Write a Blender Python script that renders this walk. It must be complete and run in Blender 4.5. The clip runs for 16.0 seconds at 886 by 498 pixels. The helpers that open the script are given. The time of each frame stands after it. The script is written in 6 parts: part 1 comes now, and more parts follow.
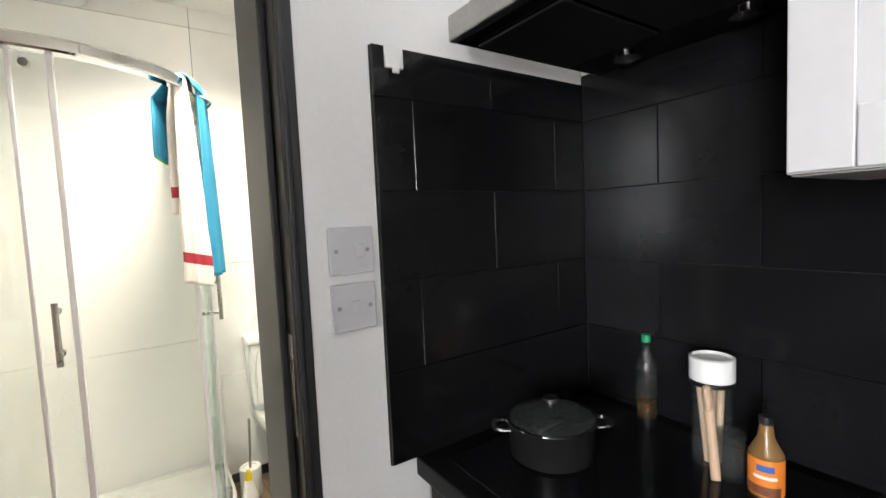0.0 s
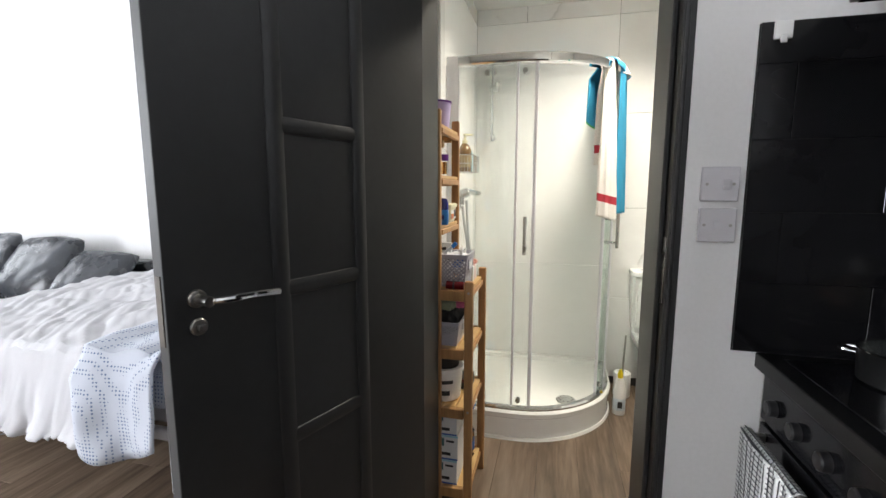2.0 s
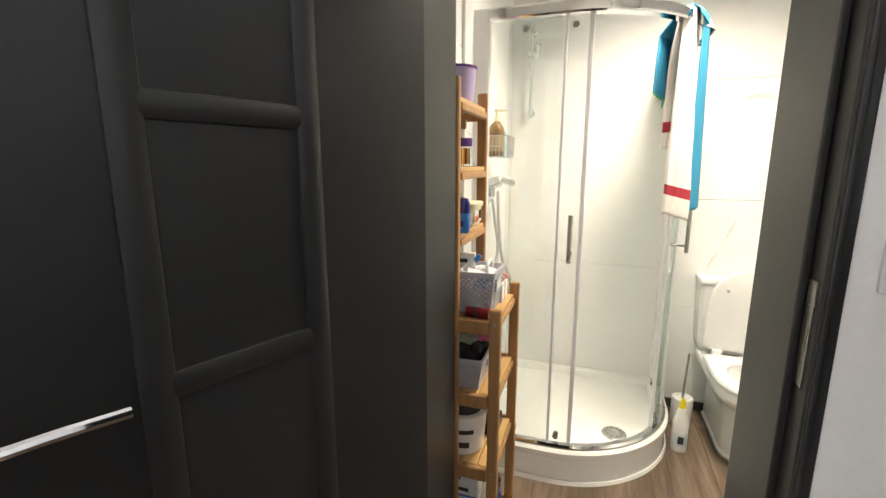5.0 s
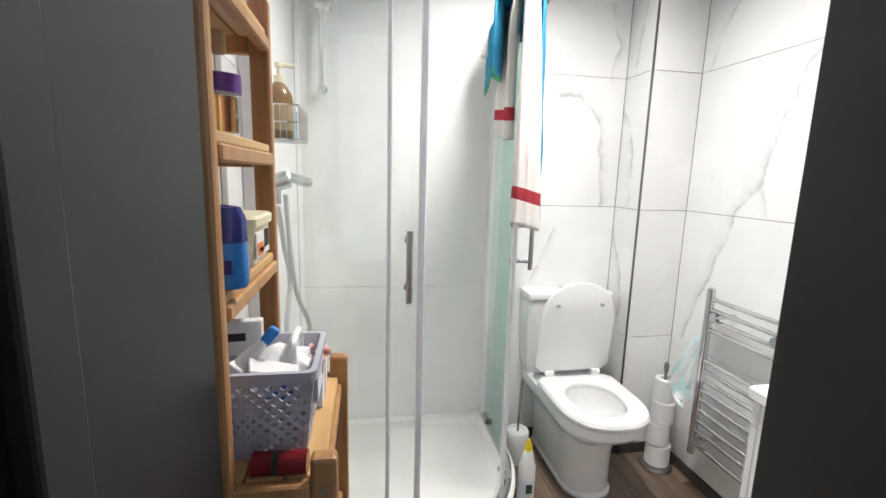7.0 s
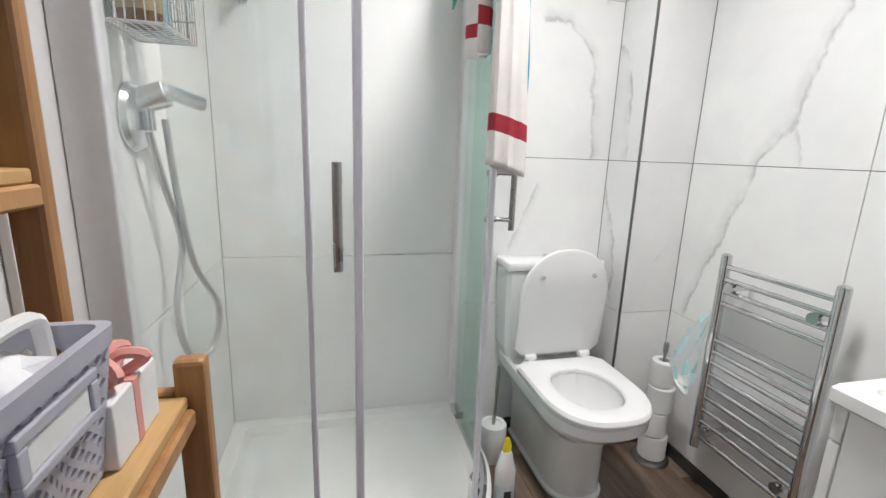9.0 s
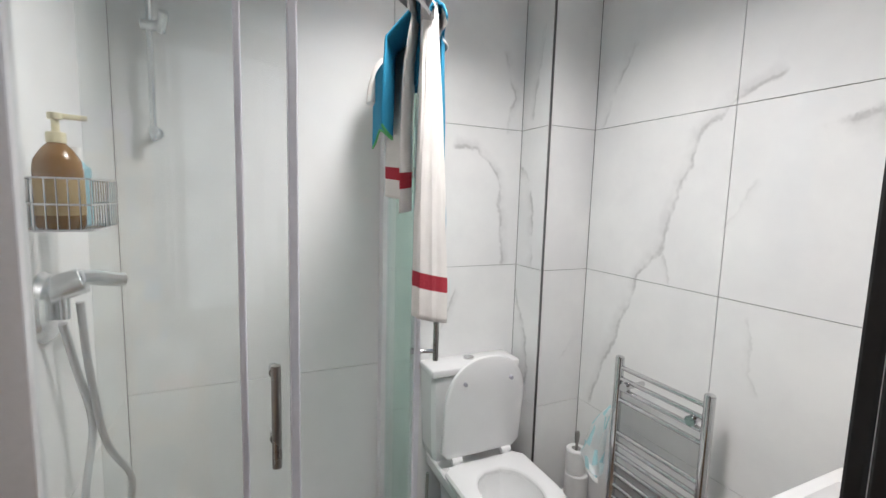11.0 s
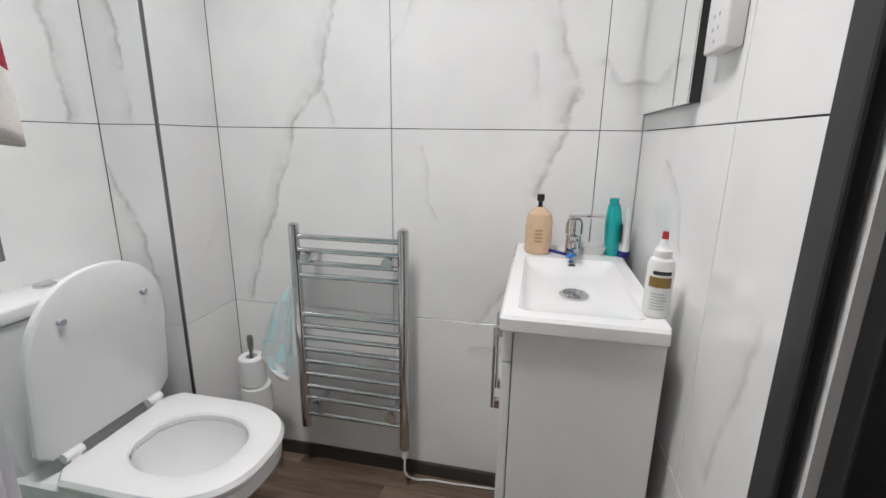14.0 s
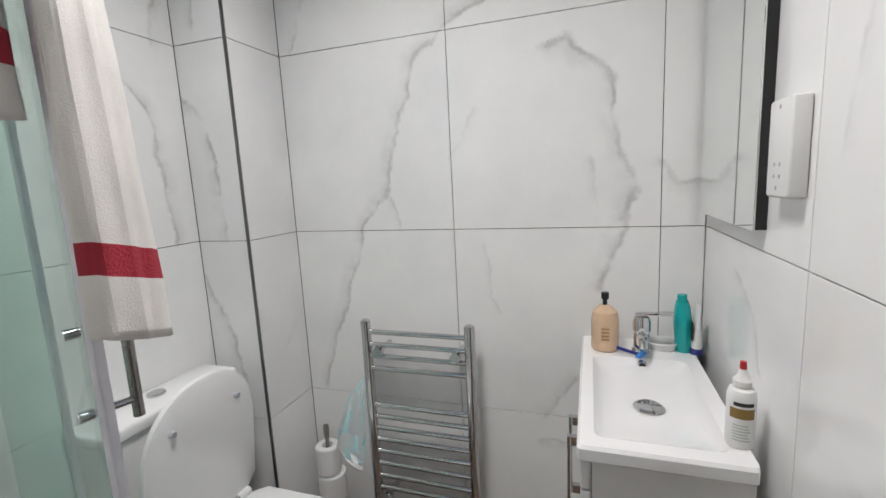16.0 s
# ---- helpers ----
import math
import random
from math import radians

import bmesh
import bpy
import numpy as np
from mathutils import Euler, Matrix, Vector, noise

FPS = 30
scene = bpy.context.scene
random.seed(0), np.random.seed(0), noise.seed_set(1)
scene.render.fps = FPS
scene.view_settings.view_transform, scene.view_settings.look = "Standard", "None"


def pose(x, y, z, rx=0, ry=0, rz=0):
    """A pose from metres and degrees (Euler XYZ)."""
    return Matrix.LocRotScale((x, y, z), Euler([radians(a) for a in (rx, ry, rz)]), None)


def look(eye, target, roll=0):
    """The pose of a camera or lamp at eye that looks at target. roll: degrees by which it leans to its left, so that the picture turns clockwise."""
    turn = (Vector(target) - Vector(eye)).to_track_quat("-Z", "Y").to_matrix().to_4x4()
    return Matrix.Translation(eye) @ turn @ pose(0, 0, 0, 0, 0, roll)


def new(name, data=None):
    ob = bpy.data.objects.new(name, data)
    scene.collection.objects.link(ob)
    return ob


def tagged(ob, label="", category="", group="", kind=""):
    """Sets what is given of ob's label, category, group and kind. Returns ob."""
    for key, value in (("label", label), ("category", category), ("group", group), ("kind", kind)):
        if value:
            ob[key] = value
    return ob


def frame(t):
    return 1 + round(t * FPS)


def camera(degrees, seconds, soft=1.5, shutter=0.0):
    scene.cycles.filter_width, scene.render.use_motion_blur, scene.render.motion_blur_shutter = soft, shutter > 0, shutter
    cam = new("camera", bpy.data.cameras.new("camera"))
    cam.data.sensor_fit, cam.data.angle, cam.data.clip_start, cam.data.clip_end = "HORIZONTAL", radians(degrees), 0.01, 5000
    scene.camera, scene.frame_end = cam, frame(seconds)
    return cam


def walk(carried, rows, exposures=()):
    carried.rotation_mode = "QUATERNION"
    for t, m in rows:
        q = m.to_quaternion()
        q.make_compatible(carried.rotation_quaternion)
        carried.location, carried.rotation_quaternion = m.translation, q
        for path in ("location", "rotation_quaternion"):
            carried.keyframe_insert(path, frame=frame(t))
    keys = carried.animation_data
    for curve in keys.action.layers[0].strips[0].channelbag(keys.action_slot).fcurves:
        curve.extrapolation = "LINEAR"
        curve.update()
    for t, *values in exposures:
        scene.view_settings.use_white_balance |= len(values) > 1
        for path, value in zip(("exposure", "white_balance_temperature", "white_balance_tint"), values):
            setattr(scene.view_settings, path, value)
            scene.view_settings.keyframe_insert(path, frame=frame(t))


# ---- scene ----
cam = camera(90.3, 16.0)
PATH = [
    (0, (0.637, 0.394, 1.384), (1.752, 2.048, 1.247), -2.6),
    (0.5, (0.548, 0.247, 1.354), (1.187, 2.137, 1.219), -2.1),
    (1, (0.481, 0.143, 1.348), (0.903, 2.088, 1.161), 0.4),
    (1.5, (0.485, 0.045, 1.33), (0.474, 2.032, 1.101), 0.5),
    (2, (0.548, -0.104, 1.321), (0.059, 1.816, 1.053), -0.0),
    (2.5, (0.566, -0.231, 1.34), (-0.241, 1.575, 1.044), -0.6),
    (3, (0.579, -0.319, 1.342), (-0.281, 1.459, 1.031), -0.3),
    (3.2, (0.577, -0.329, 1.336), (-0.287, 1.447, 1.026), -0.3),
    (5.3, (0.454, 0.467, 1.384), (-0.154, 2.335, 1.007), -0.5),
    (5.5, (0.431, 0.553, 1.354), (-0.167, 2.431, 1.014), -0.7),
    (6, (0.398, 0.747, 1.347), (-0.141, 2.645, 1.019), -1.1),
    (6.5, (0.334, 0.899, 1.341), (0.265, 2.872, 1.022), 0.3),
    (7, (0.292, 0.981, 1.331), (0.637, 2.923, 1.0), 1.6),
    (7.5, (0.288, 1.069, 1.237), (0.71, 2.985, 0.851), 1.5),
    (8, (0.336, 1.175, 1.146), (0.774, 3.078, 0.713), 1.4),
    (8.5, (0.374, 1.255, 1.128), (0.831, 3.144, 0.653), 1.7),
    (9, (0.404, 1.319, 1.211), (0.865, 3.217, 0.78), 2.0),
    (9.5, (0.407, 1.31, 1.328), (0.851, 3.23, 0.988), 2.2),
    (9.7, (0.398, 1.28, 1.378), (0.831, 3.211, 1.087), 1.8),
    (11.8, (0.349, 1.34, 1.493), (1.38, 3.041, 1.281), 1.3),
    (12, (0.38, 1.399, 1.445), (1.423, 3.093, 1.237), 1.1),
    (12.5, (0.455, 1.507, 1.379), (1.762, 3.006, 1.165), 0.5),
    (13, (0.513, 1.604, 1.258), (2.309, 2.457, 1.038), 2.2),
    (13.5, (0.506, 1.703, 1.196), (2.426, 2.111, 0.809), 1.6),
    (14, (0.433, 1.749, 1.173), (2.331, 2.15, 0.687), 0.8),
    (14.5, (0.411, 1.773, 1.168), (2.296, 2.276, 0.732), -0.3),
    (15, (0.402, 1.823, 1.216), (2.286, 2.307, 0.755), -1.4),
    (15.5, (0.406, 1.809, 1.274), (2.296, 2.347, 0.906), -2.1),
    (16, (0.403, 1.777, 1.353), (2.275, 2.41, 1.05), -2.9),
]
LIGHTING = [(0.0, 0.3, 7000, 13), (0.5, 0.3, 6900, 13), (1.0, 0.22, 6800, 13), (1.5, 0.05, 6750, 13), (2.0, -0.12, 6700, 13), (2.5, -0.32, 6750, 13), (3.2, -0.45, 6750, 13),
            (5.3, 0.25, 7250, 14), (6.0, 0.1, 6650, 14), (7.0, -0.10, 6030, 17.5), (7.5, -0.14, 6030, 17.5), (8.0, -0.26, 5980, 17.5), (9.0, -0.42, 5930, 18.0), (9.5, -0.92, 5930, 18.5), (9.7, -0.97, 5930, 18.5),
            (12.0, -0.56, 5930, 18.5), (12.5, -0.88, 5980, 18.5), (13.0, -1.08, 6030, 18.5), (13.5, -0.96, 5930, 18.5), (14.5, -0.70, 5880, 18.5), (15.0, -0.70, 5930, 18.5), (15.5, -0.84, 5930, 18.5), (16.0, -1.02, 5930, 18.5)]
walk(cam, [(t, look(eye, target, roll)) for t, eye, target, roll in PATH], LIGHTING)

# ---- world and light ----
world = bpy.data.worlds.new("world")
scene.world = world
world.use_nodes = True
wn = world.node_tree.nodes
sky = wn.new("ShaderNodeTexSky")
sky.sky_type, sky.sun_disc = "NISHITA", False
sky.sun_elevation, sky.sun_rotation = radians(40), radians(250)
wn["Background"].inputs[1].default_value = 0.14
world.node_tree.links.new(sky.outputs[0], wn["Background"].inputs[0])


def area_lamp(name, m, sx, sy, watts, colour, shape="RECTANGLE"):
    d = bpy.data.lights.new(name, "AREA")
    d.shape, d.size, d.energy, d.color = shape, sx, watts, colour
    if shape == "RECTANGLE":
        d.size_y = sy
    if shape == "DISK":
        d.spread = radians(138)
    ob = new(name, d)
    ob.matrix_world = m
    return tagged(ob, "light of the place", "lamp", kind="structure")


LIGHT_X, LIGHT_Y, CEIL = 0.88, 2.16, 2.5
area_lamp("ceiling_lamp_light", pose(LIGHT_X, LIGHT_Y, CEIL - 0.055), 0.30, 0.30, 26, (1.0, 0.955, 0.815), "DISK")
area_lamp("window_light", look((-5.5, 1.81, 1.88), (0, 1.2, 1.2)), 1.25, 2.1, 60, (0.86, 0.93, 1.0))
area_lamp("window_light_far", look((-5.5, -2.5, 1.88), (0, -0.6, 1.2)), 1.25, 2.1, 450, (0.86, 0.93, 1.0))


# ---- materials ----
def nodes_of(name):
    m = bpy.data.materials.new(name)
    m.use_nodes = True
    return m, m.node_tree.nodes, m.node_tree.links, m.node_tree.nodes["Principled BSDF"]


def mixed(n, l, fac, a, b):
    mx = n.new("ShaderNodeMix")
    mx.data_type = "RGBA"
    for sock, v in ((mx.inputs[0], fac), (mx.inputs[6], a), (mx.inputs[7], b)):
        if isinstance(v, (int, float)):
            sock.default_value = v
        elif isinstance(v, (tuple, list)):
            sock.default_value = (*v[:3], 1)
        else:
            l.new(v, sock)
    return mx.outputs[2]


def calc(n, l, op, a, b=0.0, c=None, clamp=False):
    k = n.new("ShaderNodeMath")
    k.operation, k.use_clamp = op, clamp
    for i, v in enumerate((a, b, c)):
        if v is None:
            continue
        if isinstance(v, (int, float)):
            k.inputs[i].default_value = v
        else:
            l.new(v, k.inputs[i])
    return k.outputs[0]


def noise_tex(n, l, vec, scale, detail=4, rough=0.55):
    t = n.new("ShaderNodeTexNoise")
    t.inputs["Scale"].default_value, t.inputs["Detail"].default_value = scale, detail
    t.inputs["Roughness"].default_value = rough
    if vec is not None:
        l.new(vec, t.inputs["Vector"])
    return t.outputs["Fac"]


def ramp(n, l, fac, lo, hi):
    r = n.new("ShaderNodeMapRange")
    r.interpolation_type = "SMOOTHSTEP"
    r.inputs["From Min"].default_value, r.inputs["From Max"].default_value = lo, hi
    l.new(fac, r.inputs["Value"])
    return r.outputs["Result"]


def bumped(n, l, bsdf, height, strength=0.2, dist=0.002):
    b = n.new("ShaderNodeBump")
    b.inputs["Strength"].default_value, b.inputs["Distance"].default_value = strength, dist
    l.new(height, b.inputs["Height"])
    l.new(b.outputs[0], bsdf.inputs["Normal"])


def surface(name, colour, rough=0.5, metal=0.0, vary=0.12, grain=60, broad=3, bump=0.15, dist=0.001, coat=0.0,
            spread=0.1, piece=0.0):
    """A plain surface with fine grain and broad uneven wear."""
    m, n, l, p = nodes_of(name)
    pos = n.new("ShaderNodeNewGeometry").outputs["Position"]
    fine, wide = noise_tex(n, l, pos, grain), noise_tex(n, l, pos, broad, 3)
    dark = tuple(c * (1 - vary) for c in colour)
    light = tuple(min(1, c * (1 + vary * 0.6)) for c in colour)
    f = calc(n, l, "MULTIPLY_ADD", wide, 0.65, calc(n, l, "MULTIPLY", fine, 0.35))
    if piece:
        f = calc(n, l, "ADD", f, calc(n, l, "MULTIPLY_ADD", n.new("ShaderNodeObjectInfo").outputs["Random"], piece, -piece / 2))
    l.new(mixed(n, l, ramp(n, l, f, 0.3, 0.7), dark, light), p.inputs["Base Color"])
    l.new(calc(n, l, "MULTIPLY_ADD", wide, spread, max(0.02, rough - spread / 2)), p.inputs["Roughness"])
    p.inputs["Metallic"].default_value = metal
    p.inputs["Coat Weight"].default_value = coat
    if bump:
        bumped(n, l, p, fine, bump, dist)
    return m


def marble(name, axis, veins):
    """Polished white porcelain with grey veins; each vein is a line of places (u, z) on the wall."""
    m, n, l, p = nodes_of(name)
    pos = n.new("ShaderNodeNewGeometry").outputs["Position"]
    sep = n.new("ShaderNodeSeparateXYZ")
    l.new(pos, sep.inputs[0])
    u, z = sep.outputs[axis], sep.outputs[2]
    w1 = calc(n, l, "ADD", noise_tex(n, l, pos, 7, 5), -0.5)
    w2 = calc(n, l, "ADD", noise_tex(n, l, pos, 38, 3), -0.5)
    wob = calc(n, l, "MULTIPLY_ADD", w1, 0.07, calc(n, l, "MULTIPLY", w2, 0.022))
    soft = noise_tex(n, l, pos, 11, 4)
    total = None
    pieces = [(*a, *b, width, strength) for pts, width, strength in veins for a, b in zip(pts, pts[1:])]
    for u0, z0, u1, z1, width, strength in pieces:
        du, dz = u1 - u0, z1 - z0
        length = math.hypot(du, dz)
        a, b = du / length, dz / length
        along = calc(n, l, "MULTIPLY_ADD", u, a, calc(n, l, "MULTIPLY_ADD", z, b, -(u0 * a + z0 * b)))
        side = calc(n, l, "MULTIPLY_ADD", u, -b, calc(n, l, "MULTIPLY_ADD", z, a, u0 * b - z0 * a))
        side = calc(n, l, "ADD", side, wob)
        core = ramp(n, l, calc(n, l, "ABSOLUTE", side), width * 1.25, width * 0.1)
        halo = ramp(n, l, side, width * 5, 0.0)
        halo = calc(n, l, "MULTIPLY", halo, ramp(n, l, side, -width * 0.8, 0.0))
        body = calc(n, l, "MULTIPLY_ADD", halo, 0.34, calc(n, l, "MULTIPLY", core, 0.44))
        ends = calc(n, l, "MULTIPLY", ramp(n, l, along, -0.025, 0.005), ramp(n, l, along, length + 0.025, length - 0.005))
        body = calc(n, l, "MULTIPLY", calc(n, l, "MULTIPLY", body, ends), strength)
        total = body if total is None else calc(n, l, "MAXIMUM", total, body)
    total = calc(n, l, "MULTIPLY", total, ramp(n, l, soft, 0.28, 0.62))
    cloud = noise_tex(n, l, pos, 2.2, 5, 0.6)
    base = mixed(n, l, ramp(n, l, cloud, 0.35, 0.72), (0.86, 0.86, 0.85), (0.78, 0.78, 0.78))
    total = calc(n, l, "MULTIPLY", total, 0.82)
    l.new(mixed(n, l, total, base, (0.30, 0.295, 0.29)), p.inputs["Base Color"])
    p.inputs["Roughness"].default_value = 0.09
    p.inputs["Specular IOR Level"].default_value = 0.5
    bumped(n, l, p, noise_tex(n, l, pos, 5, 2), 0.03, 0.003)
    return m


def wood(name, dark, light, axis, rough=0.45, ring=14.0, stretch=9.0, streak=0.5, coat=0.0, bump=0.12):
    """Grain drawn out along one axis, with a shade of its own for each piece."""
    m, n, l, p = nodes_of(name)
    geo = n.new("ShaderNodeNewGeometry").outputs["Position"]
    rnd = n.new("ShaderNodeObjectInfo").outputs["Random"]
    mp = n.new("ShaderNodeMapping")
    sc = [ring, ring, ring]
    sc[axis] = ring / stretch
    mp.inputs["Scale"].default_value = sc
    l.new(geo, mp.inputs["Vector"])
    shift = n.new("ShaderNodeCombineXYZ")
    for i in range(3):
        l.new(calc(n, l, "MULTIPLY", rnd, 31.0 + 17 * i), shift.inputs[i])
    l.new(shift.outputs[0], mp.inputs["Location"])
    a = noise_tex(n, l, mp.outputs[0], 1.0, 6, 0.62)
    b = noise_tex(n, l, mp.outputs[0], 5.0, 4, 0.6)
    f = calc(n, l, "MULTIPLY_ADD", a, 0.7, calc(n, l, "MULTIPLY", b, 0.3))
    f = calc(n, l, "ADD", f, calc(n, l, "MULTIPLY_ADD", rnd, 0.16, -0.08))
    l.new(mixed(n, l, ramp(n, l, f, 0.5 - streak / 2.4, 0.5 + streak / 2.4), dark, light), p.inputs["Base Color"])
    l.new(calc(n, l, "MULTIPLY_ADD", b, 0.2, rough - 0.1), p.inputs["Roughness"])
    p.inputs["Coat Weight"].default_value = coat
    bumped(n, l, p, b, bump, 0.001)
    return m


def glass_mat(name, tint, rough=0.0, ior=1.45):
    m, n, l, p = nodes_of(name)
    p.inputs["Base Color"].default_value = (*tint, 1)
    p.inputs["Transmission Weight"].default_value, p.inputs["Roughness"].default_value = 1.0, rough
    p.inputs["IOR"].default_value = ior
    return m


def sheet_glass(name, tint, haze=0.0, haze_colour=(0.86, 0.88, 0.88), rough=0.02):
    """A clear sheet: light goes straight through, the surface reflects, and a film of limescale scatters a little."""
    m, n, l, p = nodes_of(name)
    clear, shine, slant = n.new("ShaderNodeBsdfTransparent"), n.new("ShaderNodeBsdfGlossy"), n.new("ShaderNodeLayerWeight")
    clear.inputs[0].default_value, shine.inputs["Roughness"].default_value = (*tint, 1), rough
    slant.inputs["Blend"].default_value = 0.5
    gloss = calc(n, l, "MULTIPLY_ADD", calc(n, l, "POWER", slant.outputs["Facing"], 5.0), 0.8, 0.035)
    body = clear.outputs[0]
    if haze:
        film, back, both, mixer = n.new("ShaderNodeBsdfDiffuse"), n.new("ShaderNodeBsdfTranslucent"), n.new("ShaderNodeMixShader"), n.new("ShaderNodeMixShader")
        film.inputs[0].default_value = back.inputs[0].default_value = (*haze_colour, 1)
        l.new(film.outputs[0], both.inputs[1])
        l.new(back.outputs[0], both.inputs[2])
        pos = n.new("ShaderNodeNewGeometry").outputs["Position"]
        spots = calc(n, l, "MULTIPLY_ADD", ramp(n, l, noise_tex(n, l, pos, 9, 6, 0.7), 0.3, 0.7), haze * 0.7, haze * 0.65)
        l.new(spots, mixer.inputs[0])
        l.new(body, mixer.inputs[1])
        l.new(both.outputs[0], mixer.inputs[2])
        body = mixer.outputs[0]
    top = n.new("ShaderNodeMixShader")
    l.new(gloss, top.inputs[0])
    l.new(body, top.inputs[1])
    l.new(shine.outputs[0], top.inputs[2])
    l.new(top.outputs[0], n["Material Output"].inputs["Surface"])
    n.remove(p)
    return m


def glow(name, colour, strength):
    m, n, l, p = nodes_of(name)
    p.inputs["Base Color"].default_value = (*colour, 1)
    p.inputs["Emission Color"].default_value, p.inputs["Emission Strength"].default_value = (*colour, 1), strength
    return m


WHITE_WALL = surface("painted_plaster", (0.80, 0.80, 0.80), 0.75, vary=0.05, grain=90, broad=2, bump=0.12)
CEILING_PAINT = surface("ceiling_paint", (0.82, 0.82, 0.80), 0.8, vary=0.04, grain=70, bump=0.1)
DARK_PAINT = surface("charcoal_satin_paint", (0.016, 0.0165, 0.018), 0.46, vary=0.25, grain=45, broad=4, bump=0.25, dist=0.0008)
DARK_PAINT.node_tree.nodes["Principled BSDF"].inputs["Specular IOR Level"].default_value = 0.5
BLACK_TILE = surface("black_gloss_tile", (0.008, 0.008, 0.009), 0.16, vary=0.3, grain=8, bump=0.05, piece=0.2)
BLACK_TILE.node_tree.nodes["Principled BSDF"].inputs["Specular IOR Level"].default_value = 0.32
BLACK_GROUT = surface("dark_grey_grout", (0.014, 0.014, 0.014), 0.9, vary=0.2, grain=200)
GREY_GROUT = surface("grey_grout", (0.10, 0.10, 0.10), 0.9, vary=0.2, grain=200)
CERAMIC = surface("white_ceramic", (0.83, 0.83, 0.83), 0.10, vary=0.02, grain=12, broad=3, bump=0.02, coat=0.4)
ACRYLIC = surface("white_acrylic", (0.91, 0.91, 0.89), 0.22, vary=0.03, grain=20, bump=0.03)
WHITE_PLASTIC = surface("white_plastic", (0.78, 0.78, 0.77), 0.32, vary=0.03, grain=30, bump=0.04)
SEAT_PLASTIC = surface("white_seat_plastic", (0.84, 0.84, 0.84), 0.18, vary=0.02, grain=20, bump=0.02, coat=0.3)
CHROME = surface("chrome", (0.66, 0.66, 0.67), 0.06, metal=1.0, vary=0.06, grain=20, bump=0.02)
BRUSHED = surface("brushed_steel", (0.36, 0.35, 0.33), 0.28, metal=1.0, vary=0.15, grain=80, bump=0.1)
ALU = surface("satin_aluminium", (0.86, 0.86, 0.87), 0.30, metal=0.1, vary=0.06, grain=60, bump=0.05)
VANITY_GLOSS = surface("white_gloss_lacquer", (0.86, 0.86, 0.85), 0.18, vary=0.03, grain=18, bump=0.02)
GLASS = sheet_glass("water_spotted_glass", (0.985, 0.995, 0.99), 0.045)
GLASS_EDGE = sheet_glass("green_shower_glass", (0.90, 0.975, 0.95), 0.07, (0.78, 0.92, 0.87))
SHOWER_WHITE = surface("white_shower_panel", (0.92, 0.92, 0.91), 0.36, vary=0.02, grain=14, broad=2, bump=0.02)
# darker than WHITE_PLASTIC, so that the switch plates stand out from the wall
SWITCH_PLASTIC = surface("lilac_grey_switch_plastic", (0.60, 0.59, 0.62), 0.35, vary=0.04, grain=30, bump=0.04)
PANE = sheet_glass("window_glass", (0.98, 0.99, 0.99))
SEAL = surface("lilac_clear_seal", (0.84, 0.84, 0.89), 0.25, vary=0.06, grain=40, bump=0.05)
MIRROR = surface("mirror_silver", (0.88, 0.90, 0.89), 0.01, metal=1.0, vary=0.0, bump=0, spread=0.0)
PLANK = wood("laminate_plank", (0.072, 0.050, 0.036), (0.275, 0.20, 0.145), 1, 0.22, 9, 11, 0.62, bump=0.06)
RACK_WOOD = wood("honey_bamboo", (0.30, 0.145, 0.055), (0.54, 0.30, 0.12), 2, 0.42, 30, 12, 0.7)
SHELF_WOOD = wood("honey_board", (0.46, 0.27, 0.10), (0.66, 0.43, 0.19), 1, 0.40, 26, 12, 0.7)
DARK_SKIRT = surface("dark_skirting", (0.045, 0.042, 0.040), 0.5, vary=0.2)


# ---- building helpers ----
def part(name, bm, material, parent=None, label="", smooth=False):
    me = bpy.data.meshes.new(name)
    bmesh.ops.recalc_face_normals(bm, faces=bm.faces)
    if smooth:
        for f in bm.faces:
            f.smooth = True
    bm.to_mesh(me)
    bm.free()
    for m in (material if isinstance(material, (list, tuple)) else [material]):
        me.materials.append(m)
    ob = new(name, me)
    if smooth:
        me.set_sharp_from_angle(angle=radians(28))
    ob.parent = parent
    if label:
        ob["label"] = label
    return ob


def thing(name, label, category, group="", at=(0, 0, 0), kind=""):
    e = new(name)
    e.empty_display_size = 0.05
    e.location = at
    return tagged(e, label, category, group, kind)


def boxed(bm, x0, x1, y0, y1, z0, z1, bevel=0.0, seg=2, m=None):
    r = bmesh.ops.create_cube(bm, size=1.0)
    for v in r["verts"]:
        v.co = Vector(((x0 + x1) / 2 + v.co.x * (x1 - x0), (y0 + y1) / 2 + v.co.y * (y1 - y0), (z0 + z1) / 2 + v.co.z * (z1 - z0)))
    vs = r["verts"]
    if bevel:
        es = list({e for v in vs for e in v.link_edges})
        out = bmesh.ops.bevel(bm, geom=es, offset=bevel, segments=seg, affect="EDGES", profile=0.5)
        vs = list({v for f in out["faces"] for v in f.verts} | {v for v in vs if v.is_valid})
    if m is not None:
        for v in vs:
            v.co = m @ v.co
    return bm


def box(x0, x1, y0, y1, z0, z1, bevel=0.0, seg=2, m=None):
    return boxed(bmesh.new(), x0, x1, y0, y1, z0, z1, bevel, seg, m)


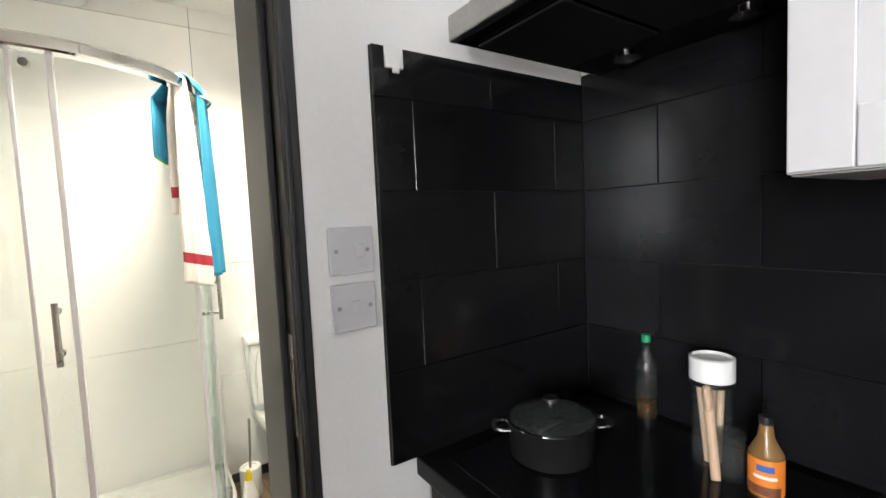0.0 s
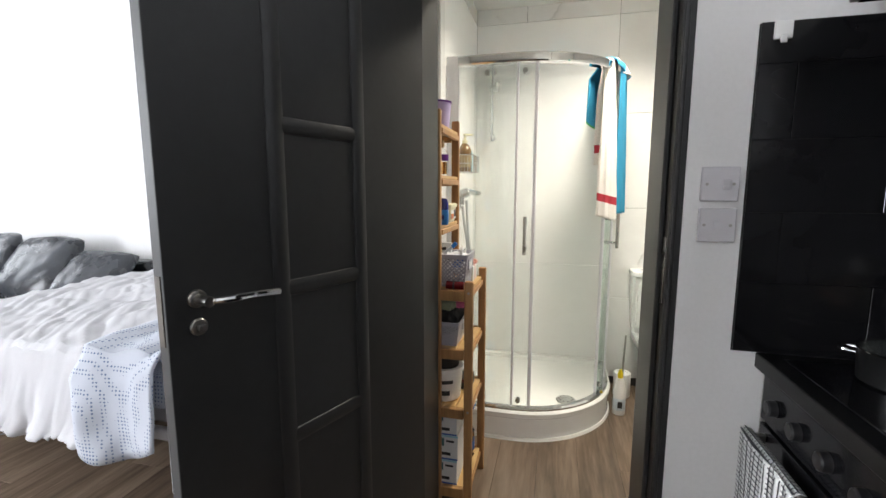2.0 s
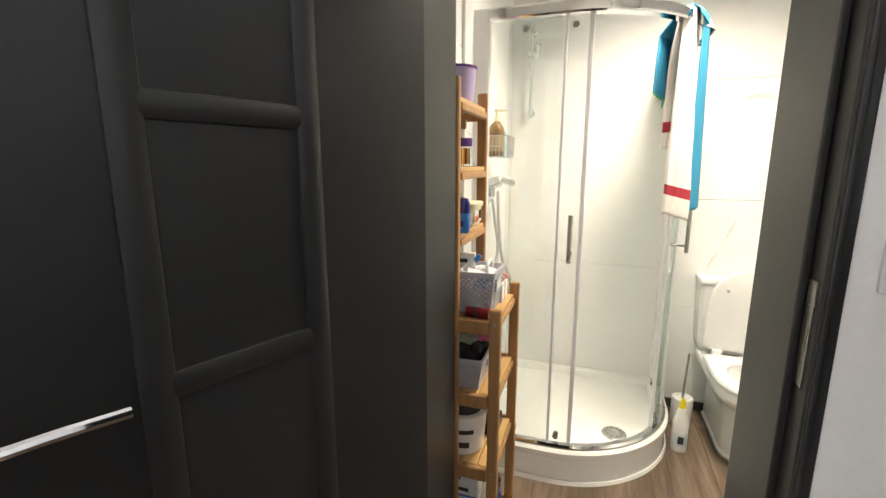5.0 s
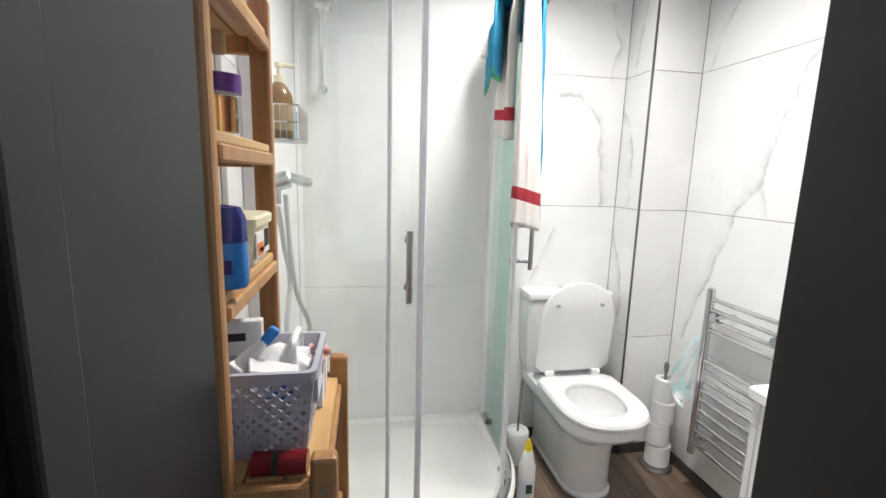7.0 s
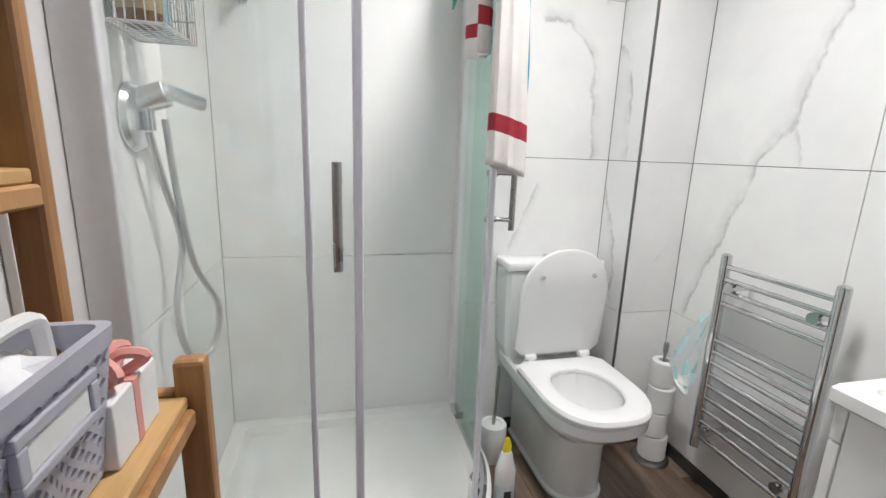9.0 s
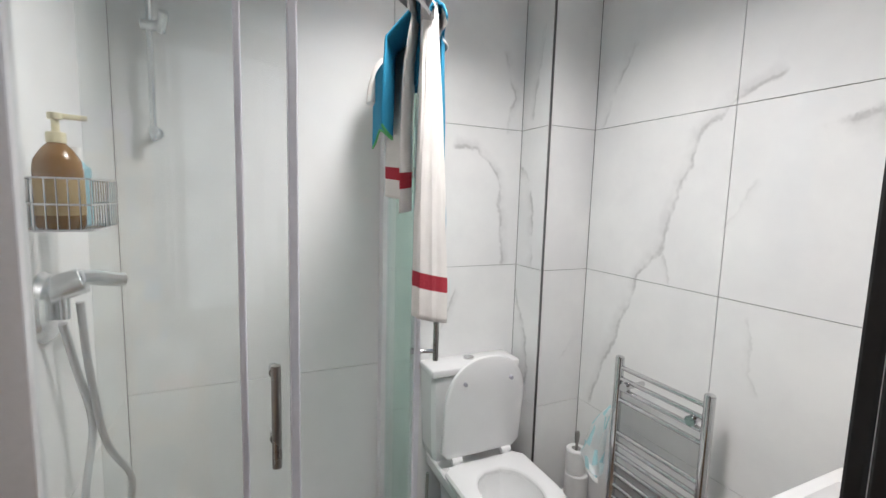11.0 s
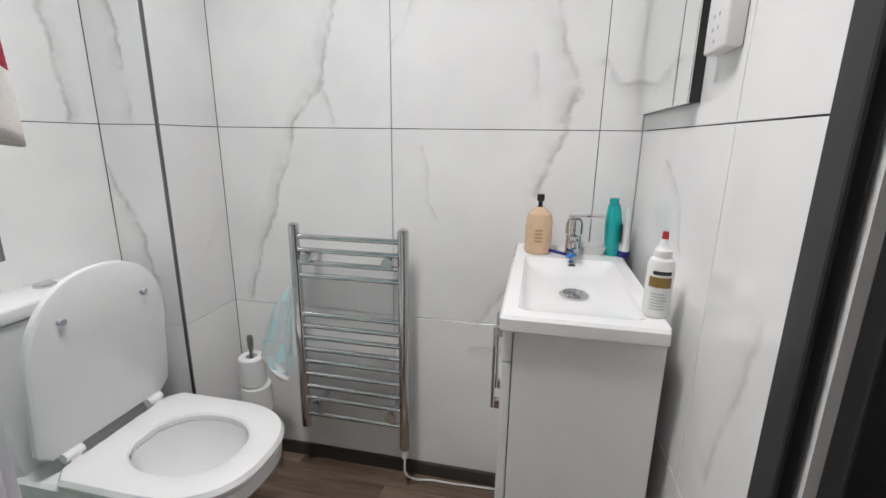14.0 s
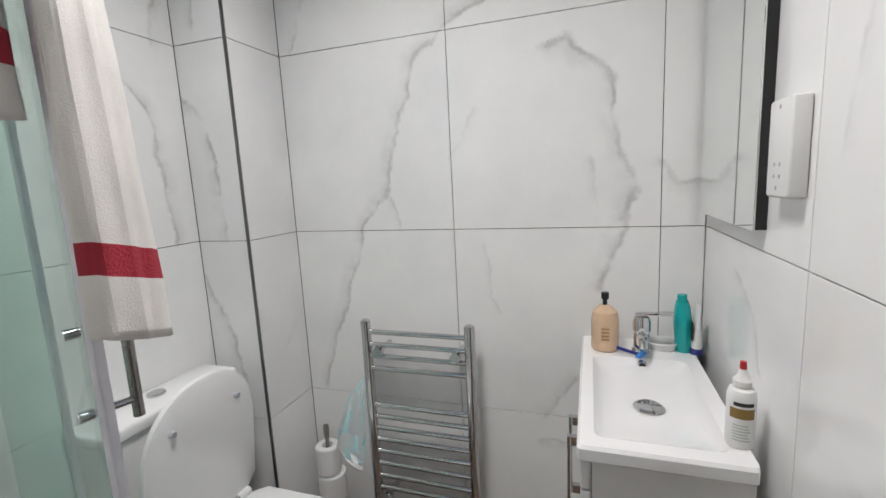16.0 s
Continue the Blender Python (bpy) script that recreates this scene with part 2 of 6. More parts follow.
def rod(bm, a, b, r, seg=14, r2=None):
    """A round bar from a to b with closed ends."""
    a, b = Vector(a), Vector(b)
    d = b - a
    m = Matrix.Translation((a + b) / 2) @ d.to_track_quat("Z", "Y").to_matrix().to_4x4()
    bmesh.ops.create_cone(bm, cap_ends=True, segments=seg, radius1=r, radius2=r if r2 is None else r2, depth=d.length, matrix=m)
    return bm


def lathe(profile, m=None, seg=28, bm=None, sx=1.0, sy=1.0):
    """A turned shape from (radius, height) pairs."""
    bm = bm or bmesh.new()
    rings = []
    for r, z in profile:
        ring = []
        for i in range(seg):
            a = 2 * math.pi * i / seg
            c = Vector((r * math.cos(a) * sx, r * math.sin(a) * sy, z))
            ring.append(bm.verts.new(m @ c if m else c))
        rings.append(ring)
    for p, q in zip(rings, rings[1:]):
        for i in range(seg):
            bm.faces.new((p[i], p[(i + 1) % seg], q[(i + 1) % seg], q[i]))
    for ring, r in ((rings[0], profile[0][0]), (rings[-1], profile[-1][0])):
        if r > 1e-4:
            bm.faces.new(ring)
    return bm


def tube(bm, pts, r, seg=10, closed=False):
    """A round tube along a line of points."""
    pts = [Vector(p) for p in pts]
    n = len(pts)
    rings, side = [], None
    for i, p in enumerate(pts):
        q0, q1 = (pts[i - 1] if i or closed else p), (pts[(i + 1) % n] if i < n - 1 or closed else p)
        d = (q1 - q0).normalized()
        if side is None:
            side = d.orthogonal().normalized()
        side = (side - d * side.dot(d)).normalized()
        up = d.cross(side)
        rings.append([bm.verts.new(p + r * (math.cos(2 * math.pi * k / seg) * side + math.sin(2 * math.pi * k / seg) * up)) for k in range(seg)])
    for i in range(n if closed else n - 1):
        p, q = rings[i], rings[(i + 1) % n]
        for k in range(seg):
            bm.faces.new((p[k], p[(k + 1) % seg], q[(k + 1) % seg], q[k]))
    if not closed:
        bm.faces.new(rings[0])
        bm.faces.new(rings[-1])
    return bm


def curve_pts(pts, n=24):
    """Points of a smooth line through pts."""
    p = [Vector(q) for q in pts]
    p = [p[0] * 2 - p[1]] + p + [p[-1] * 2 - p[-2]]
    out = []
    for i in range(1, len(p) - 2):
        for k in range(n):
            t = k / n
            a, b, c, d = p[i - 1], p[i], p[i + 1], p[i + 2]
            out.append(0.5 * ((2 * b) + (c - a) * t + (2 * a - 5 * b + 4 * c - d) * t * t + (3 * b - a - 3 * c + d) * t ** 3))
    return out + [p[-2]]


def prism(bm, outline, z0, z1):
    """An upright solid on an outline of (x, y)."""
    lo = [bm.verts.new((x, y, z0)) for x, y in outline]
    hi = [bm.verts.new((x, y, z1)) for x, y in outline]
    k = len(outline)
    for i in range(k):
        bm.faces.new((lo[i], lo[(i + 1) % k], hi[(i + 1) % k], hi[i]))
    bm.faces.new(lo)
    bm.faces.new(hi)
    return bm


def loft(bm, rings, cap=True):
    """A skin over rings of points, each with the same count."""
    vs = [[bm.verts.new(c) for c in ring] for ring in rings]
    k = len(vs[0])
    for p, q in zip(vs, vs[1:]):
        for i in range(k):
            bm.faces.new((p[i], p[(i + 1) % k], q[(i + 1) % k], q[i]))
    if cap:
        bm.faces.new(vs[0])
        bm.faces.new(vs[-1])
    return bm


def structure(name, bm, material, label, category):
    return tagged(part(name, bm, material), label, category, kind="structure")


# ---- the shell of the rooms ----
WY0, WY1 = 1.155, 1.482            # the wall between kitchen and shower room
XL, XR, YB = 0.0, 1.742, 2.982     # shower room: side walls and back wall
BX, BY = 1.502, 2.786              # boxed-in corner
DL, DR, DH = 0.125, 0.836, 1.985    # clear door opening
KX, LX, KY, LY, TALL = 1.605, -5.45, -3.4, 2.98, 3.25

floor = structure("floor", box(LX - 0.1, 1.85, KY - 0.1, YB + 0.1, -0.12, -0.012), DARK_SKIRT, "brown wood-look laminate floor in long planks", "floor")
ceiling = structure("ceiling", box(-0.012, XR + 0.012, WY1, YB + 0.012, CEIL, CEIL + 0.12), CEILING_PAINT, "white painted shower room ceiling", "ceiling")
bm = bmesh.new()
boxed(bm, LX - 0.25, -0.12, WY0, YB + 0.1, TALL, TALL + 0.12)
boxed(bm, LX - 0.25, KX + 0.12, KY - 0.1, WY0, TALL, TALL + 0.12)
ceiling_high = structure("ceiling_high", bm, CEILING_PAINT, "high white painted living room ceiling", "ceiling")
bm = bmesh.new()
boxed(bm, -0.12, DL - 0.03, WY0, WY1 - 0.010, 0, TALL)
boxed(bm, DR + 0.03, XR + 0.11, WY0, WY1 - 0.010, 0, TALL)
boxed(bm, DL - 0.03, DR + 0.03, WY0, WY1 - 0.010, DH + 0.03, TALL)
wall_south = structure("wall_south", bm, WHITE_WALL, "white painted wall with a doorway to the shower room", "wall")
wall_west = structure("wall_west", box(-0.12, -0.012, WY1, YB + 0.1, 0, TALL), GREY_GROUT, "white wall of the shower room clad in marble-look tiles", "wall")
structure("wall_outer", box(-0.126, -0.1202, WY0, YB + 0.01, 0, TALL), WHITE_WALL, "white painted outer face of the shower room wall", "wall")
structure("wall_inner", box(0.925, XR, WY1 - 0.0098, WY1 - 0.008, 0, CEIL), GREY_GROUT, "grouted wall face behind the mirror wall tiles", "wall")
wall_north = structure("wall_north", box(-0.012, XR + 0.11, YB + 0.012, YB + 0.1, 0, CEIL), GREY_GROUT, "shower room back wall clad in marble-look tiles", "wall")
wall_east = structure("wall_east", box(XR + 0.012, XR + 0.11, WY1, YB + 0.012, 0, CEIL), GREY_GROUT, "shower room side wall clad in marble-look tiles", "wall")
pipe_boxing = structure("pipe_boxing", box(BX + 0.012, XR + 0.012, BY + 0.012, YB + 0.012, 0, CEIL), GREY_GROUT, "boxed-in pipe corner clad in marble-look tiles", "wall")
wall_kitchen = structure("wall_kitchen", box(KX, KX + 0.12, KY, WY0, 0, TALL), WHITE_WALL, "white kitchen wall behind black tiles", "wall")
wall_behind = structure("wall_behind", box(LX, KX + 0.12, KY - 0.1, KY, 0, TALL), WHITE_WALL, "plain white wall", "wall")
wall_living = structure("wall_living", box(LX - 0.1, -0.12, LY, LY + 0.1, 0, TALL), WHITE_WALL, "white living room wall behind the sofa", "wall")
WIN = (1.15, 2.47, 0.80, 2.95)     # window opening in y and z
bm = bmesh.new()
WIN2 = (-3.15, -1.85)              # the second window, further along the same wall
boxed(bm, LX - 0.25, LX, KY - 0.1, WIN2[0], 0, TALL)
boxed(bm, LX - 0.25, LX, WIN2[0], WIN2[1], 0, WIN[2])
boxed(bm, LX - 0.25, LX, WIN2[0], WIN2[1], WIN[3], TALL)
boxed(bm, LX - 0.25, LX, WIN2[1], WIN[0], 0, TALL)
boxed(bm, LX - 0.25, LX, WIN[1], LY + 0.1, 0, TALL)
boxed(bm, LX - 0.25, LX, WIN[0], WIN[1], 0, WIN[2])
boxed(bm, LX - 0.25, LX, WIN[0], WIN[1], WIN[3], TALL)
wall_window = structure("wall_window", bm, WHITE_WALL, "white wall with a tall sash window", "wall")

# ---- shower room: door frame and open door ----
LINING = DARK_PAINT
door_frame = thing("door_frame", "charcoal painted wooden door frame with flat architraves", "door frame", kind="structure")
part("jamb", box(DL - 0.03, DL, WY0 - 0.004, WY1 + 0.004, 0, DH + 0.03, 0.003), LINING, door_frame)
part("jamb", box(DR, DR + 0.03, WY0 - 0.004, WY1 - 0.020, 0, DH + 0.03, 0.003), LINING, door_frame)
part("head", box(DL, DR, WY0 - 0.004, WY1 + 0.004, DH, DH + 0.03, 0.003), LINING, door_frame)
part("door_stop", box(DL, DL + 0.014, WY0 + 0.045, WY0 + 0.085, 0, DH, 0.003), LINING, door_frame)
part("door_stop", box(DR - 0.014, DR, WY0 + 0.045, WY0 + 0.085, 0, DH, 0.003), LINING, door_frame)
for x0, x1, y0, y1 in ((DR + 0.002, DR + 0.014, WY0 - 0.014, WY0 - 0.0042), (DL - 0.115, DL - 0.004, WY0 - 0.020, WY0 - 0.0042),
                       (DR + 0.036, 0.918, WY1 - 0.0078, WY1 + 0.012), (0.002, DL - 0.016, WY1 + 0.0042, WY1 + 0.020)):
    part("architrave", box(x0, x1, y0, y1, 0, DH + 0.06, 0.004), LINING, door_frame)
part("architrave_head", box(DL - 0.115, DR + 0.014, WY0 - 0.020, WY0 - 0.0042, DH + 0.062, DH + 0.12, 0.004), LINING, door_frame)
part("architrave_head", box(0.002, 0.918, WY1 + 0.0042, WY1 + 0.020, DH + 0.062, DH + 0.12, 0.004), LINING, door_frame)
bm = box(DR - 0.0025, DR - 0.0003, WY0 + 0.012, WY0 + 0.040, 1.01, 1.195, 0.0008)
boxed(bm, DR - 0.0030, DR - 0.0004, WY0 + 0.018, WY0 + 0.034, 1.075, 1.13)
part("strike_plate", bm, BRUSHED, door_frame, "brushed steel strike plate")

HINGE, LEAF, SWING = (0.182, 1.130), 0.712, 250.5
door_1 = thing("door_1", "open charcoal painted panel door with a chrome lever handle", "door", at=(*HINGE, 0), kind="structure")
door_1.rotation_euler = (0, 0, radians(SWING))
# leaf along +x of its own frame, the seen face towards +y
bm = box(0, LEAF, -0.040, -0.008, 0.006, 1.975, 0.002)
part("leaf", bm, DARK_PAINT, door_1)


def bead(bm, a, b, r=0.017, h=0.009):
    """A half-round moulding between two places (s, z) on the leaf."""
    a, b = Vector((a[0], -0.008, a[1])), Vector((b[0], -0.008, b[1]))
    d = (b - a).normalized()
    side = d.cross(Vector((0, 1, 0)))
    prof = [(-1, 0), (-0.92, 0.45), (-0.6, 0.85), (0, 1), (0.6, 0.85), (0.92, 0.45), (1, 0)]
    ring = [[p + side * (u * r) + Vector((0, v * h * 2, 0)) for u, v in prof] for p in (a, b)]
    vs = [[bm.verts.new(c) for c in q] for q in ring]
    for i in range(len(prof) - 1):
        bm.faces.new((vs[0][i], vs[0][i + 1], vs[1][i + 1], vs[1][i]))
    bm.faces.new(vs[0])
    bm.faces.new(vs[1])


S1, S2 = 0.262, 0.490
for z in (0.14, 0.46, 0.79, 1.118, 1.447, 1.80):
    bm = bmesh.new()
    bead(bm, (S1, z), (S2, z), 0.017, 0.003)
    part("moulding_rail", bm, DARK_PAINT, door_1, smooth=True)
for s in (S1, S2):
    bm = bmesh.new()
    bead(bm, (s, 0.12), (s, 1.82), 0.020, 0.0038)
    part("moulding_stile", bm, DARK_PAINT, door_1, smooth=True)
bm = lathe([(0.016, 0), (0.016, 0.005), (0.014, 0.008), (0.009, 0.009), (0.009, 0.045), (0.0, 0.046)], pose(LEAF - 0.050, -0.008, 1.135, -90))
part("rose", bm, BRUSHED, door_1, "round steel handle rose", True)
bm = bmesh.new()
tube(bm, curve_pts([(LEAF - 0.050, 0.026, 1.135), (LEAF - 0.075, 0.042, 1.135), (LEAF - 0.12, 0.044, 1.134), (LEAF - 0.180, 0.040, 1.128)], 8), 0.0068)
part("lever", bm, CHROME, door_1, "polished chrome lever", True)
bm = lathe([(0.015, 0), (0.015, 0.004), (0.013, 0.006), (0.0, 0.0065)], pose(LEAF - 0.050, -0.008, 1.085, -90))
boxed(bm, LEAF - 0.057, LEAF - 0.043, 0.0012, 0.0095, 1.080, 1.090, 0.001)
part("thumb_turn", bm, BRUSHED, door_1, smooth=True)
part("latch_plate", box(LEAF, LEAF + 0.0015, -0.034, -0.016, 1.06, 1.18), surface("dark_steel", (0.10, 0.09, 0.08), 0.5, metal=0.8, vary=0.5), door_1, "brushed steel latch plate")
for z in (0.25, 1.0, 1.75):
    bm = bmesh.new()
    rod(bm, (-0.006, -0.043, z - 0.05), (-0.006, -0.043, z + 0.05), 0.006)
    part("hinge", bm, DARK_PAINT, door_1, smooth=True)

# ---- trims and skirting of the shower room ----
bm = bmesh.new()
boxed(bm, BX - 0.003, BX + 0.005, BY - 0.003, BY + 0.005, 0, CEIL, 0.001)
structure("trim", bm, surface("dark_chrome_trim", (0.20, 0.20, 0.20), 0.3, metal=1.0), "dark metal tile edge trim on the boxed corner", "trim")
for x0, x1, y0, y1 in ((XR - 0.012, XR - 0.0005, WY1 + 0.02, BY - 0.012), (BX, XR - 0.012, BY - 0.012, BY - 0.0005),
                       (BX - 0.012, BX - 0.0005, BY - 0.0005, YB - 0.012), (0.93, BX - 0.012, YB - 0.012, YB - 0.0005)):
    structure("baseboard", box(x0, x1, y0, y1, 0.0, 0.05, 0.002), DARK_SKIRT, "low dark brown skirting strip", "baseboard")
structure("trim", box(0.0005, 0.014, 1.955, 2.030, 0.0, 2.30, 0.003), WHITE_PLASTIC, "pale grey tile trim beside the shower", "trim")
# mottled dark brown strip that stands for the thin gap beside the frame
structure("trim", box(0.0005, 0.005, 2.036, 2.060, 0.0, 2.30, 0.001), surface("dark_gap_strip", (0.10, 0.075, 0.05), 0.6, vary=0.6, grain=30, broad=8), "dark brown strip in the gap beside the shower frame", "trim")
structure("threshold", box(DL, DR, WY0 + 0.0, WY0 + 0.04, 0.0005, 0.006, 0.002), BRUSHED, "brushed metal threshold strip in the doorway", "trim")

lamp = thing("ceiling_light", "round flush white ceiling light", "ceiling light", at=(LIGHT_X, LIGHT_Y, CEIL))
part("rim", lathe([(0.17, 0), (0.172, -0.02), (0.165, -0.034), (0.152, -0.036), (0.152, -0.012)], seg=40), WHITE_PLASTIC, lamp, smooth=True)
part("diffuser", lathe([(0.151, -0.02), (0.15, -0.034), (0.12, -0.038), (0.0, -0.040)], seg=40), glow("lit_diffuser", (1.0, 0.98, 0.94), 6.0), lamp, "glowing opal diffuser", True)

# ---- shower ----
CX, CY, RAD = 0.35, 2.655, 0.555
TX = CX + RAD


def quadrant(off=0.0, n=20, back=YB - 0.002, left=0.002):
    """Outline of the corner tray, drawn in by off."""
    r = RAD - off
    arc = [(CX + r * math.sin(a), CY - r * math.cos(a)) for a in (math.pi / 2 * i / n for i in range(n + 1))]
    return [(left, back), (left, CY - r)] + arc + [(CX + r, back)]


shower_tray = thing("shower_tray", "white quadrant shower tray with a raised plinth", "shower tray")
bm = bmesh.new()
rings = [[(x, y, 0.0) for x, y in quadrant(0.012)], [(x, y, 0.118) for x, y in quadrant(0.012)], [(x, y, 0.125) for x, y in quadrant(0.003)],
         [(x, y, 0.150) for x, y in quadrant(0.0)], [(x, y, 0.160) for x, y in quadrant(0.010)], [(x, y, 0.160) for x, y in quadrant(0.055, back=YB - 0.05, left=0.05)],
         [(x, y, 0.136) for x, y in quadrant(0.075, back=YB - 0.07, left=0.07)], [(x, y, 0.131) for x, y in quadrant(0.12, back=YB - 0.12, left=0.12)]]
loft(bm, rings)
part("basin", bm, ACRYLIC, shower_tray, smooth=True)
bm = bmesh.new()
loft(bm, [[(x, y, z) for x, y in quadrant(o)[1:-1]] + [(x, y, z) for x, y in reversed(quadrant(o + 0.006)[1:-1])] for o, z in ((-0.002, 0.0), (0.002, 0.016))])
part("sealant", bm, ACRYLIC, shower_tray, "white sealant bead")
DX, DY = 0.640, 2.365
drain = part("drain_cover", lathe([(0.0, 0.0), (0.054, 0.0), (0.056, 0.004), (0.050, 0.009), (0.020, 0.012), (0.014, 0.009), (0.0, 0.010)], pose(DX, DY, 0.131)), surface("satin_drain_steel", (0.55, 0.55, 0.54), 0.32, metal=0.9, vary=0.1), shower_tray, "round chrome drain cover", True)
bm = bmesh.new()
for i in range(10):
    a = 2 * math.pi * i / 10
    rod(bm, (DX + 0.037 * math.cos(a), DY + 0.037 * math.sin(a), 0.139), (DX + 0.037 * math.cos(a), DY + 0.037 * math.sin(a), 0.1425), 0.0035, 8)
part("drain_hole", bm, GREY_GROUT, drain)

enclosure = thing("shower_enclosure", "quadrant shower enclosure of clear glass with chrome rails, doors slid open", "shower enclosure", at=(0, 0, 0))
GZ0, GZ1 = 0.175, 1.925


def sweep(path, profile):
    """A profile of (outwards, z) drawn along a flat path of (x, y, outward normal)."""
    bm = bmesh.new()
    loft(bm, [[(x + nx * o, y + ny * o, z) for o, z in profile] for x, y, nx, ny in path])
    return bm


def rail_path(off, a0=0.0, a1=90.0, straight=True, n=28):
    r = RAD - off
    p = []
    if straight:
        p.append((0.06, CY - r, 0, -1))
    for i in range(n + 1):
        a = radians(a0 + (a1 - a0) * i / n)
        p.append((CX + r * math.sin(a), CY - r * math.cos(a), math.sin(a), -math.cos(a)))
    if straight:
        p.append((CX + r, YB - 0.045, 1, 0))
    return p


RAIL = 0.035
part("top_rail", sweep(rail_path(RAIL), [(-0.022, 1.925), (0.018, 1.925), (0.022, 1.932), (0.022, 1.962), (0.014, 1.970), (-0.016, 1.970), (-0.022, 1.962)]), CHROME, enclosure, "curved chrome top rail", True)
part("bottom_rail", sweep(rail_path(RAIL), [(-0.020, 0.1605), (0.020, 0.1605), (0.020, 0.170), (0.010, 0.178), (-0.012, 0.178), (-0.020, 0.170)]), CHROME, enclosure, "curved chrome bottom rail", True)
part("wall_profile", box(0.001, 0.062, CY - RAD + 0.018, CY - RAD + 0.056, 0.161, 1.972, 0.003), ALU, enclosure, "wide satin aluminium wall profile")
part("wall_profile", box(TX - 0.056, TX - 0.018, YB - 0.048, YB - 0.001, 0.161, 1.972, 0.003), ALU, enclosure)


def pane(name, path, thick=0.006, parent=enclosure, z0=GZ0, z1=GZ1, mat=GLASS):
    """A sheet of bent glass along a path."""
    ob = part(name, sweep(path, [(-thick / 2, z0), (thick / 2, z0), (thick / 2, z1), (-thick / 2, z1)]), mat, parent, smooth=True)
    ob.visible_shadow = False
    return ob


pane("fixed_pane", [(0.055, CY - RAD + RAIL, 0, -1), (CX, CY - RAD + RAIL, 0, -1)])
pane("fixed_pane", [(TX - RAIL, CY - 0.01, 1, 0), (TX - RAIL, YB - 0.045, 1, 0)], mat=GLASS_EDGE)
sd = [(0.135, CY - RAD + RAIL + 0.016, 0, -1)] + [q for q in rail_path(RAIL + 0.016, 0, 10, False, 5)]
left_door = pane("sliding_door", sd)
sd2 = rail_path(RAIL + 0.016, 63, 90, False, 10) + [(TX - RAIL - 0.016, YB - 0.20, 1, 0)]
right_door = pane("sliding_door", sd2, mat=GLASS_EDGE)


def seal(x, y, parent, w=0.007):
    part("edge_seal", box(x - w, x + w, y - w, y + w, GZ0 - 0.005, GZ1 + 0.005, 0.003), SEAL, parent, "satin clear edge seal")


seal(CX + 0.002, CY - RAD + RAIL, enclosure, 0.006)
seal(sd[-1][0] + 0.004, sd[-1][1], left_door, 0.009)
seal(TX - RAIL, CY - 0.012, enclosure, 0.006)
seal(sd2[0][0], sd2[0][1] - 0.004, right_door, 0.008)


def bar_handle(x, y, nx, ny, parent, z0, z1):
    bm = bmesh.new()
    o = 0.055
    rod(bm, (x + nx * o, y + ny * o, z0), (x + nx * o, y + ny * o, z1), 0.0085, 18)
    h = part("handle", bm, BRUSHED, parent, "brushed steel bar handle", True)
    for z in (z0 + 0.03, z1 - 0.03):
        bm = bmesh.new()
        rod(bm, (x + nx * o, y + ny * o, z), (x + nx * 0.003, y + ny * 0.003, z), 0.0065)
        rod(bm, (x + nx * 0.010, y + ny * 0.010, z), (x + nx * 0.003, y + ny * 0.003, z), 0.010)
        rod(bm, (x - nx * 0.003, y - ny * 0.003, z), (x - nx * 0.022, y - ny * 0.022, z), 0.009)
        part("standoff", bm, CHROME, h, smooth=True)


bar_handle(0.403, CY - RAD + RAIL + 0.014, 0, -1, left_door, 0.998, 1.188)
HA = radians(72)
bar_handle(CX + (RAD - RAIL - 0.014) * math.sin(HA), CY - (RAD - RAIL - 0.014) * math.cos(HA), math.sin(HA), -math.cos(HA), right_door, 0.998, 1.188)
for x, y, nx, ny, ow in ((0.20, CY - RAD + RAIL + 0.016, 0, -1, left_door), (0.385, CY - RAD + RAIL + 0.016, 0, -1, left_door),
                         (CX + (RAD - RAIL - 0.016) * math.sin(radians(68)), CY - (RAD - RAIL - 0.016) * math.cos(radians(68)), math.sin(radians(68)), -math.cos(radians(68)), right_door), (TX - RAIL - 0.016, 2.80, 1, 0, right_door)):
    for z in (0.205, 1.890):
        bm = bmesh.new()
        rod(bm, (x + nx * 0.012, y + ny * 0.012, z), (x - nx * 0.016, y - ny * 0.016, z), 0.0125, 16)
        rod(bm, (x + nx * 0.014, y + ny * 0.014, z), (x - nx * 0.020, y - ny * 0.020, z), 0.006, 12)
        part("roller", bm, BRUSHED, ow, "small chrome roller", True)

# satin chrome with the pale haze of the glass before it put into its colour
PALE_CHROME = surface("pale_satin_chrome", (0.80, 0.82, 0.83), 0.22, metal=0.75, vary=0.1, grain=60, bump=0.05)
valve = thing("shower_valve", "chrome wall shower mixer with its lever and hose", "shower mixer", at=(0, 0, 0))
VY, VZ = 2.372, 1.288
part("escutcheon", lathe([(0.070, 0), (0.070, 0.004), (0.062, 0.014), (0.034, 0.018), (0.0, 0.019)], pose(0.001, VY, VZ - 0.03, 0, 90, 0)), PALE_CHROME, valve, smooth=True)
bm = bmesh.new()
rod(bm, (0.010, VY, VZ), (0.065, VY + 0.005, VZ + 0.02), 0.026, 20)
rod(bm, (0.03, VY, VZ), (0.03, VY, VZ - 0.055), 0.012, 14)
part("body", bm, PALE_CHROME, valve, smooth=True)
bm = bmesh.new()
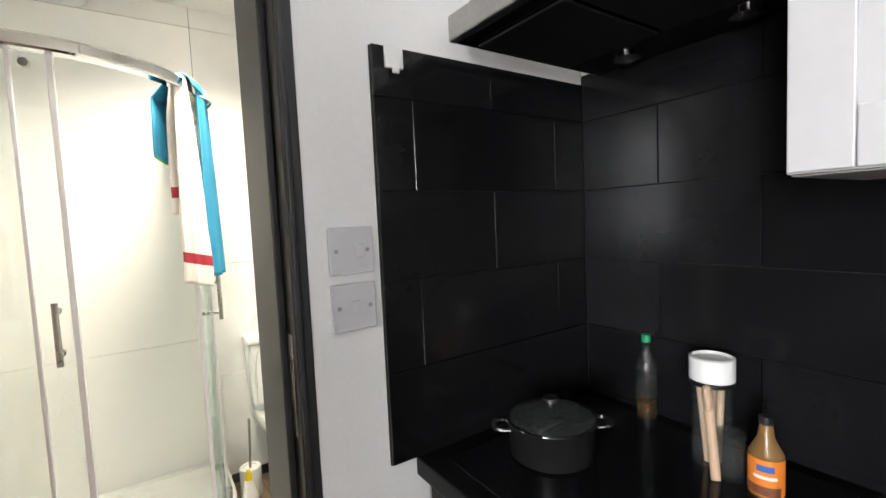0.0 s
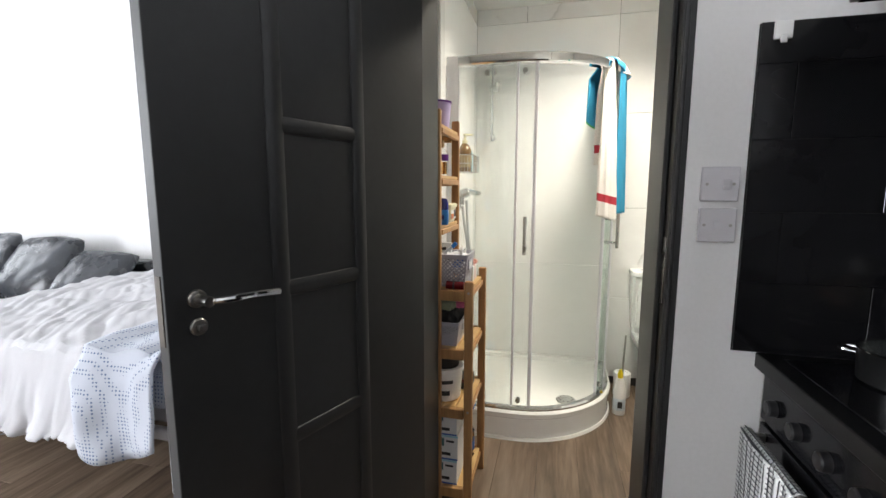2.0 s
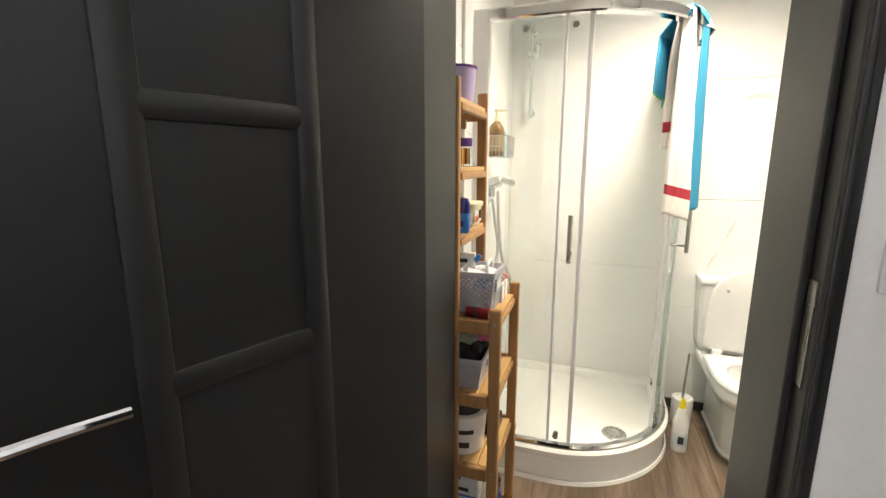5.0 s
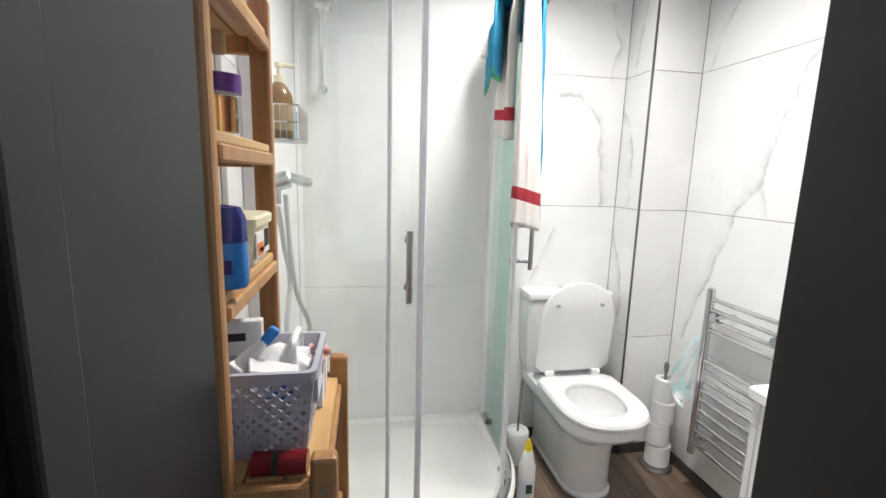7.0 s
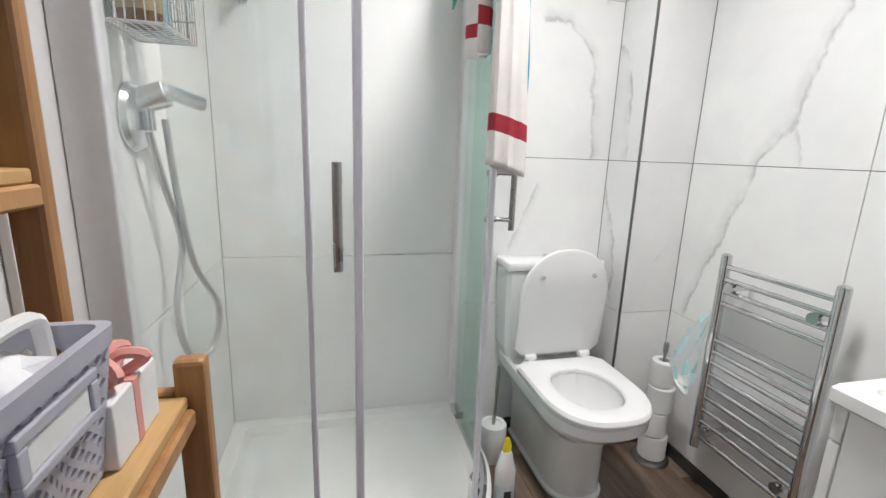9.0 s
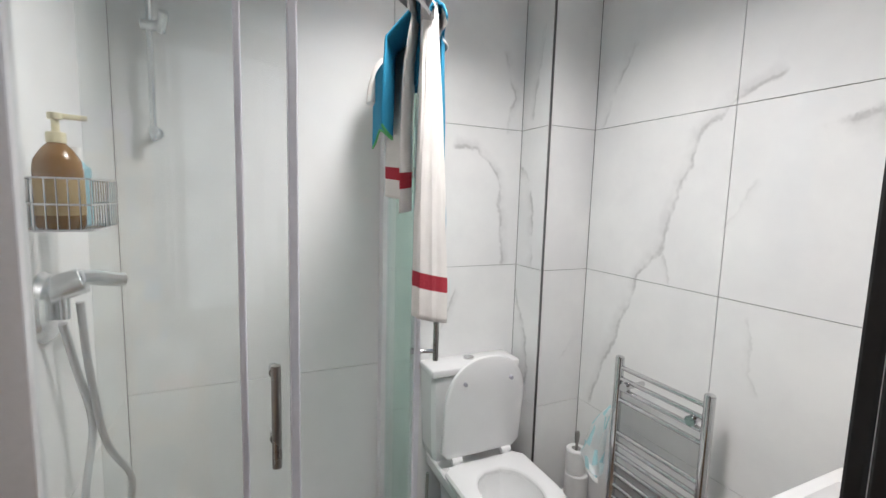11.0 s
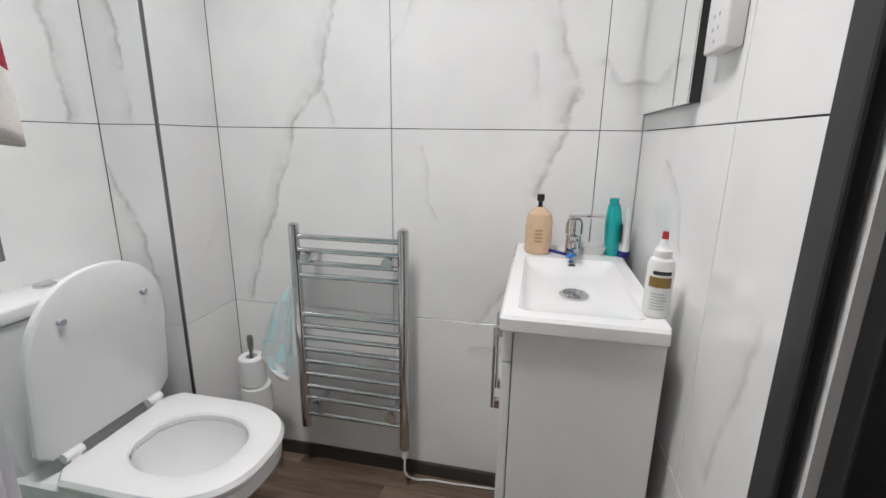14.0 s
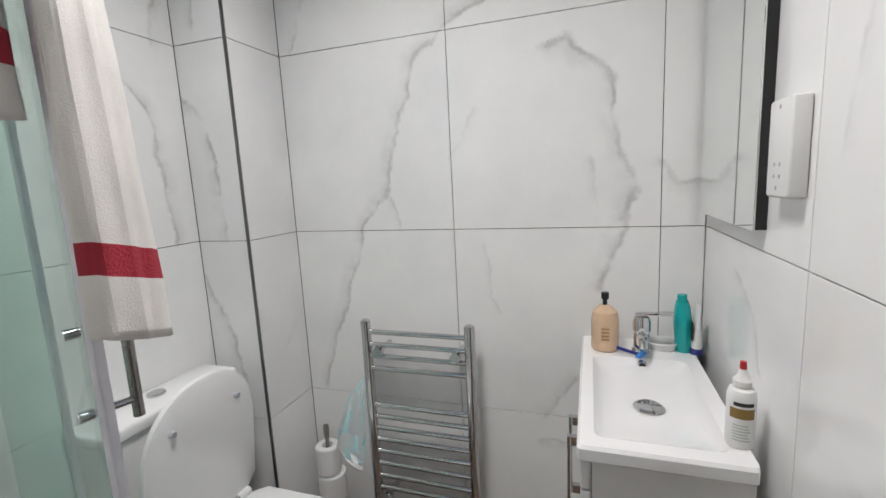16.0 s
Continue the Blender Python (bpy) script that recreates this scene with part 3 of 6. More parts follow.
tube(bm, curve_pts([(0.06, VY, VZ + 0.025), (0.075, VY + 0.02, VZ + 0.022), (0.10, VY + 0.05, VZ + 0.012), (0.115, VY + 0.068, VZ + 0.008)], 6), 0.016)
part("lever", bm, PALE_CHROME, valve, smooth=True)
HOSE = surface("ribbed_chrome_hose", (0.70, 0.71, 0.72), 0.35, metal=0.6, vary=0.1, grain=200, bump=0.4)
hose = curve_pts([(0.05, VY + 0.03, VZ - 0.03), (0.055, VY + 0.045, 1.10), (0.07, VY + 0.07, 0.93), (0.10, VY + 0.13, 0.80), (0.085, VY + 0.10, 0.70),
                  (0.06, VY + 0.02, 0.72), (0.045, VY + 0.005, 0.84), (0.05, VY + 0.06, 0.98), (0.04, VY + 0.02, 1.12), (0.035, VY - 0.02, VZ - 0.06)], 10)
part("hose", tube(bmesh.new(), hose, 0.0075), HOSE, valve, "ribbed metal shower hose", True)

riser = thing("shower_riser_rail", "slim chrome shower riser rail with sliding bracket", "shower rail")
bm = bmesh.new()
rod(bm, (0.115, 2.925, 1.64), (0.115, 2.925, 2.13), 0.009)
part("rail", bm, PALE_CHROME, riser, smooth=True)
for z in (1.67, 2.10):
    bm = bmesh.new()
    rod(bm, (0.115, 2.981, z), (0.115, 2.915, z), 0.013)
    rod(bm, (0.115, 2.981, z), (0.115, 2.972, z), 0.02)
    part("bracket", bm, PALE_CHROME, riser, smooth=True)
bm = bmesh.new()
rod(bm, (0.095, 2.925, 1.98), (0.15, 2.918, 1.98), 0.016)
rod(bm, (0.145, 2.918, 1.965), (0.16, 2.875, 2.01), 0.014)
part("slider", bm, PALE_CHROME, riser, smooth=True)

caddy = thing("wire_caddy", "small chrome wire basket fixed to the shower wall", "shower basket")
bm = bmesh.new()
cx0, cx1, cy0, cy1, cz0, cz1 = 0.004, 0.115, 2.255, 2.435, 1.415, 1.505
for z in (cz0, (cz0 + cz1) / 2, cz1):
    tube(bm, [(cx0, cy0, z), (cx1, cy0, z), (cx1, cy1, z), (cx0, cy1, z)], 0.002, 6, True)
for i in range(12):
    y = cy0 + (cy1 - cy0) * i / 11
    tube(bm, [(cx0, y, cz1), (cx0, y, cz0), (cx1, y, cz0), (cx1, y, cz1)], 0.0014, 5)
for i in range(1, 7):
    x = cx0 + (cx1 - cx0) * i / 7
    tube(bm, [(x, cy0, cz1), (x, cy0, cz0), (x, cy1, cz0), (x, cy1, cz1)], 0.0014, 5)
part("wire", bm, CHROME, caddy)


def pump_bottle(name, label, x, y, z, r, h, mat, pump, turn=0.0, sx=1.0, sy=1.0, neck=0.35, cat="bottle", label_mat=None):
    e = thing(name, label, cat, at=(x, y, z))
    e.rotation_euler = (0, 0, radians(turn))
    part("body", lathe([(r * 0.92, 0), (r, 0.006), (r, h * 0.68), (r * 0.93, h * 0.80), (r * 0.62, h * 0.93), (r * neck, h), (0, h)], sx=sx, sy=sy), mat, e, smooth=True)
    p = bmesh.new()
    lathe([(r * neck * 1.15, h), (r * neck * 1.15, h + 0.018), (r * 0.16, h + 0.02), (r * 0.16, h + 0.04), (r * 0.3, h + 0.041), (r * 0.3, h + 0.052), (0, h + 0.053)], bm=p)
    boxed(p, -0.005, r * 1.25, -0.006, 0.006, h + 0.043, h + 0.052, 0.002)
    part("pump", p, pump, e, smooth=True)
    if label_mat:
        part("label", lathe([(r + 0.0006, h * 0.15), (r + 0.0006, h * 0.6)], sx=sx, sy=sy), label_mat, e, smooth=True)
    return e


def plain_bottle(name, label, x, y, z, prof, mat, cap_prof=None, cap=None, bands=(), turn=0.0, sx=1.0, sy=1.0, cat="bottle", cap_label=""):
    e = thing(name, label, cat, at=(x, y, z))
    e.rotation_euler = (0, 0, radians(turn))
    part("body", lathe(prof, sx=sx, sy=sy), mat, e, smooth=True)
    if cap_prof:
        part("cap", lathe(cap_prof, sx=sx, sy=sy), cap, e, cap_label, True)
    for r, z0, z1, m in bands:
        part("label", lathe([(r, z0), (r, z1)], sx=sx, sy=sy), m, e, smooth=True)
    return e


AMBER = surface("amber_plastic", (0.22, 0.12, 0.04), 0.2, vary=0.1)
CREAM = surface("cream_plastic", (0.75, 0.70, 0.48), 0.35, vary=0.05)
BLACKP = surface("black_plastic", (0.012, 0.012, 0.013), 0.3, vary=0.2)
BLUE = surface("bright_blue_plastic", (0.03, 0.22, 0.62), 0.28, vary=0.08)
NAVY = surface("navy_plastic", (0.025, 0.03, 0.20), 0.25, vary=0.08)
TEAL = surface("teal_plastic", (0.0, 0.36, 0.35), 0.22, vary=0.05, coat=0.3)
PALE_BLUE = surface("pale_blue_plastic", (0.35, 0.62, 0.72), 0.3)
PAPER = surface("white_paper", (0.78, 0.78, 0.76), 0.8, vary=0.06, grain=120)
PURPLE = surface("purple_plastic", (0.10, 0.015, 0.20), 0.3)
LILAC = surface("lilac_plastic", (0.46, 0.38, 0.62), 0.45, vary=0.05)
RED = surface("red_plastic", (0.45, 0.03, 0.04), 0.3)
DARKRED = surface("dark_red_plastic", (0.16, 0.01, 0.015), 0.22)
YELLOW = surface("yellow_plastic", (0.80, 0.62, 0.02), 0.3)
PEACH = surface("peach_soap_bottle", (0.66, 0.47, 0.31), 0.25, vary=0.08, coat=0.3)
PINK = surface("pink_cloth", (0.62, 0.12, 0.28), 0.8, vary=0.2, grain=150, bump=0.4)
SALMON = surface("salmon_ribbon", (0.72, 0.33, 0.28), 0.6, vary=0.1)
GREYP = surface("grey_plastic", (0.44, 0.44, 0.50), 0.42, vary=0.08)
CORK = surface("pale_wooden_cap", (0.50, 0.33, 0.15), 0.6, vary=0.2, grain=90)
CLEAR = sheet_glass("clear_glass", (0.96, 0.975, 0.97), 0.02)
HONEY = glass_mat("amber_liquid", (0.85, 0.50, 0.16), 0.0, 1.33)
INK = surface("printed_ink", (0.03, 0.03, 0.03), 0.7)
CARD = surface("white_card", (0.76, 0.76, 0.75), 0.6, vary=0.04, grain=80)
BLACK_CLOTH = surface("black_cloth", (0.015, 0.015, 0.016), 0.9, vary=0.3, grain=150, bump=0.5)
LABEL_BLUE = surface("blue_print", (0.03, 0.12, 0.42), 0.6)
LABEL_GREEN = surface("green_print", (0.05, 0.22, 0.10), 0.6)
LABEL_GOLD = surface("gold_print", (0.25, 0.16, 0.04), 0.5)
ORANGE = surface("orange_print", (0.80, 0.22, 0.03), 0.5)

pump_bottle("shampoo_bottle", "brown pump bottle standing in the wire shower basket", 0.058, 2.305, 1.4175, 0.036, 0.15, AMBER, CREAM, 20, label_mat=surface("tan_label", (0.45, 0.33, 0.16), 0.6))
plain_bottle("shower_gel_bottle", "pale blue shower gel bottle in the wire basket", 0.06, 2.385, 1.4175, [(0.024, 0), (0.026, 0.01), (0.026, 0.11), (0.012, 0.125), (0, 0.126)], PALE_BLUE,
             [(0.013, 0.126), (0.013, 0.15), (0, 0.151)], WHITE_PLASTIC)

# ---- towels over the rail ----
TOWEL = surface("white_terry", (0.88, 0.85, 0.81), 0.95, vary=0.08, grain=420, broad=9, bump=0.6, dist=0.002)
STRIPE = surface("red_terry", (0.46, 0.035, 0.055), 0.95, vary=0.25, grain=260, bump=0.9, dist=0.004)
SKYBLUE = surface("blue_cloth", (0.02, 0.27, 0.46), 0.9, vary=0.15, grain=220, bump=0.5, dist=0.002)
GREEN_EDGE = surface("green_hem", (0.10, 0.45, 0.15), 0.9)
TOWEL_TOP = 1.978


def drape(name, label, a0, a1, z_in, z_out, mats, stripe=None, fold=0.012, waves=2.0, gather=1.0, out=0.028, seed=0, slant=0.0, slant_in=0.0, hem=None, spread=0.0, lean=0.012, inset=0.0, ripple=0.0, extra=None):
    """A cloth hung over the curved rail from angle a0 to a1; z_in and z_out are where its two ends hang."""
    nu, nv = 26, 60
    r0 = RAD - RAIL
    rnd = random.Random(seed)
    ph = rnd.uniform(0, 6)
    bm, rows = bmesh.new(), []
    l_in, l_out = TOWEL_TOP - z_in, TOWEL_TOP - z_out
    total = l_in + 0.07 + l_out
    for j in range(nv + 1):
        s = total * j / nv
        row = []
        for i in range(nu + 1):
            u = i / nu
            zin, zout = z_in + slant_in * u - ripple * math.sin(5.5 * u + 0.6), z_out + slant * u
            if s < l_in:
                q = 1 - s / l_in
                z, off, far = TOWEL_TOP - 0.008 - (TOWEL_TOP - zin) * q, -0.030, q
            elif s < l_in + 0.07:
                k = (s - l_in) / 0.07 * math.pi
                z, off, far = TOWEL_TOP - 0.008 + 0.012 * math.sin(k), -0.030 * math.cos(k), 0.0
            else:
                q = (s - l_in - 0.07) / l_out
                z, off, far = TOWEL_TOP - 0.008 - (TOWEL_TOP - zout) * q, out, q
            inward = -1 if off < 0 else 1
            wave = fold * (0.35 + 0.65 * far) * math.sin(waves * 2 * math.pi * u + ph + 1.3 * far) * inward
            wave += 0.004 * noise.noise(Vector((u * 6, s * 7, seed)))
            mid = (a0 + a1) / 2 + (0 if inward < 0 else spread * far)
            a = radians(mid + (a0 + (a1 - a0) * u - (a0 + a1) / 2) * (gather + (1 - gather) * min(1, far * 2.2)))
            rr = r0 + off + wave + (lean * far if inward > 0 else -0.01 * far - inset * min(1, far * 4))
            if a <= math.pi / 2:
                row.append(bm.verts.new((CX + rr * math.sin(a), CY - rr * math.cos(a), z)))
            else:
                row.append(bm.verts.new((CX + rr, CY + r0 * (a - math.pi / 2), z)))
        rows.append(row)
    for j in range(nv):
        s = total * (j + 0.5) / nv
        d_out, d_in = total - s, s
        for i in range(nu):
            f = bm.faces.new((rows[j][i], rows[j][i + 1], rows[j + 1][i + 1], rows[j + 1][i]))
            if stripe and (stripe[0] < d_out < stripe[1] or stripe[0] < d_in < stripe[1]):
                f.material_index = 1
            if hem and j == 0:
                f.material_index = 1
    if extra:
        extra(bm)
    ob = tagged(part(name, bm, mats, None, smooth=True), label, "towel")
    so = ob.modifiers.new("thick", "SOLIDIFY")
    so.thickness, so.offset = 0.005, 0
    return ob


def hanging_fold(bm, z0, z1, foot, head, narrow, stripe):
    """The gathered outer half of a towel: a folded hollow hank from the rail down to its hem."""
    outline = [(-0.026, 0.044), (-0.050, 0.006), (-0.060, -0.046), (-0.034, -0.040), (-0.010, -0.048), (0.016, -0.034), (0.040, -0.026), (0.060, -0.008), (0.044, 0.020), (0.020, 0.030), (0.004, 0.050)]
    pts = [Vector((*q, 0)) for q in outline]
    n, rows, nv = len(pts), [], 60
    for j in range(nv + 1):
        f = j / nv
        k = 1 - (1 - narrow) * (1 - f) ** 1.3
        cx, cy = head[0] + (foot[0] - head[0]) * f ** 0.8, head[1] + (foot[1] - head[1]) * f ** 0.8
        row = []
        for i in range(n * 4):
            u = i / 4
            p = pts[int(u) % n].lerp(pts[(int(u) + 1) % n], u % 1)
            p2 = pts[int(u - 0.5) % n].lerp(pts[(int(u - 0.5) + 1) % n], (u - 0.5) % 1)
            p3 = pts[int(u + 0.5) % n].lerp(pts[(int(u + 0.5) + 1) % n], (u + 0.5) % 1)
            p = (p * 2 + p2 + p3) / 4
            w = 1 + 0.10 * noise.noise(Vector((i * 0.35, f * 5, 2))) + 0.05 * math.sin(i * 1.1 + f * 3)
            sag = 0.26 * p.x * f - 0.008 * f
            p = p * 0.88
            row.append(bm.verts.new((cx + p.x * k * w, cy + p.y * k * w, z1 + (z0 - z1) * f - sag)))
        rows.append(row)
    for j in range(nv):
        d = (z1 - z0) * (1 - (j + 0.5) / nv)
        for i in range(n * 4):
            f = bm.faces.new((rows[j][i], rows[j][(i + 1) % (n * 4)], rows[j + 1][(i + 1) % (n * 4)], rows[j + 1][i]))
            if stripe[0] < d < stripe[1]:
                f.material_index = 1
    bm.faces.new(rows[0])


drape("bath_towel", "white bath towel with a red stripe hung over the shower rail", 58, 106, 1.455, 1.93, [TOWEL, STRIPE], (0.066, 0.110), 0.016, 2.2, 0.95, 0.030, 3, slant_in=0.055, inset=0.018,
      extra=lambda bm: hanging_fold(bm, 1.163, 1.975, (0.802, 2.352), (0.794, 2.375), 0.40, (0.080, 0.122)))
drape("blue_towel", "bright blue towel hung over the shower rail behind a white one", 64, 81, 1.80, 1.200, [SKYBLUE], None, 0.010, 1.6, 0.86, 0.033, 5, lean=0.020)
drape("cleaning_cloth", "blue cloth with a green hem hung inside the shower rail", 57, 107, 1.700, 1.945, [SKYBLUE, GREEN_EDGE], None, 0.010, 1.4, 1.0, 0.036, 8, slant_in=-0.045, hem=True, inset=0.068, ripple=0.035)
bm = bmesh.new()
bmesh.ops.create_icosphere(bm, subdivisions=3, radius=1.0)
for v in bm.verts:
    k = 1 + 0.3 * noise.noise(v.co * 3) + 0.2 * noise.noise(v.co * 8)
    v.co = Vector((0.862 + v.co.x * 0.040 * k, 2.74 + v.co.y * 0.06 * k, 2.010 + v.co.z * 0.030 * k))
tagged(part("yellow_cloth", bm, surface("yellow_cloth", (0.75, 0.60, 0.03), 0.9, vary=0.2, grain=150, bump=0.5), None, smooth=True), "small crumpled yellow cloth lying on the shower rail", "cloth")
bm = bmesh.new()
tube(bm, curve_pts([(0.868, 2.78, 1.975), (0.80, 2.80, 1.93), (0.775, 2.80, 1.86), (0.765, 2.79, 1.80)], 6), 0.022, 10)
tagged(part("body_scrubber", bm, TOWEL, None, smooth=True), "white scrubbing cloth hooked on the shower rail", "cloth")

# ---- toilet ----
toilet = thing("toilet", "white close-coupled toilet with its seat lid raised", "toilet", at=(0, 0, 0))
TCX = 1.240


def dshape(cx, half, y_back, y_front, n=28, power=2.5, z=0.0, corner=0.03):
    """A toilet seat's outline: square behind, round in front."""
    pts = []
    yc = y_front + half * 1.18
    for i in range(n + 1):
        a = math.pi * i / n
        c, s = math.cos(a), math.sin(a)
        pts.append((cx + half * math.copysign(abs(c) ** (2 / power), c), yc - (yc - y_front) * abs(s) ** (2 / power), z))
    return pts + [(cx - half, y_back - corner, z), (cx - half + corner, y_back, z), (cx + half - corner, y_back, z), (cx + half, y_back - corner, z)]


def oval(half, y_back, y_front, z=0.0):
    """The rounded opening of the seat, with as many places as dshape() gives."""
    yc, ry = (y_back + y_front) / 2, (y_back - y_front) / 2
    angles = [-38 + 256 * i / 28 for i in range(29)] + [231, 255, 285, 309]
    return [(TCX + half * math.copysign(abs(math.cos(radians(a))) ** 0.88, math.cos(radians(a))), yc - ry * math.copysign(abs(math.sin(radians(a))) ** 0.94, math.sin(radians(a))), z) for a in angles]


bm = bmesh.new()
loft(bm, [dshape(TCX, 0.112, 2.978, 2.500, z=0.001), dshape(TCX, 0.112, 2.978, 2.500, z=0.012), dshape(TCX, 0.103, 2.978, 2.512, z=0.02), dshape(TCX, 0.104, 2.978, 2.508, z=0.20),
          dshape(TCX, 0.116, 2.978, 2.490, z=0.255), dshape(TCX, 0.146, 2.978, 2.435, z=0.30), dshape(TCX, 0.171, 2.978, 2.375, z=0.335), dshape(TCX, 0.180, 2.978, 2.352, z=0.36),
          dshape(TCX, 0.181, 2.978, 2.350, z=0.395), dshape(TCX, 0.172, 2.975, 2.362, z=0.402),
          oval(0.113, 2.702, 2.424, 0.402), oval(0.113, 2.702, 2.424, 0.35)], cap=False)
bm.faces.new([v for v in bm.verts if v.co.z < 0.002])
part("pan", bm, CERAMIC, toilet, smooth=True)
bm = bmesh.new()
outer, inner = dshape(TCX, 0.182, 2.775, 2.345, z=0), oval(0.112, 2.700, 2.425)


def at_z(pts, z):
    return [(x, y, z) for x, y, _ in pts]


loft(bm, [at_z(inner, 0.406), at_z(outer, 0.406), at_z(dshape(TCX, 0.184, 2.777, 2.343), 0.416), at_z(dshape(TCX, 0.178, 2.772, 2.350), 0.428), at_z(dshape(TCX, 0.160, 2.755, 2.372, corner=0.04), 0.431), at_z(oval(0.128, 2.716, 2.408), 0.430),
          at_z(oval(0.117, 2.705, 2.420), 0.426), at_z(inner, 0.420), at_z(inner, 0.406)], cap=False)
part("seat", bm, SEAT_PLASTIC, toilet, "white seat ring", True)
bm = bmesh.new()
loft(bm, [at_z(oval(0.1118, 2.6995, 2.4255), 0.4045), at_z(oval(0.108, 2.69, 2.43), 0.37), at_z(oval(0.085, 2.67, 2.46), 0.30), at_z(oval(0.05, 2.64, 2.50), 0.26)], cap=False)
vs = [v for v in bm.verts if abs(v.co.z - 0.26) < 1e-4]
bm.faces.new(vs)
part("bowl", bm, CERAMIC, toilet, smooth=True)
# the raised lid: the seat's outline stood upright, leaning on the cistern
lid_m = Matrix.Translation((0, 2.790, 0.440)) @ pose(0, 0, 0, -83.5) @ Matrix.Translation((0, -2.790, 0))


def lid_ring(half, yb, yf, z, corner=0.03):
    return [lid_m @ Vector((x, y, z)) for x, y, _ in dshape(TCX, half, yb, yf, corner=corner, power=2.3)]


bm = bmesh.new()
loft(bm, [lid_ring(0.174, 2.782, 2.362, 0.0), lid_ring(0.181, 2.786, 2.354, 0.004), lid_ring(0.181, 2.786, 2.354, 0.017), lid_ring(0.170, 2.778, 2.366, 0.024)])
part("seat_lid", bm, SEAT_PLASTIC, toilet, "raised white seat lid", True)
for sx in (-1, 1):
    bm = bmesh.new()
    p = lid_m @ Vector((TCX + sx * 0.105, 2.455, 0.0))
    q = lid_m @ Vector((TCX + sx * 0.105, 2.455, -0.010))
    rod(bm, p, q, 0.008, 12)
    part("buffer", bm, GREYP, toilet, "small grey rubber buffer", True)
for sx in (-1, 1):
    bm = bmesh.new()
    rod(bm, (TCX + sx * 0.115 - 0.022, 2.783, 0.440), (TCX + sx * 0.115 + 0.022, 2.783, 0.440), 0.012, 14)
    boxed(bm, TCX + sx * 0.115 - 0.014, TCX + sx * 0.115 + 0.014, 2.772, 2.800, 0.402, 0.441, 0.004)
    part("hinge", bm, SEAT_PLASTIC, toilet, smooth=True)
bm = bmesh.new()
loft(bm, [[(TCX + sx * w, y, z) for sx, y in ((-1, 2.979), (-1, f + 0.02), (-0.93, f), (0.93, f), (1, f + 0.02), (1, 2.979))] for w, f, z in
          ((0.178, 2.862, 0.4025), (0.187, 2.858, 0.44), (0.196, 2.852, 0.60), (0.200, 2.848, 0.768))])
part("cistern", bm, CERAMIC, toilet)
cl = part("cistern_lid", box(TCX - 0.208, TCX + 0.208, 2.838, 2.979, 0.770, 0.806, 0.010, 3), CERAMIC, toilet, smooth=True)
part("flush_button", lathe([(0.024, 0.806), (0.024, 0.811), (0.021, 0.8135), (0.0, 0.814)], pose(TCX, 2.925, 0), sx=1.0), CHROME, cl, "round chrome flush button", True)

brush = thing("toilet_brush", "toilet brush with a steel handle in a white holder", "toilet brush", at=(0.998, 2.80, 0))
part("holder", lathe([(0.050, 0), (0.052, 0.004), (0.052, 0.150), (0.050, 0.155), (0.034, 0.156), (0.032, 0.150), (0.0, 0.150)]), WHITE_PLASTIC, brush, smooth=True)
bm = bmesh.new()
rod(bm, (0, 0, 0.150), (0.012, 0.01, 0.40), 0.0062)
part("handle", bm, BRUSHED, brush, "thin brushed steel handle", True)

bleach = plain_bottle("bleach_bottle", "white toilet cleaner bottle with a yellow cap", 0.950, 2.545, 0.001, [(0.034, 0), (0.036, 0.008), (0.036, 0.15), (0.026, 0.185), (0.022, 0.205), (0.018, 0.222), (0, 0.223)], WHITE_PLASTIC,
                      [(0.015, 0.222), (0.016, 0.245), (0.007, 0.272), (0, 0.274)], YELLOW, [(0.0366, 0.03, 0.10, surface("pale_label", (0.60, 0.68, 0.72), 0.5, vary=0.25, grain=60))], sx=1.0, sy=0.8, cap_label="pointed yellow cap")
part("print", box(-0.012, 0.014, -0.0305, -0.0297, 0.045, 0.085), INK, bleach)

# ---- loo roll stand ----
rolls = thing("toilet_roll_stand", "chrome stand threaded with spare toilet rolls", "toilet roll stand", at=(1.645, 2.672, 0))
part("base", lathe([(0.070, 0.0), (0.072, 0.006), (0.066, 0.014), (0.01, 0.016), (0.0, 0.016)]), BRUSHED, rolls, smooth=True)
bm = bmesh.new()
rod(bm, (0, 0, 0.012), (0, 0, 0.50), 0.006)
lathe([(0.009, 0.47), (0.011, 0.50), (0.009, 0.515), (0, 0.516)], bm=bm)
part("pole", bm, BRUSHED, rolls, smooth=True)
PAPER_ROLL = surface("tissue_paper", (0.82, 0.82, 0.81), 0.95, vary=0.05, grain=200, bump=0.4, dist=0.002)
for k, (r, dx, dy) in enumerate(((0.054, 0.004, 0.002), (0.052, -0.006, 0.004), (0.050, 0.005, -0.004), (0.043, 0.0, 0.0))):
    z = 0.017 + k * 0.107
    roll = tagged(part("toilet_roll", lathe([(0.020, z), (r - 0.003, z), (r, z + 0.004), (r, z + 0.098), (r - 0.003, z + 0.102), (0.020, z + 0.102), (0.020, z)], pose(1.645 + dx, 2.672 + dy, 0)), PAPER_ROLL, None, smooth=True),
                  "white toilet roll stacked on a chrome stand", "toilet roll", "spare toilet rolls")

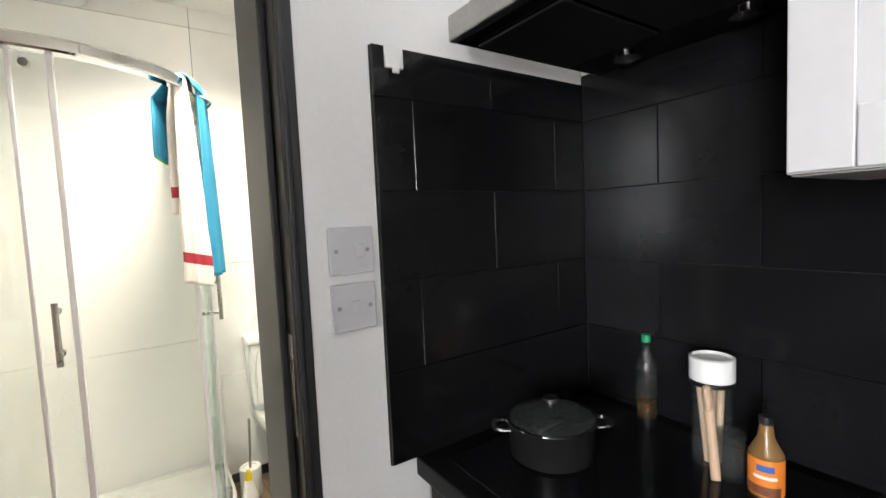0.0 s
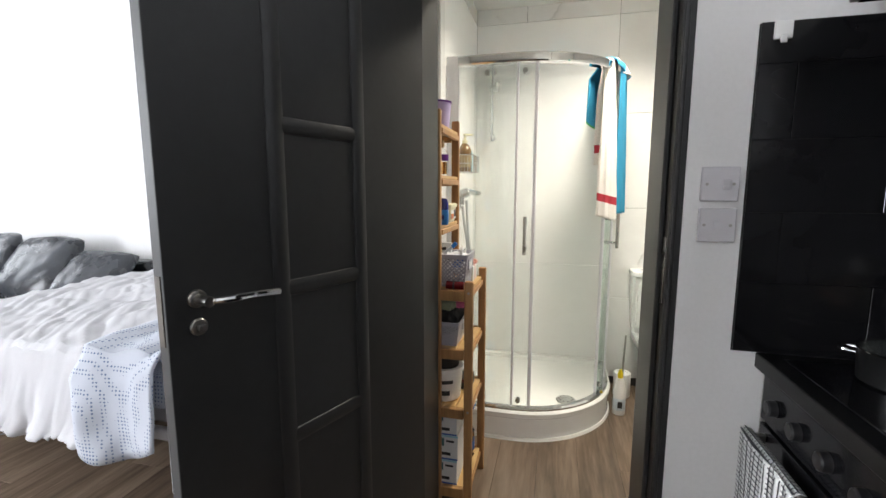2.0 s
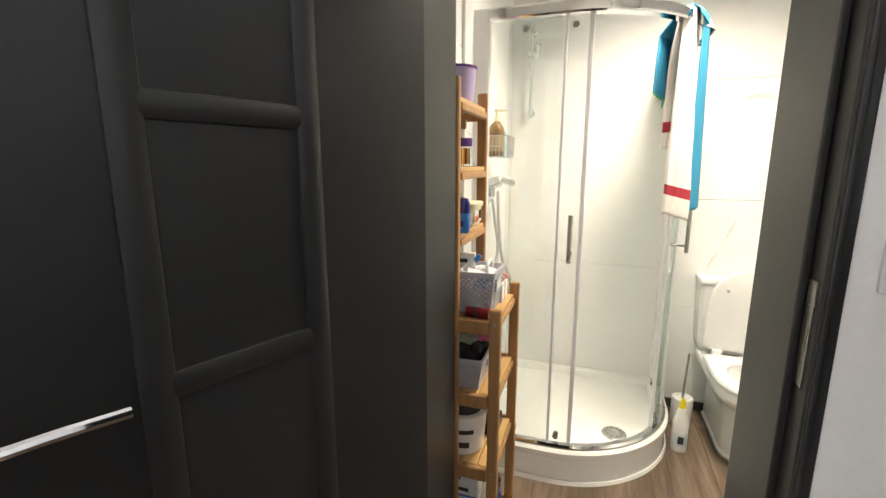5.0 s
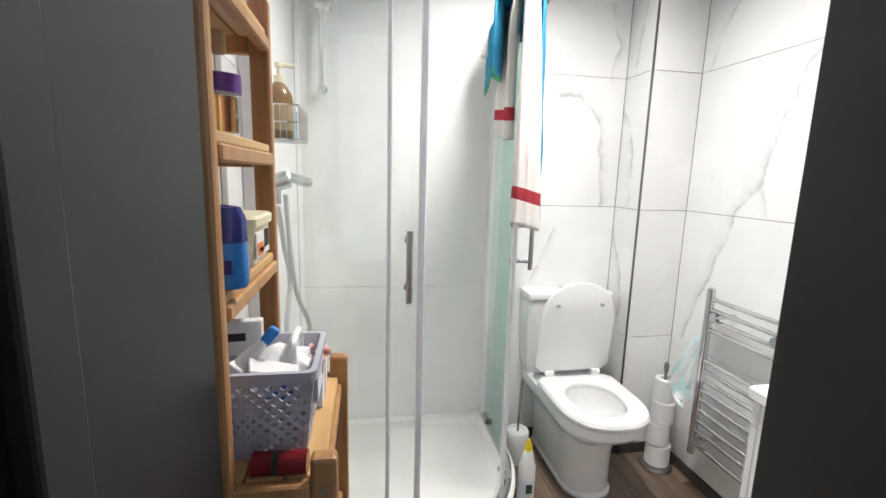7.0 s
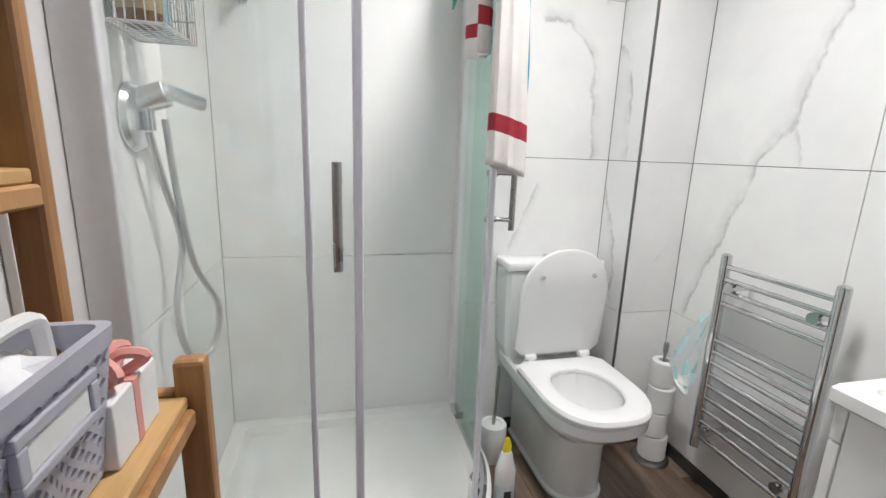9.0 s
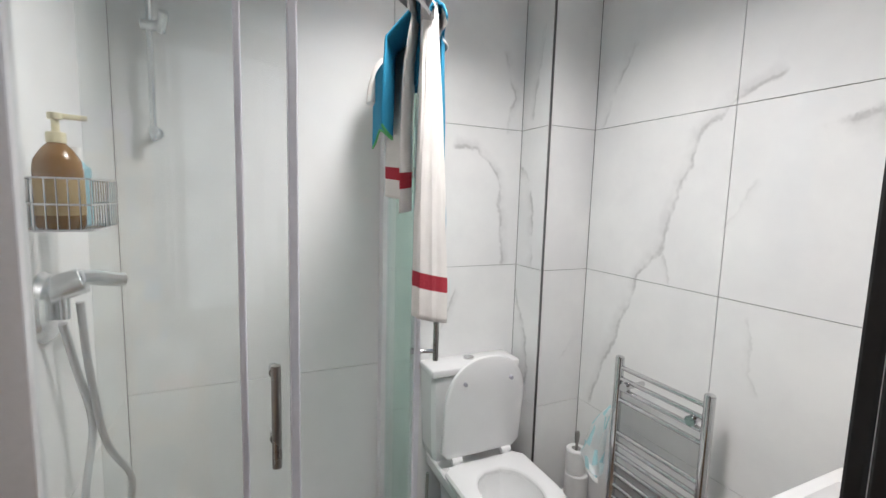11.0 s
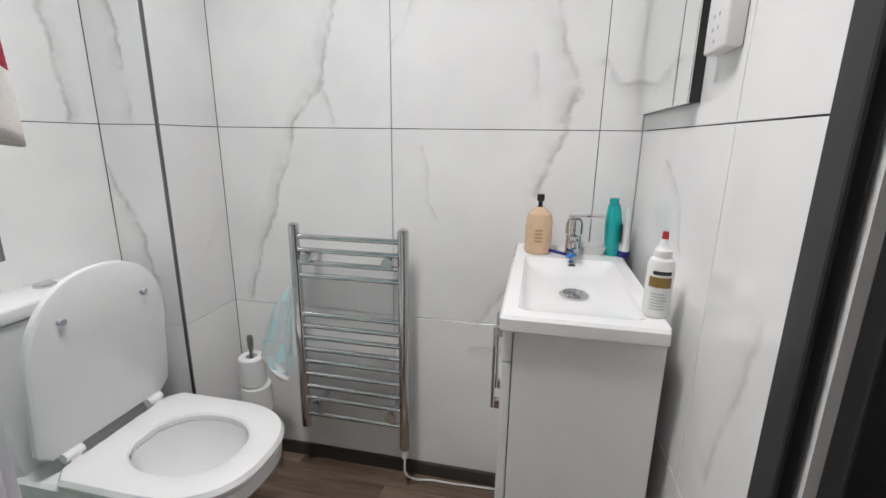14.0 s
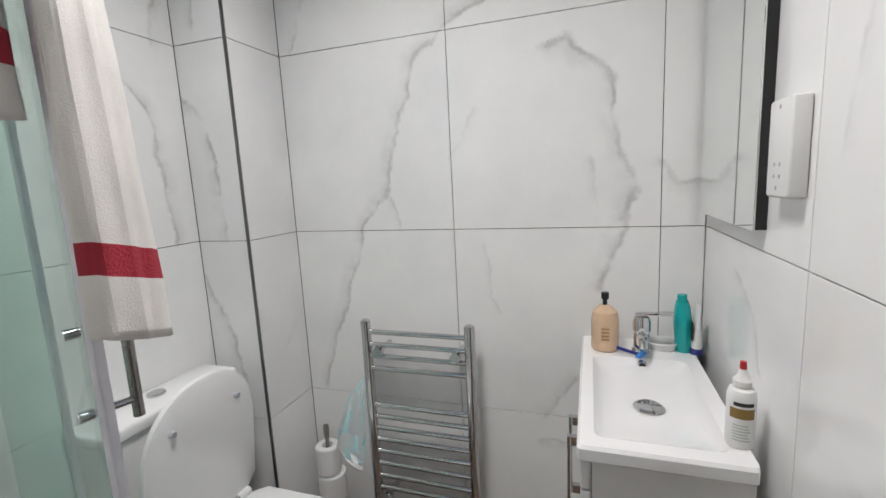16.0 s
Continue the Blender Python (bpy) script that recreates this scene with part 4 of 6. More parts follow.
# ---- towel radiator ----
rad = thing("towel_radiator", "wall-hung chrome ladder towel radiator", "towel radiator", at=(0, 0, 0))
RXX, RY0, RY1 = 1.662, 2.131, 2.489
for y, low in ((RY0, 0.155), (RY1, 0.190)):
    bm = bmesh.new()
    prof = [(math.cos(2 * math.pi * k / 20) * 0.0155, math.sin(2 * math.pi * k / 20) * 0.0175) for k in range(20)]
    prism(bm, [(RXX + a, y + b) for a, b in prof], low, 0.905)
    u = part("upright", bm, CHROME, rad, smooth=True)
    part("end_cap", lathe([(0.015, 0.905), (0.015, 0.909), (0.008, 0.913), (0, 0.9135)], pose(RXX, y, 0)), CHROME, u, smooth=True)
for z in (0.870, 0.827, 0.786, 0.744, 0.611, 0.569, 0.528, 0.485, 0.441, 0.394, 0.346, 0.301, 0.240):
    bm = bmesh.new()
    rod(bm, (RXX - 0.001, RY0 + 0.005, z), (RXX - 0.001, RY1 - 0.005, z), 0.0086, 14)
    part("bar", bm, CHROME, rad, smooth=True)
for y in (RY0 + 0.045, RY1 - 0.045):
    for z in (0.806, 0.275):
        bm = bmesh.new()
        rod(bm, (XR - 0.0008, y, z), (RXX - 0.006, y, z), 0.010, 14)
        rod(bm, (RXX - 0.022, y, z), (RXX - 0.004, y, z), 0.017, 18)
        part("wall_bracket", bm, CHROME, rad, smooth=True)
CABLE = surface("white_cable", (0.76, 0.76, 0.74), 0.4, vary=0.05)
pts = curve_pts([(RXX, RY0, 0.158), (RXX, RY0, 0.115), (RXX - 0.004, RY0 - 0.004, 0.06), (RXX + 0.02, RY0 - 0.03, 0.02), (RXX + 0.045, RY0 - 0.08, 0.005), (RXX + 0.045, RY0 - 0.16, 0.005), (RXX + 0.05, 1.90, 0.005), (RXX + 0.055, 1.79, 0.005)], 8)
bm = tube(bmesh.new(), pts, 0.0036, 8)
part("cable", bm, CABLE, rad, "white power cable", True)
part("cable_gland", lathe([(0.011, 0.120), (0.012, 0.155), (0, 0.156)], pose(RXX, RY0, 0)), WHITE_PLASTIC, rad, smooth=True)

# a thin carrier bag caught on the radiator's far post
BAG = glass_mat("thin_polythene", (0.93, 0.97, 0.98), 0.35, 1.05)
bag_blue = surface("pale_cyan_polythene", (0.55, 0.82, 0.86), 0.5, vary=0.1)
bm = bmesh.new()
rings = []
for z, r, dx, dy in ((0.70, 0.004, 0.0, 0.0), (0.66, 0.020, -0.004, 0.02), (0.60, 0.034, -0.01, 0.035), (0.52, 0.046, -0.015, 0.05), (0.46, 0.050, -0.018, 0.055), (0.42, 0.040, -0.02, 0.045), (0.395, 0.014, -0.02, 0.035)):
    rings.append([(RXX - 0.012 + dx + r * 0.55 * math.cos(a) * (1 + 0.3 * math.sin(5 * a + z * 60)), RY1 + 0.02 + dy + r * math.sin(a) * (1 + 0.25 * math.sin(4 * a + z * 40)), z + 0.006 * math.sin(3 * a)) for a in (2 * math.pi * k / 26 for k in range(26))])
loft(bm, rings)
for i, f in enumerate(bm.faces):
    if math.sin(i * 1.7) + math.sin(i * 0.61) > 0.75:
        f.material_index = 1
bag = tagged(part("plastic_bag", bm, [BAG, bag_blue], None, smooth=True), "crumpled clear plastic bag hanging from the radiator", "plastic bag")
bag.visible_shadow = False
tagged(part("tissue_scrap", lathe([(0.0, -0.022), (0.018, -0.014), (0.026, 0.0), (0.016, 0.014), (0.0, 0.02)], pose(RXX - 0.03, RY1 + 0.075, 0.40, 30, 20, 0), seg=11, sy=1.8), PAPER_ROLL, None, smooth=True), "crumpled white tissue hanging by the toilet rolls", "tissue")

# ---- vanity and basin ----
VX0, VY1 = 1.168, 1.800
vanity = thing("vanity_unit", "narrow white gloss vanity cupboard with chrome handles", "vanity unit")
part("body", box(VX0 + 0.012, XR - 0.003, WY1 + 0.034, VY1 - 0.026, 0.08, 0.836, 0.002), VANITY_GLOSS, vanity)
part("plinth", box(VX0 + 0.02, XR - 0.003, WY1 + 0.05, VY1 - 0.06, 0.0, 0.08), VANITY_GLOSS, vanity)
part("drawer_front", box(VX0 + 0.012, XR - 0.01, VY1 - 0.024, VY1 - 0.006, 0.776, 0.836, 0.002), VANITY_GLOSS, vanity)
for x0, x1, hx in ((VX0 + 0.012, 1.448, 1.405), (1.452, XR - 0.01, 1.495)):
    do = part("door", box(x0, x1, VY1 - 0.024, VY1 - 0.006, 0.085, 0.772, 0.002), VANITY_GLOSS, vanity)
    bm = box(hx - 0.007, hx + 0.007, VY1 + 0.020, VY1 + 0.029, 0.53, 0.745, 0.002)
    for hz in (0.542, 0.733):
        boxed(bm, hx - 0.007, hx + 0.007, VY1 - 0.0055, VY1 + 0.021, hz - 0.012, hz + 0.012, 0.002)
    part("handle", bm, CHROME, do, "square chrome bow handle")
basin = thing("basin", "white ceramic rectangular basin set on the vanity", "basin")
bm = bmesh.new()
bx0, bx1, by0, by1 = VX0 - 0.004, XR - 0.002, WY1 + 0.034, VY1


def rect(x0, x1, y0, y1, z, r=0.008):
    out = []
    for cx, cy, s in ((x1 - r, y1 - r, 0), (x0 + r, y1 - r, 1), (x0 + r, y0 + r, 2), (x1 - r, y0 + r, 3)):
        for k in range(4):
            a = math.pi / 2 * (s + k / 3)
            out.append((cx + r * math.cos(a), cy + r * math.sin(a), z))
    return out


loft(bm, [rect(bx0 + 0.004, bx1, by0, by1 - 0.004, 0.840), rect(bx0, bx1, by0, by1, 0.845), rect(bx0, bx1, by0, by1, 0.866), rect(bx0 + 0.005, bx1, by0, by1 - 0.005, 0.872),
          rect(bx0 + 0.040, 1.600, by0 + 0.030, by1 - 0.030, 0.870, 0.02), rect(bx0 + 0.050, 1.594, by0 + 0.038, by1 - 0.038, 0.858, 0.03),
          rect(bx0 + 0.09, 1.575, by0 + 0.055, by1 - 0.055, 0.8475, 0.04), rect(bx0 + 0.15, 1.52, by0 + 0.09, by1 - 0.09, 0.8425, 0.04)])
part("bowl", bm, CERAMIC, basin, smooth=True)
part("waste", lathe([(0.0, 0.843), (0.030, 0.843), (0.032, 0.847), (0.026, 0.851), (0.0, 0.852)], pose(1.385, 1.656, 0)), CHROME, basin, "round chrome waste", True)
bm = bmesh.new()
rod(bm, (1.598, 1.648, 0.856), (1.588, 1.648, 0.853), 0.012, 18)
ring = part("overflow", bm, CHROME, basin, "small chrome overflow", True)
bm = bmesh.new()
rod(bm, (1.589, 1.648, 0.8533), (1.586, 1.648, 0.8524), 0.0085, 16)
part("overflow_hole", bm, BLACKP, ring)
tap = thing("basin_mixer_tap", "chrome single-lever mixer tap on the basin", "tap", at=(1.648, 1.645, 0.871))
part("body", lathe([(0.024, 0), (0.025, 0.005), (0.021, 0.012), (0.020, 0.055), (0.023, 0.06), (0.023, 0.085), (0.018, 0.098), (0.0, 0.100)]), CHROME, tap, smooth=True)
bm = tube(bmesh.new(), curve_pts([(-0.005, 0, 0.045), (-0.03, 0, 0.050), (-0.055, 0, 0.040), (-0.066, 0, 0.028)], 6), 0.0115, 12)
part("spout", bm, CHROME, tap, smooth=True)
bm = boxed(bmesh.new(), -0.010, 0.010, -0.085, 0.01, 0.098, 0.108, 0.004, m=pose(0, 0, 0, -4))
part("lever", bm, CHROME, tap, smooth=True)
soap = plain_bottle("hand_soap_bottle", "peach liquid soap pump bottle with a black nozzle on the basin", 1.652, 1.738, 0.871, [(0.033, 0), (0.036, 0.005), (0.036, 0.085), (0.031, 0.108), (0.016, 0.122), (0.011, 0.126), (0, 0.126)], PEACH,
                    [(0.006, 0.126), (0.006, 0.142), (0.010, 0.143), (0.010, 0.160), (0.0, 0.161)], BLACKP)
for z in (0.035, 0.045, 0.055, 0.065):
    part("print", box(-0.0372, -0.0364, -0.010, 0.010, z, z + 0.004), surface("tan_print", (0.42, 0.22, 0.08), 0.6), soap)
razor = thing("razor", "blue disposable razor lying on the basin edge", "razor", at=(1.628, 1.694, 0.8745))
razor.rotation_euler = (0, 0, radians(60))
bm = tube(bmesh.new(), [(-0.045, 0, 0.004), (0.0, 0, 0.006), (0.05, 0, 0.008)], 0.0045, 8)
part("handle", bm, NAVY, razor, smooth=True)
part("head", box(-0.058, -0.044, -0.018, 0.018, 0.0, 0.008, 0.002), BLUE, razor)
part("dish", lathe([(0.028, 0.0), (0.034, 0.016), (0.037, 0.022), (0.034, 0.0225), (0.026, 0.006), (0.0, 0.005)], sy=1.15), WHITE_PLASTIC, thing("soap_dish", "small white soap dish on the basin", "soap dish", at=(1.680, 1.590, 0.871)), smooth=True)
plain_bottle("mouthwash_bottle", "tall slim teal bottle leaning on the basin corner", 1.672, 1.538, 0.871, [(0.020, 0), (0.022, 0.006), (0.023, 0.08), (0.019, 0.12), (0.015, 0.138), (0, 0.139)], TEAL,
             [(0.012, 0.139), (0.012, 0.155), (0, 0.156)], TEAL).rotation_euler = (radians(-3), 0, 0)
tube_e = thing("toothpaste_tube", "white toothpaste tube standing behind the teal bottle", "toothpaste", at=(1.655, 1.512, 0.871))
bm = loft(bmesh.new(), [[(0.017 * math.cos(a) * wx, 0.017 * math.sin(a) * wy, z) for a in (2 * math.pi * k / 18 for k in range(18))] for wx, wy, z in ((1, 0.8, 0.018), (1.1, 0.7, 0.06), (1.25, 0.35, 0.11), (1.35, 0.06, 0.135))])
part("body", bm, WHITE_PLASTIC, tube_e, smooth=True)
part("cap", lathe([(0.015, 0), (0.016, 0.018), (0, 0.0185)], seg=16), NAVY, tube_e, smooth=True)
part("print", box(-0.019, 0.015, 0.0125, 0.0135, 0.04, 0.09), INK, tube_e)
lotion = plain_bottle("lotion_bottle", "white squeeze bottle with a red tip and printed label", 1.238, 1.528, 0.8725, [(0.023, 0), (0.0245, 0.005), (0.0245, 0.110), (0.021, 0.122), (0.013, 0.128), (0, 0.128)], WHITE_PLASTIC,
                      [(0.016, 0.128), (0.016, 0.141), (0.009, 0.150), (0.006, 0.165), (0, 0.166)], WHITE_PLASTIC, [])
part("tip", lathe([(0.0062, 0.163), (0.0055, 0.180), (0, 0.181)], seg=14), RED, lotion, "red nozzle tip", True)


def wrap(parent, r, z0, z1, a0, a1, mat, name="label"):
    """A printed field on a round bottle, between two angles."""
    bm = bmesh.new()
    v = [[bm.verts.new((r * math.cos(radians(a0 + (a1 - a0) * i / 10)), r * math.sin(radians(a0 + (a1 - a0) * i / 10)), z)) for i in range(11)] for z in (z0, z1)]
    for i in range(10):
        bm.faces.new((v[0][i], v[0][i + 1], v[1][i + 1], v[1][i]))
    return part(name, bm, mat, parent, smooth=True)


lotion.scale = (0.92, 0.92, 0.84)
wrap(lotion, 0.0249, 0.066, 0.088, 120, 220, LABEL_GOLD, "brown_panel")
wrap(lotion, 0.0249, 0.093, 0.101, 135, 215, INK, "dark_panel")
for i in range(6):
    wrap(lotion, 0.0249, 0.018 + i * 0.0065, 0.021 + i * 0.0065, 135, 205 - 6 * (i % 3), surface("pale_green_print", (0.50, 0.55, 0.50), 0.6), "print_line")

mirror = thing("mirror", "frameless rectangular mirror on the wall above the basin", "mirror")
part("backing", box(1.312, 1.715, WY1 + 0.0005, WY1 + 0.018, 1.240, 1.93), BLACKP, mirror, "black edge")
part("glass", box(1.310, 1.717, WY1 + 0.0185, WY1 + 0.0225, 1.238, 1.932, 0.0015), MIRROR, mirror, "silvered glass")
socket = thing("shaver_socket", "white plastic shaver socket on the tiled wall", "shaver socket")
part("plate", box(1.165, 1.250, WY1 + 0.0005, WY1 + 0.026, 1.303, 1.450, 0.005, 3), WHITE_PLASTIC, socket, smooth=True)
for x, z in ((1.198, 1.353), (1.218, 1.353), (1.198, 1.335), (1.218, 1.335), (1.208, 1.318), (1.208, 1.438)):
    bm = bmesh.new()
    rod(bm, (x, WY1 + 0.0258, z), (x, WY1 + 0.0266, z), 0.0032, 10)
    part("pin_hole", bm, GREYP, socket)

# ---- bamboo rack and what stands on it ----
rack = thing("storage_rack", "stepped honey-coloured bamboo storage rack", "storage rack")
RYA, RYB = 1.500, 1.842


def post(x0, x1, y0, y1, z0, z1):
    part("post", box(x0, x1, y0, y1, z0, z1, 0.006, 2), RACK_WOOD, rack)


for y0 in (RYA, RYB - 0.024):
    post(0.222, 0.256, y0, y0 + 0.024, 0, 0.975)
    post(0.096, 0.130, y0, y0 + 0.022, 0, 1.615)
    post(0.006, 0.032, y0, y0 + 0.022, 0, 1.615)
SHELVES = ((0.006, 0.222, 0.935), (0.006, 0.222, 0.700), (0.006, 0.222, 0.455), (0.006, 0.222, 0.112), (0.006, 0.096, 1.183), (0.006, 0.096, 1.375), (0.006, 0.096, 1.565))
for x0, x1, z in SHELVES:
    deep = x1 > 0.1
    xe = 0.242 if deep else 0.130
    for k in range(4 if deep else 2):
        w = (xe - 0.036) / (4 if deep else 2)
        part("slat", box(0.034 + k * w, 0.034 + (k + 1) * w - 0.003, RYA + 0.026, RYB - 0.026, z - 0.014, z, 0.002, 1), SHELF_WOOD, rack)
    for y0 in (RYA + 0.003, RYB - 0.021):
        part("side_rail", box(0.033, x1 - 0.001, y0, y0 + 0.018, z - 0.040, z + 0.002, 0.003, 1), RACK_WOOD, rack)
    part("front_rail", box(xe - 0.016, xe + 0.002, RYA + 0.0265, RYB - 0.0265, z - 0.036, z - 0.0145, 0.003, 1), RACK_WOOD, rack)
bm = bmesh.new()
for z in (0.93, 0.45):
    bm = bmesh.new()
    rod(bm, (0.239, RYA - 0.001, z), (0.239, RYA + 0.003, z), 0.005, 12)
    part("screw", bm, BRUSHED, rack, "small steel screw head", True)


def woven_basket(name, label, x0, x1, y0, y1, z, h, mat, taper=0.012, rim_mat=None):
    """An open plastic basket with a pierced, woven wall."""
    e = thing(name, label, "basket", at=(0, 0, 0))
    zz = [z + 0.004 + (h - 0.018) * k / 7 for k in range(8)]
    bm = bmesh.new()

    def wall(pa, pb, nx):
        grid = []
        for k, q in enumerate(zz):
            g = taper * (1 - k / 7)
            row = []
            for i in range(nx + 1):
                u = i / nx
                c = Vector(pa).lerp(Vector(pb), u)
                m = Vector(((x0 + x1) / 2, (y0 + y1) / 2))
                d = m - c
                c = c + Vector((math.copysign(min(abs(d.x), g), d.x), math.copysign(min(abs(d.y), g), d.y)))
                row.append(bm.verts.new((c.x, c.y, q)))
            grid.append(row)
        for a, b in zip(grid, grid[1:]):
            for i in range(nx):
                bm.faces.new((a[i], a[i + 1], b[i + 1], b[i]))

    nx, ny = max(6, int((x1 - x0) / 0.017)), max(6, int((y1 - y0) / 0.017))
    for pa, pb, n in (((x0, y0), (x1, y0), nx), ((x1, y0), (x1, y1), ny), ((x1, y1), (x0, y1), nx), ((x0, y1), (x0, y0), ny)):
        wall(pa, pb, n)
    bmesh.ops.remove_doubles(bm, verts=bm.verts, dist=0.0005)
    cells = [f for f in bm.faces]
    bmesh.ops.poke(bm, faces=cells)
    bmesh.ops.join_triangles(bm, faces=bm.faces, angle_face_threshold=1.0, angle_shape_threshold=3.1, cmp_seam=False, cmp_sharp=False, cmp_uvs=False, cmp_vcols=False, cmp_materials=False)
    old = list(bm.faces)
    bmesh.ops.inset_individual(bm, faces=old, thickness=0.0037, depth=0.0)
    bmesh.ops.delete(bm, geom=[f for f in old if len(f.verts) == 4], context="FACES_ONLY")
    w = part("weave", bm, mat, e)
    so = w.modifiers.new("thick", "SOLIDIFY")
    so.thickness = 0.0026
    bm = bmesh.new()
    loft(bm, [rect(x0 - 0.004, x1 + 0.004, y0 - 0.004, y1 + 0.004, z + h - 0.016, 0.012), rect(x0 - 0.005, x1 + 0.005, y0 - 0.005, y1 + 0.005, z + h, 0.012), rect(x0 + 0.003, x1 - 0.003, y0 + 0.003, y1 - 0.003, z + h, 0.010),
              rect(x0 + 0.003, x1 - 0.003, y0 + 0.003, y1 - 0.003, z + h - 0.016, 0.010), rect(x0 - 0.004, x1 + 0.004, y0 - 0.004, y1 + 0.004, z + h - 0.016, 0.012)], cap=False)
    part("rim", bm, mat, e, smooth=True)
    part("bottom", box(x0 + taper, x1 - taper, y0 + taper, y1 - taper, z + 0.001, z + 0.005, 0.002), mat, e)
    ym, xa, xb = (y0 + y1) / 2, x1 - 0.004, x1 + 0.003
    for n, (ya, yb, za, zb) in enumerate(((-0.045, 0.045, 0.52, 0.58), (-0.045, 0.045, 0.75, 0.82), (-0.045, -0.035, 0.581, 0.749), (0.035, 0.045, 0.581, 0.749))):
        part("handle_rim", box(xa, xb, ym + ya, ym + yb, z + h * za, z + h * zb, 0.0015), mat, e)
    part("handle_opening", box(x1 - 0.0055, x1 + 0.0005, ym - 0.0345, ym + 0.0345, z + h * 0.585, z + h * 0.745), BLACKP if h < 0.12 else CARD, e, "gap of the carrying handle")
    return e


woven_basket("toiletries_basket", "grey woven plastic basket full of toiletries", 0.036, 0.222, 1.555, 1.705, 0.936, 0.132, GREYP)
woven_basket("laundry_basket_small", "grey woven plastic basket on a middle shelf", 0.040, 0.196, 1.530, 1.77, 0.701, 0.10, GREYP)


def carton(name, label, x, y, z, sx, sy, sz, mat, tilt=(0, 0, 0), bars=(), cat="box"):
    e = thing(name, label, cat, at=(x, y, z))
    e.rotation_euler = [radians(a) for a in tilt]
    part("body", box(-sx / 2, sx / 2, -sy / 2, sy / 2, 0, sz, 0.0015, 1), mat, e)
    for u0, u1, z0, z1, m in bars:
        part("print", box(-sx / 2 + u0 * sx, -sx / 2 + u1 * sx, -sy / 2 - 0.0006, -sy / 2 + 0.0003, z0 * sz, z1 * sz), m, e)
    return e


carton("hand_cream_box", "white hand cream carton standing in the grey basket", 0.090, 1.672, 0.945, 0.085, 0.022, 0.155, CARD, (-4, 0, 6), ((0.25, 0.72, 0.80, 0.88, INK), (0.2, 0.55, 0.62, 0.66, GREYP), (0.2, 0.6, 0.55, 0.58, GREYP), (0.0, 1.0, 0.38, 0.48, LABEL_GOLD)))
carton("blue_white_packet", "blue and white medicine packet in the grey basket", 0.150, 1.598, 1.022, 0.07, 0.03, 0.042, CARD, (18, 20, 20), ((0.5, 1.0, 0.0, 1.0, LABEL_BLUE), (0.1, 0.4, 0.5, 0.62, INK)))
carton("small_white_packet", "small white packet lying in the grey basket", 0.112, 1.592, 1.018, 0.06, 0.025, 0.042, CARD, (-10, 30, -20), ((0.2, 0.8, 0.5, 0.6, INK),))
tb = thing("toothbrush", "electric toothbrush with a blue head leaning in the basket", "toothbrush", at=(0.072, 1.592, 1.000))
tb.rotation_euler = (radians(-8), radians(40), 0)
part("handle", lathe([(0.010, 0), (0.013, 0.01), (0.013, 0.09), (0.008, 0.11), (0.005, 0.135), (0, 0.136)], seg=16), WHITE_PLASTIC, tb, smooth=True)
part("grip", lathe([(0.0134, 0.02), (0.0134, 0.07)], seg=16), GREYP, tb, smooth=True)
part("head", box(-0.006, 0.010, -0.007, 0.007, 0.120, 0.146, 0.004), BLUE, tb, "blue bristle head")
bm = bmesh.new()
bmesh.ops.create_icosphere(bm, subdivisions=3, radius=1.0)
for v in bm.verts:
    k = 1 + 0.22 * noise.noise(v.co * 2.6) + 0.10 * noise.noise(v.co * 7)
    v.co = Vector((0.166 + v.co.x * 0.054 * k, 1.652 + v.co.y * 0.045 * k, 1.022 + v.co.z * 0.044 * k))
tagged(part("cotton_bag", bm, surface("cotton_wrap", (0.78, 0.78, 0.79), 0.6, vary=0.15, grain=50, bump=0.6, dist=0.004), None, smooth=True), "crumpled bag of white cotton pads in the basket", "cotton pads")
jar = plain_bottle("clear_jar", "clear glass jar with a stopper behind the basket", 0.060, 1.735, 0.936, [(0.03, 0), (0.033, 0.005), (0.033, 0.10), (0.026, 0.118), (0, 0.119)], CLEAR, [(0.014, 0.119), (0.018, 0.135), (0.012, 0.155), (0, 0.156)], CLEAR)
gift = thing("gift_box", "white gift box tied with a salmon pink bow", "gift box", at=(0.188, 1.742, 0.936))
part("body", box(-0.032, 0.032, -0.045, 0.045, 0, 0.062, 0.002), CARD, gift)
for a in (20, 75, 140, 200, 255, 320):
    bm = bmesh.new()
    c, s = math.cos(radians(a)), math.sin(radians(a))
    tube(bm, curve_pts([(0, 0, 0.064), (0.020 * c, 0.020 * s, 0.084), (0.040 * c, 0.040 * s, 0.078), (0.022 * c, 0.022 * s, 0.066)], 5), 0.0055, 6)
    part("bow_loop", bm, SALMON, gift, "salmon pink ribbon loop", True)
part("ribbon", box(-0.0328, 0.0328, -0.006, 0.006, 0.0005, 0.0635, 0.001), SALMON, gift)
bm = bmesh.new()
rod(bm, (0.146, 1.535, 0.952), (0.216, 1.532, 0.952), 0.0155, 18)
lip = tagged(part("red_tube", bm, DARKRED, None, smooth=True), "dark red cosmetic tube lying on the shelf edge", "tube")
bm = bmesh.new()
rod(bm, (0.172, 1.5338, 0.952), (0.180, 1.5335, 0.952), 0.0161, 18)
part("band", bm, BLACKP, lip, smooth=True)

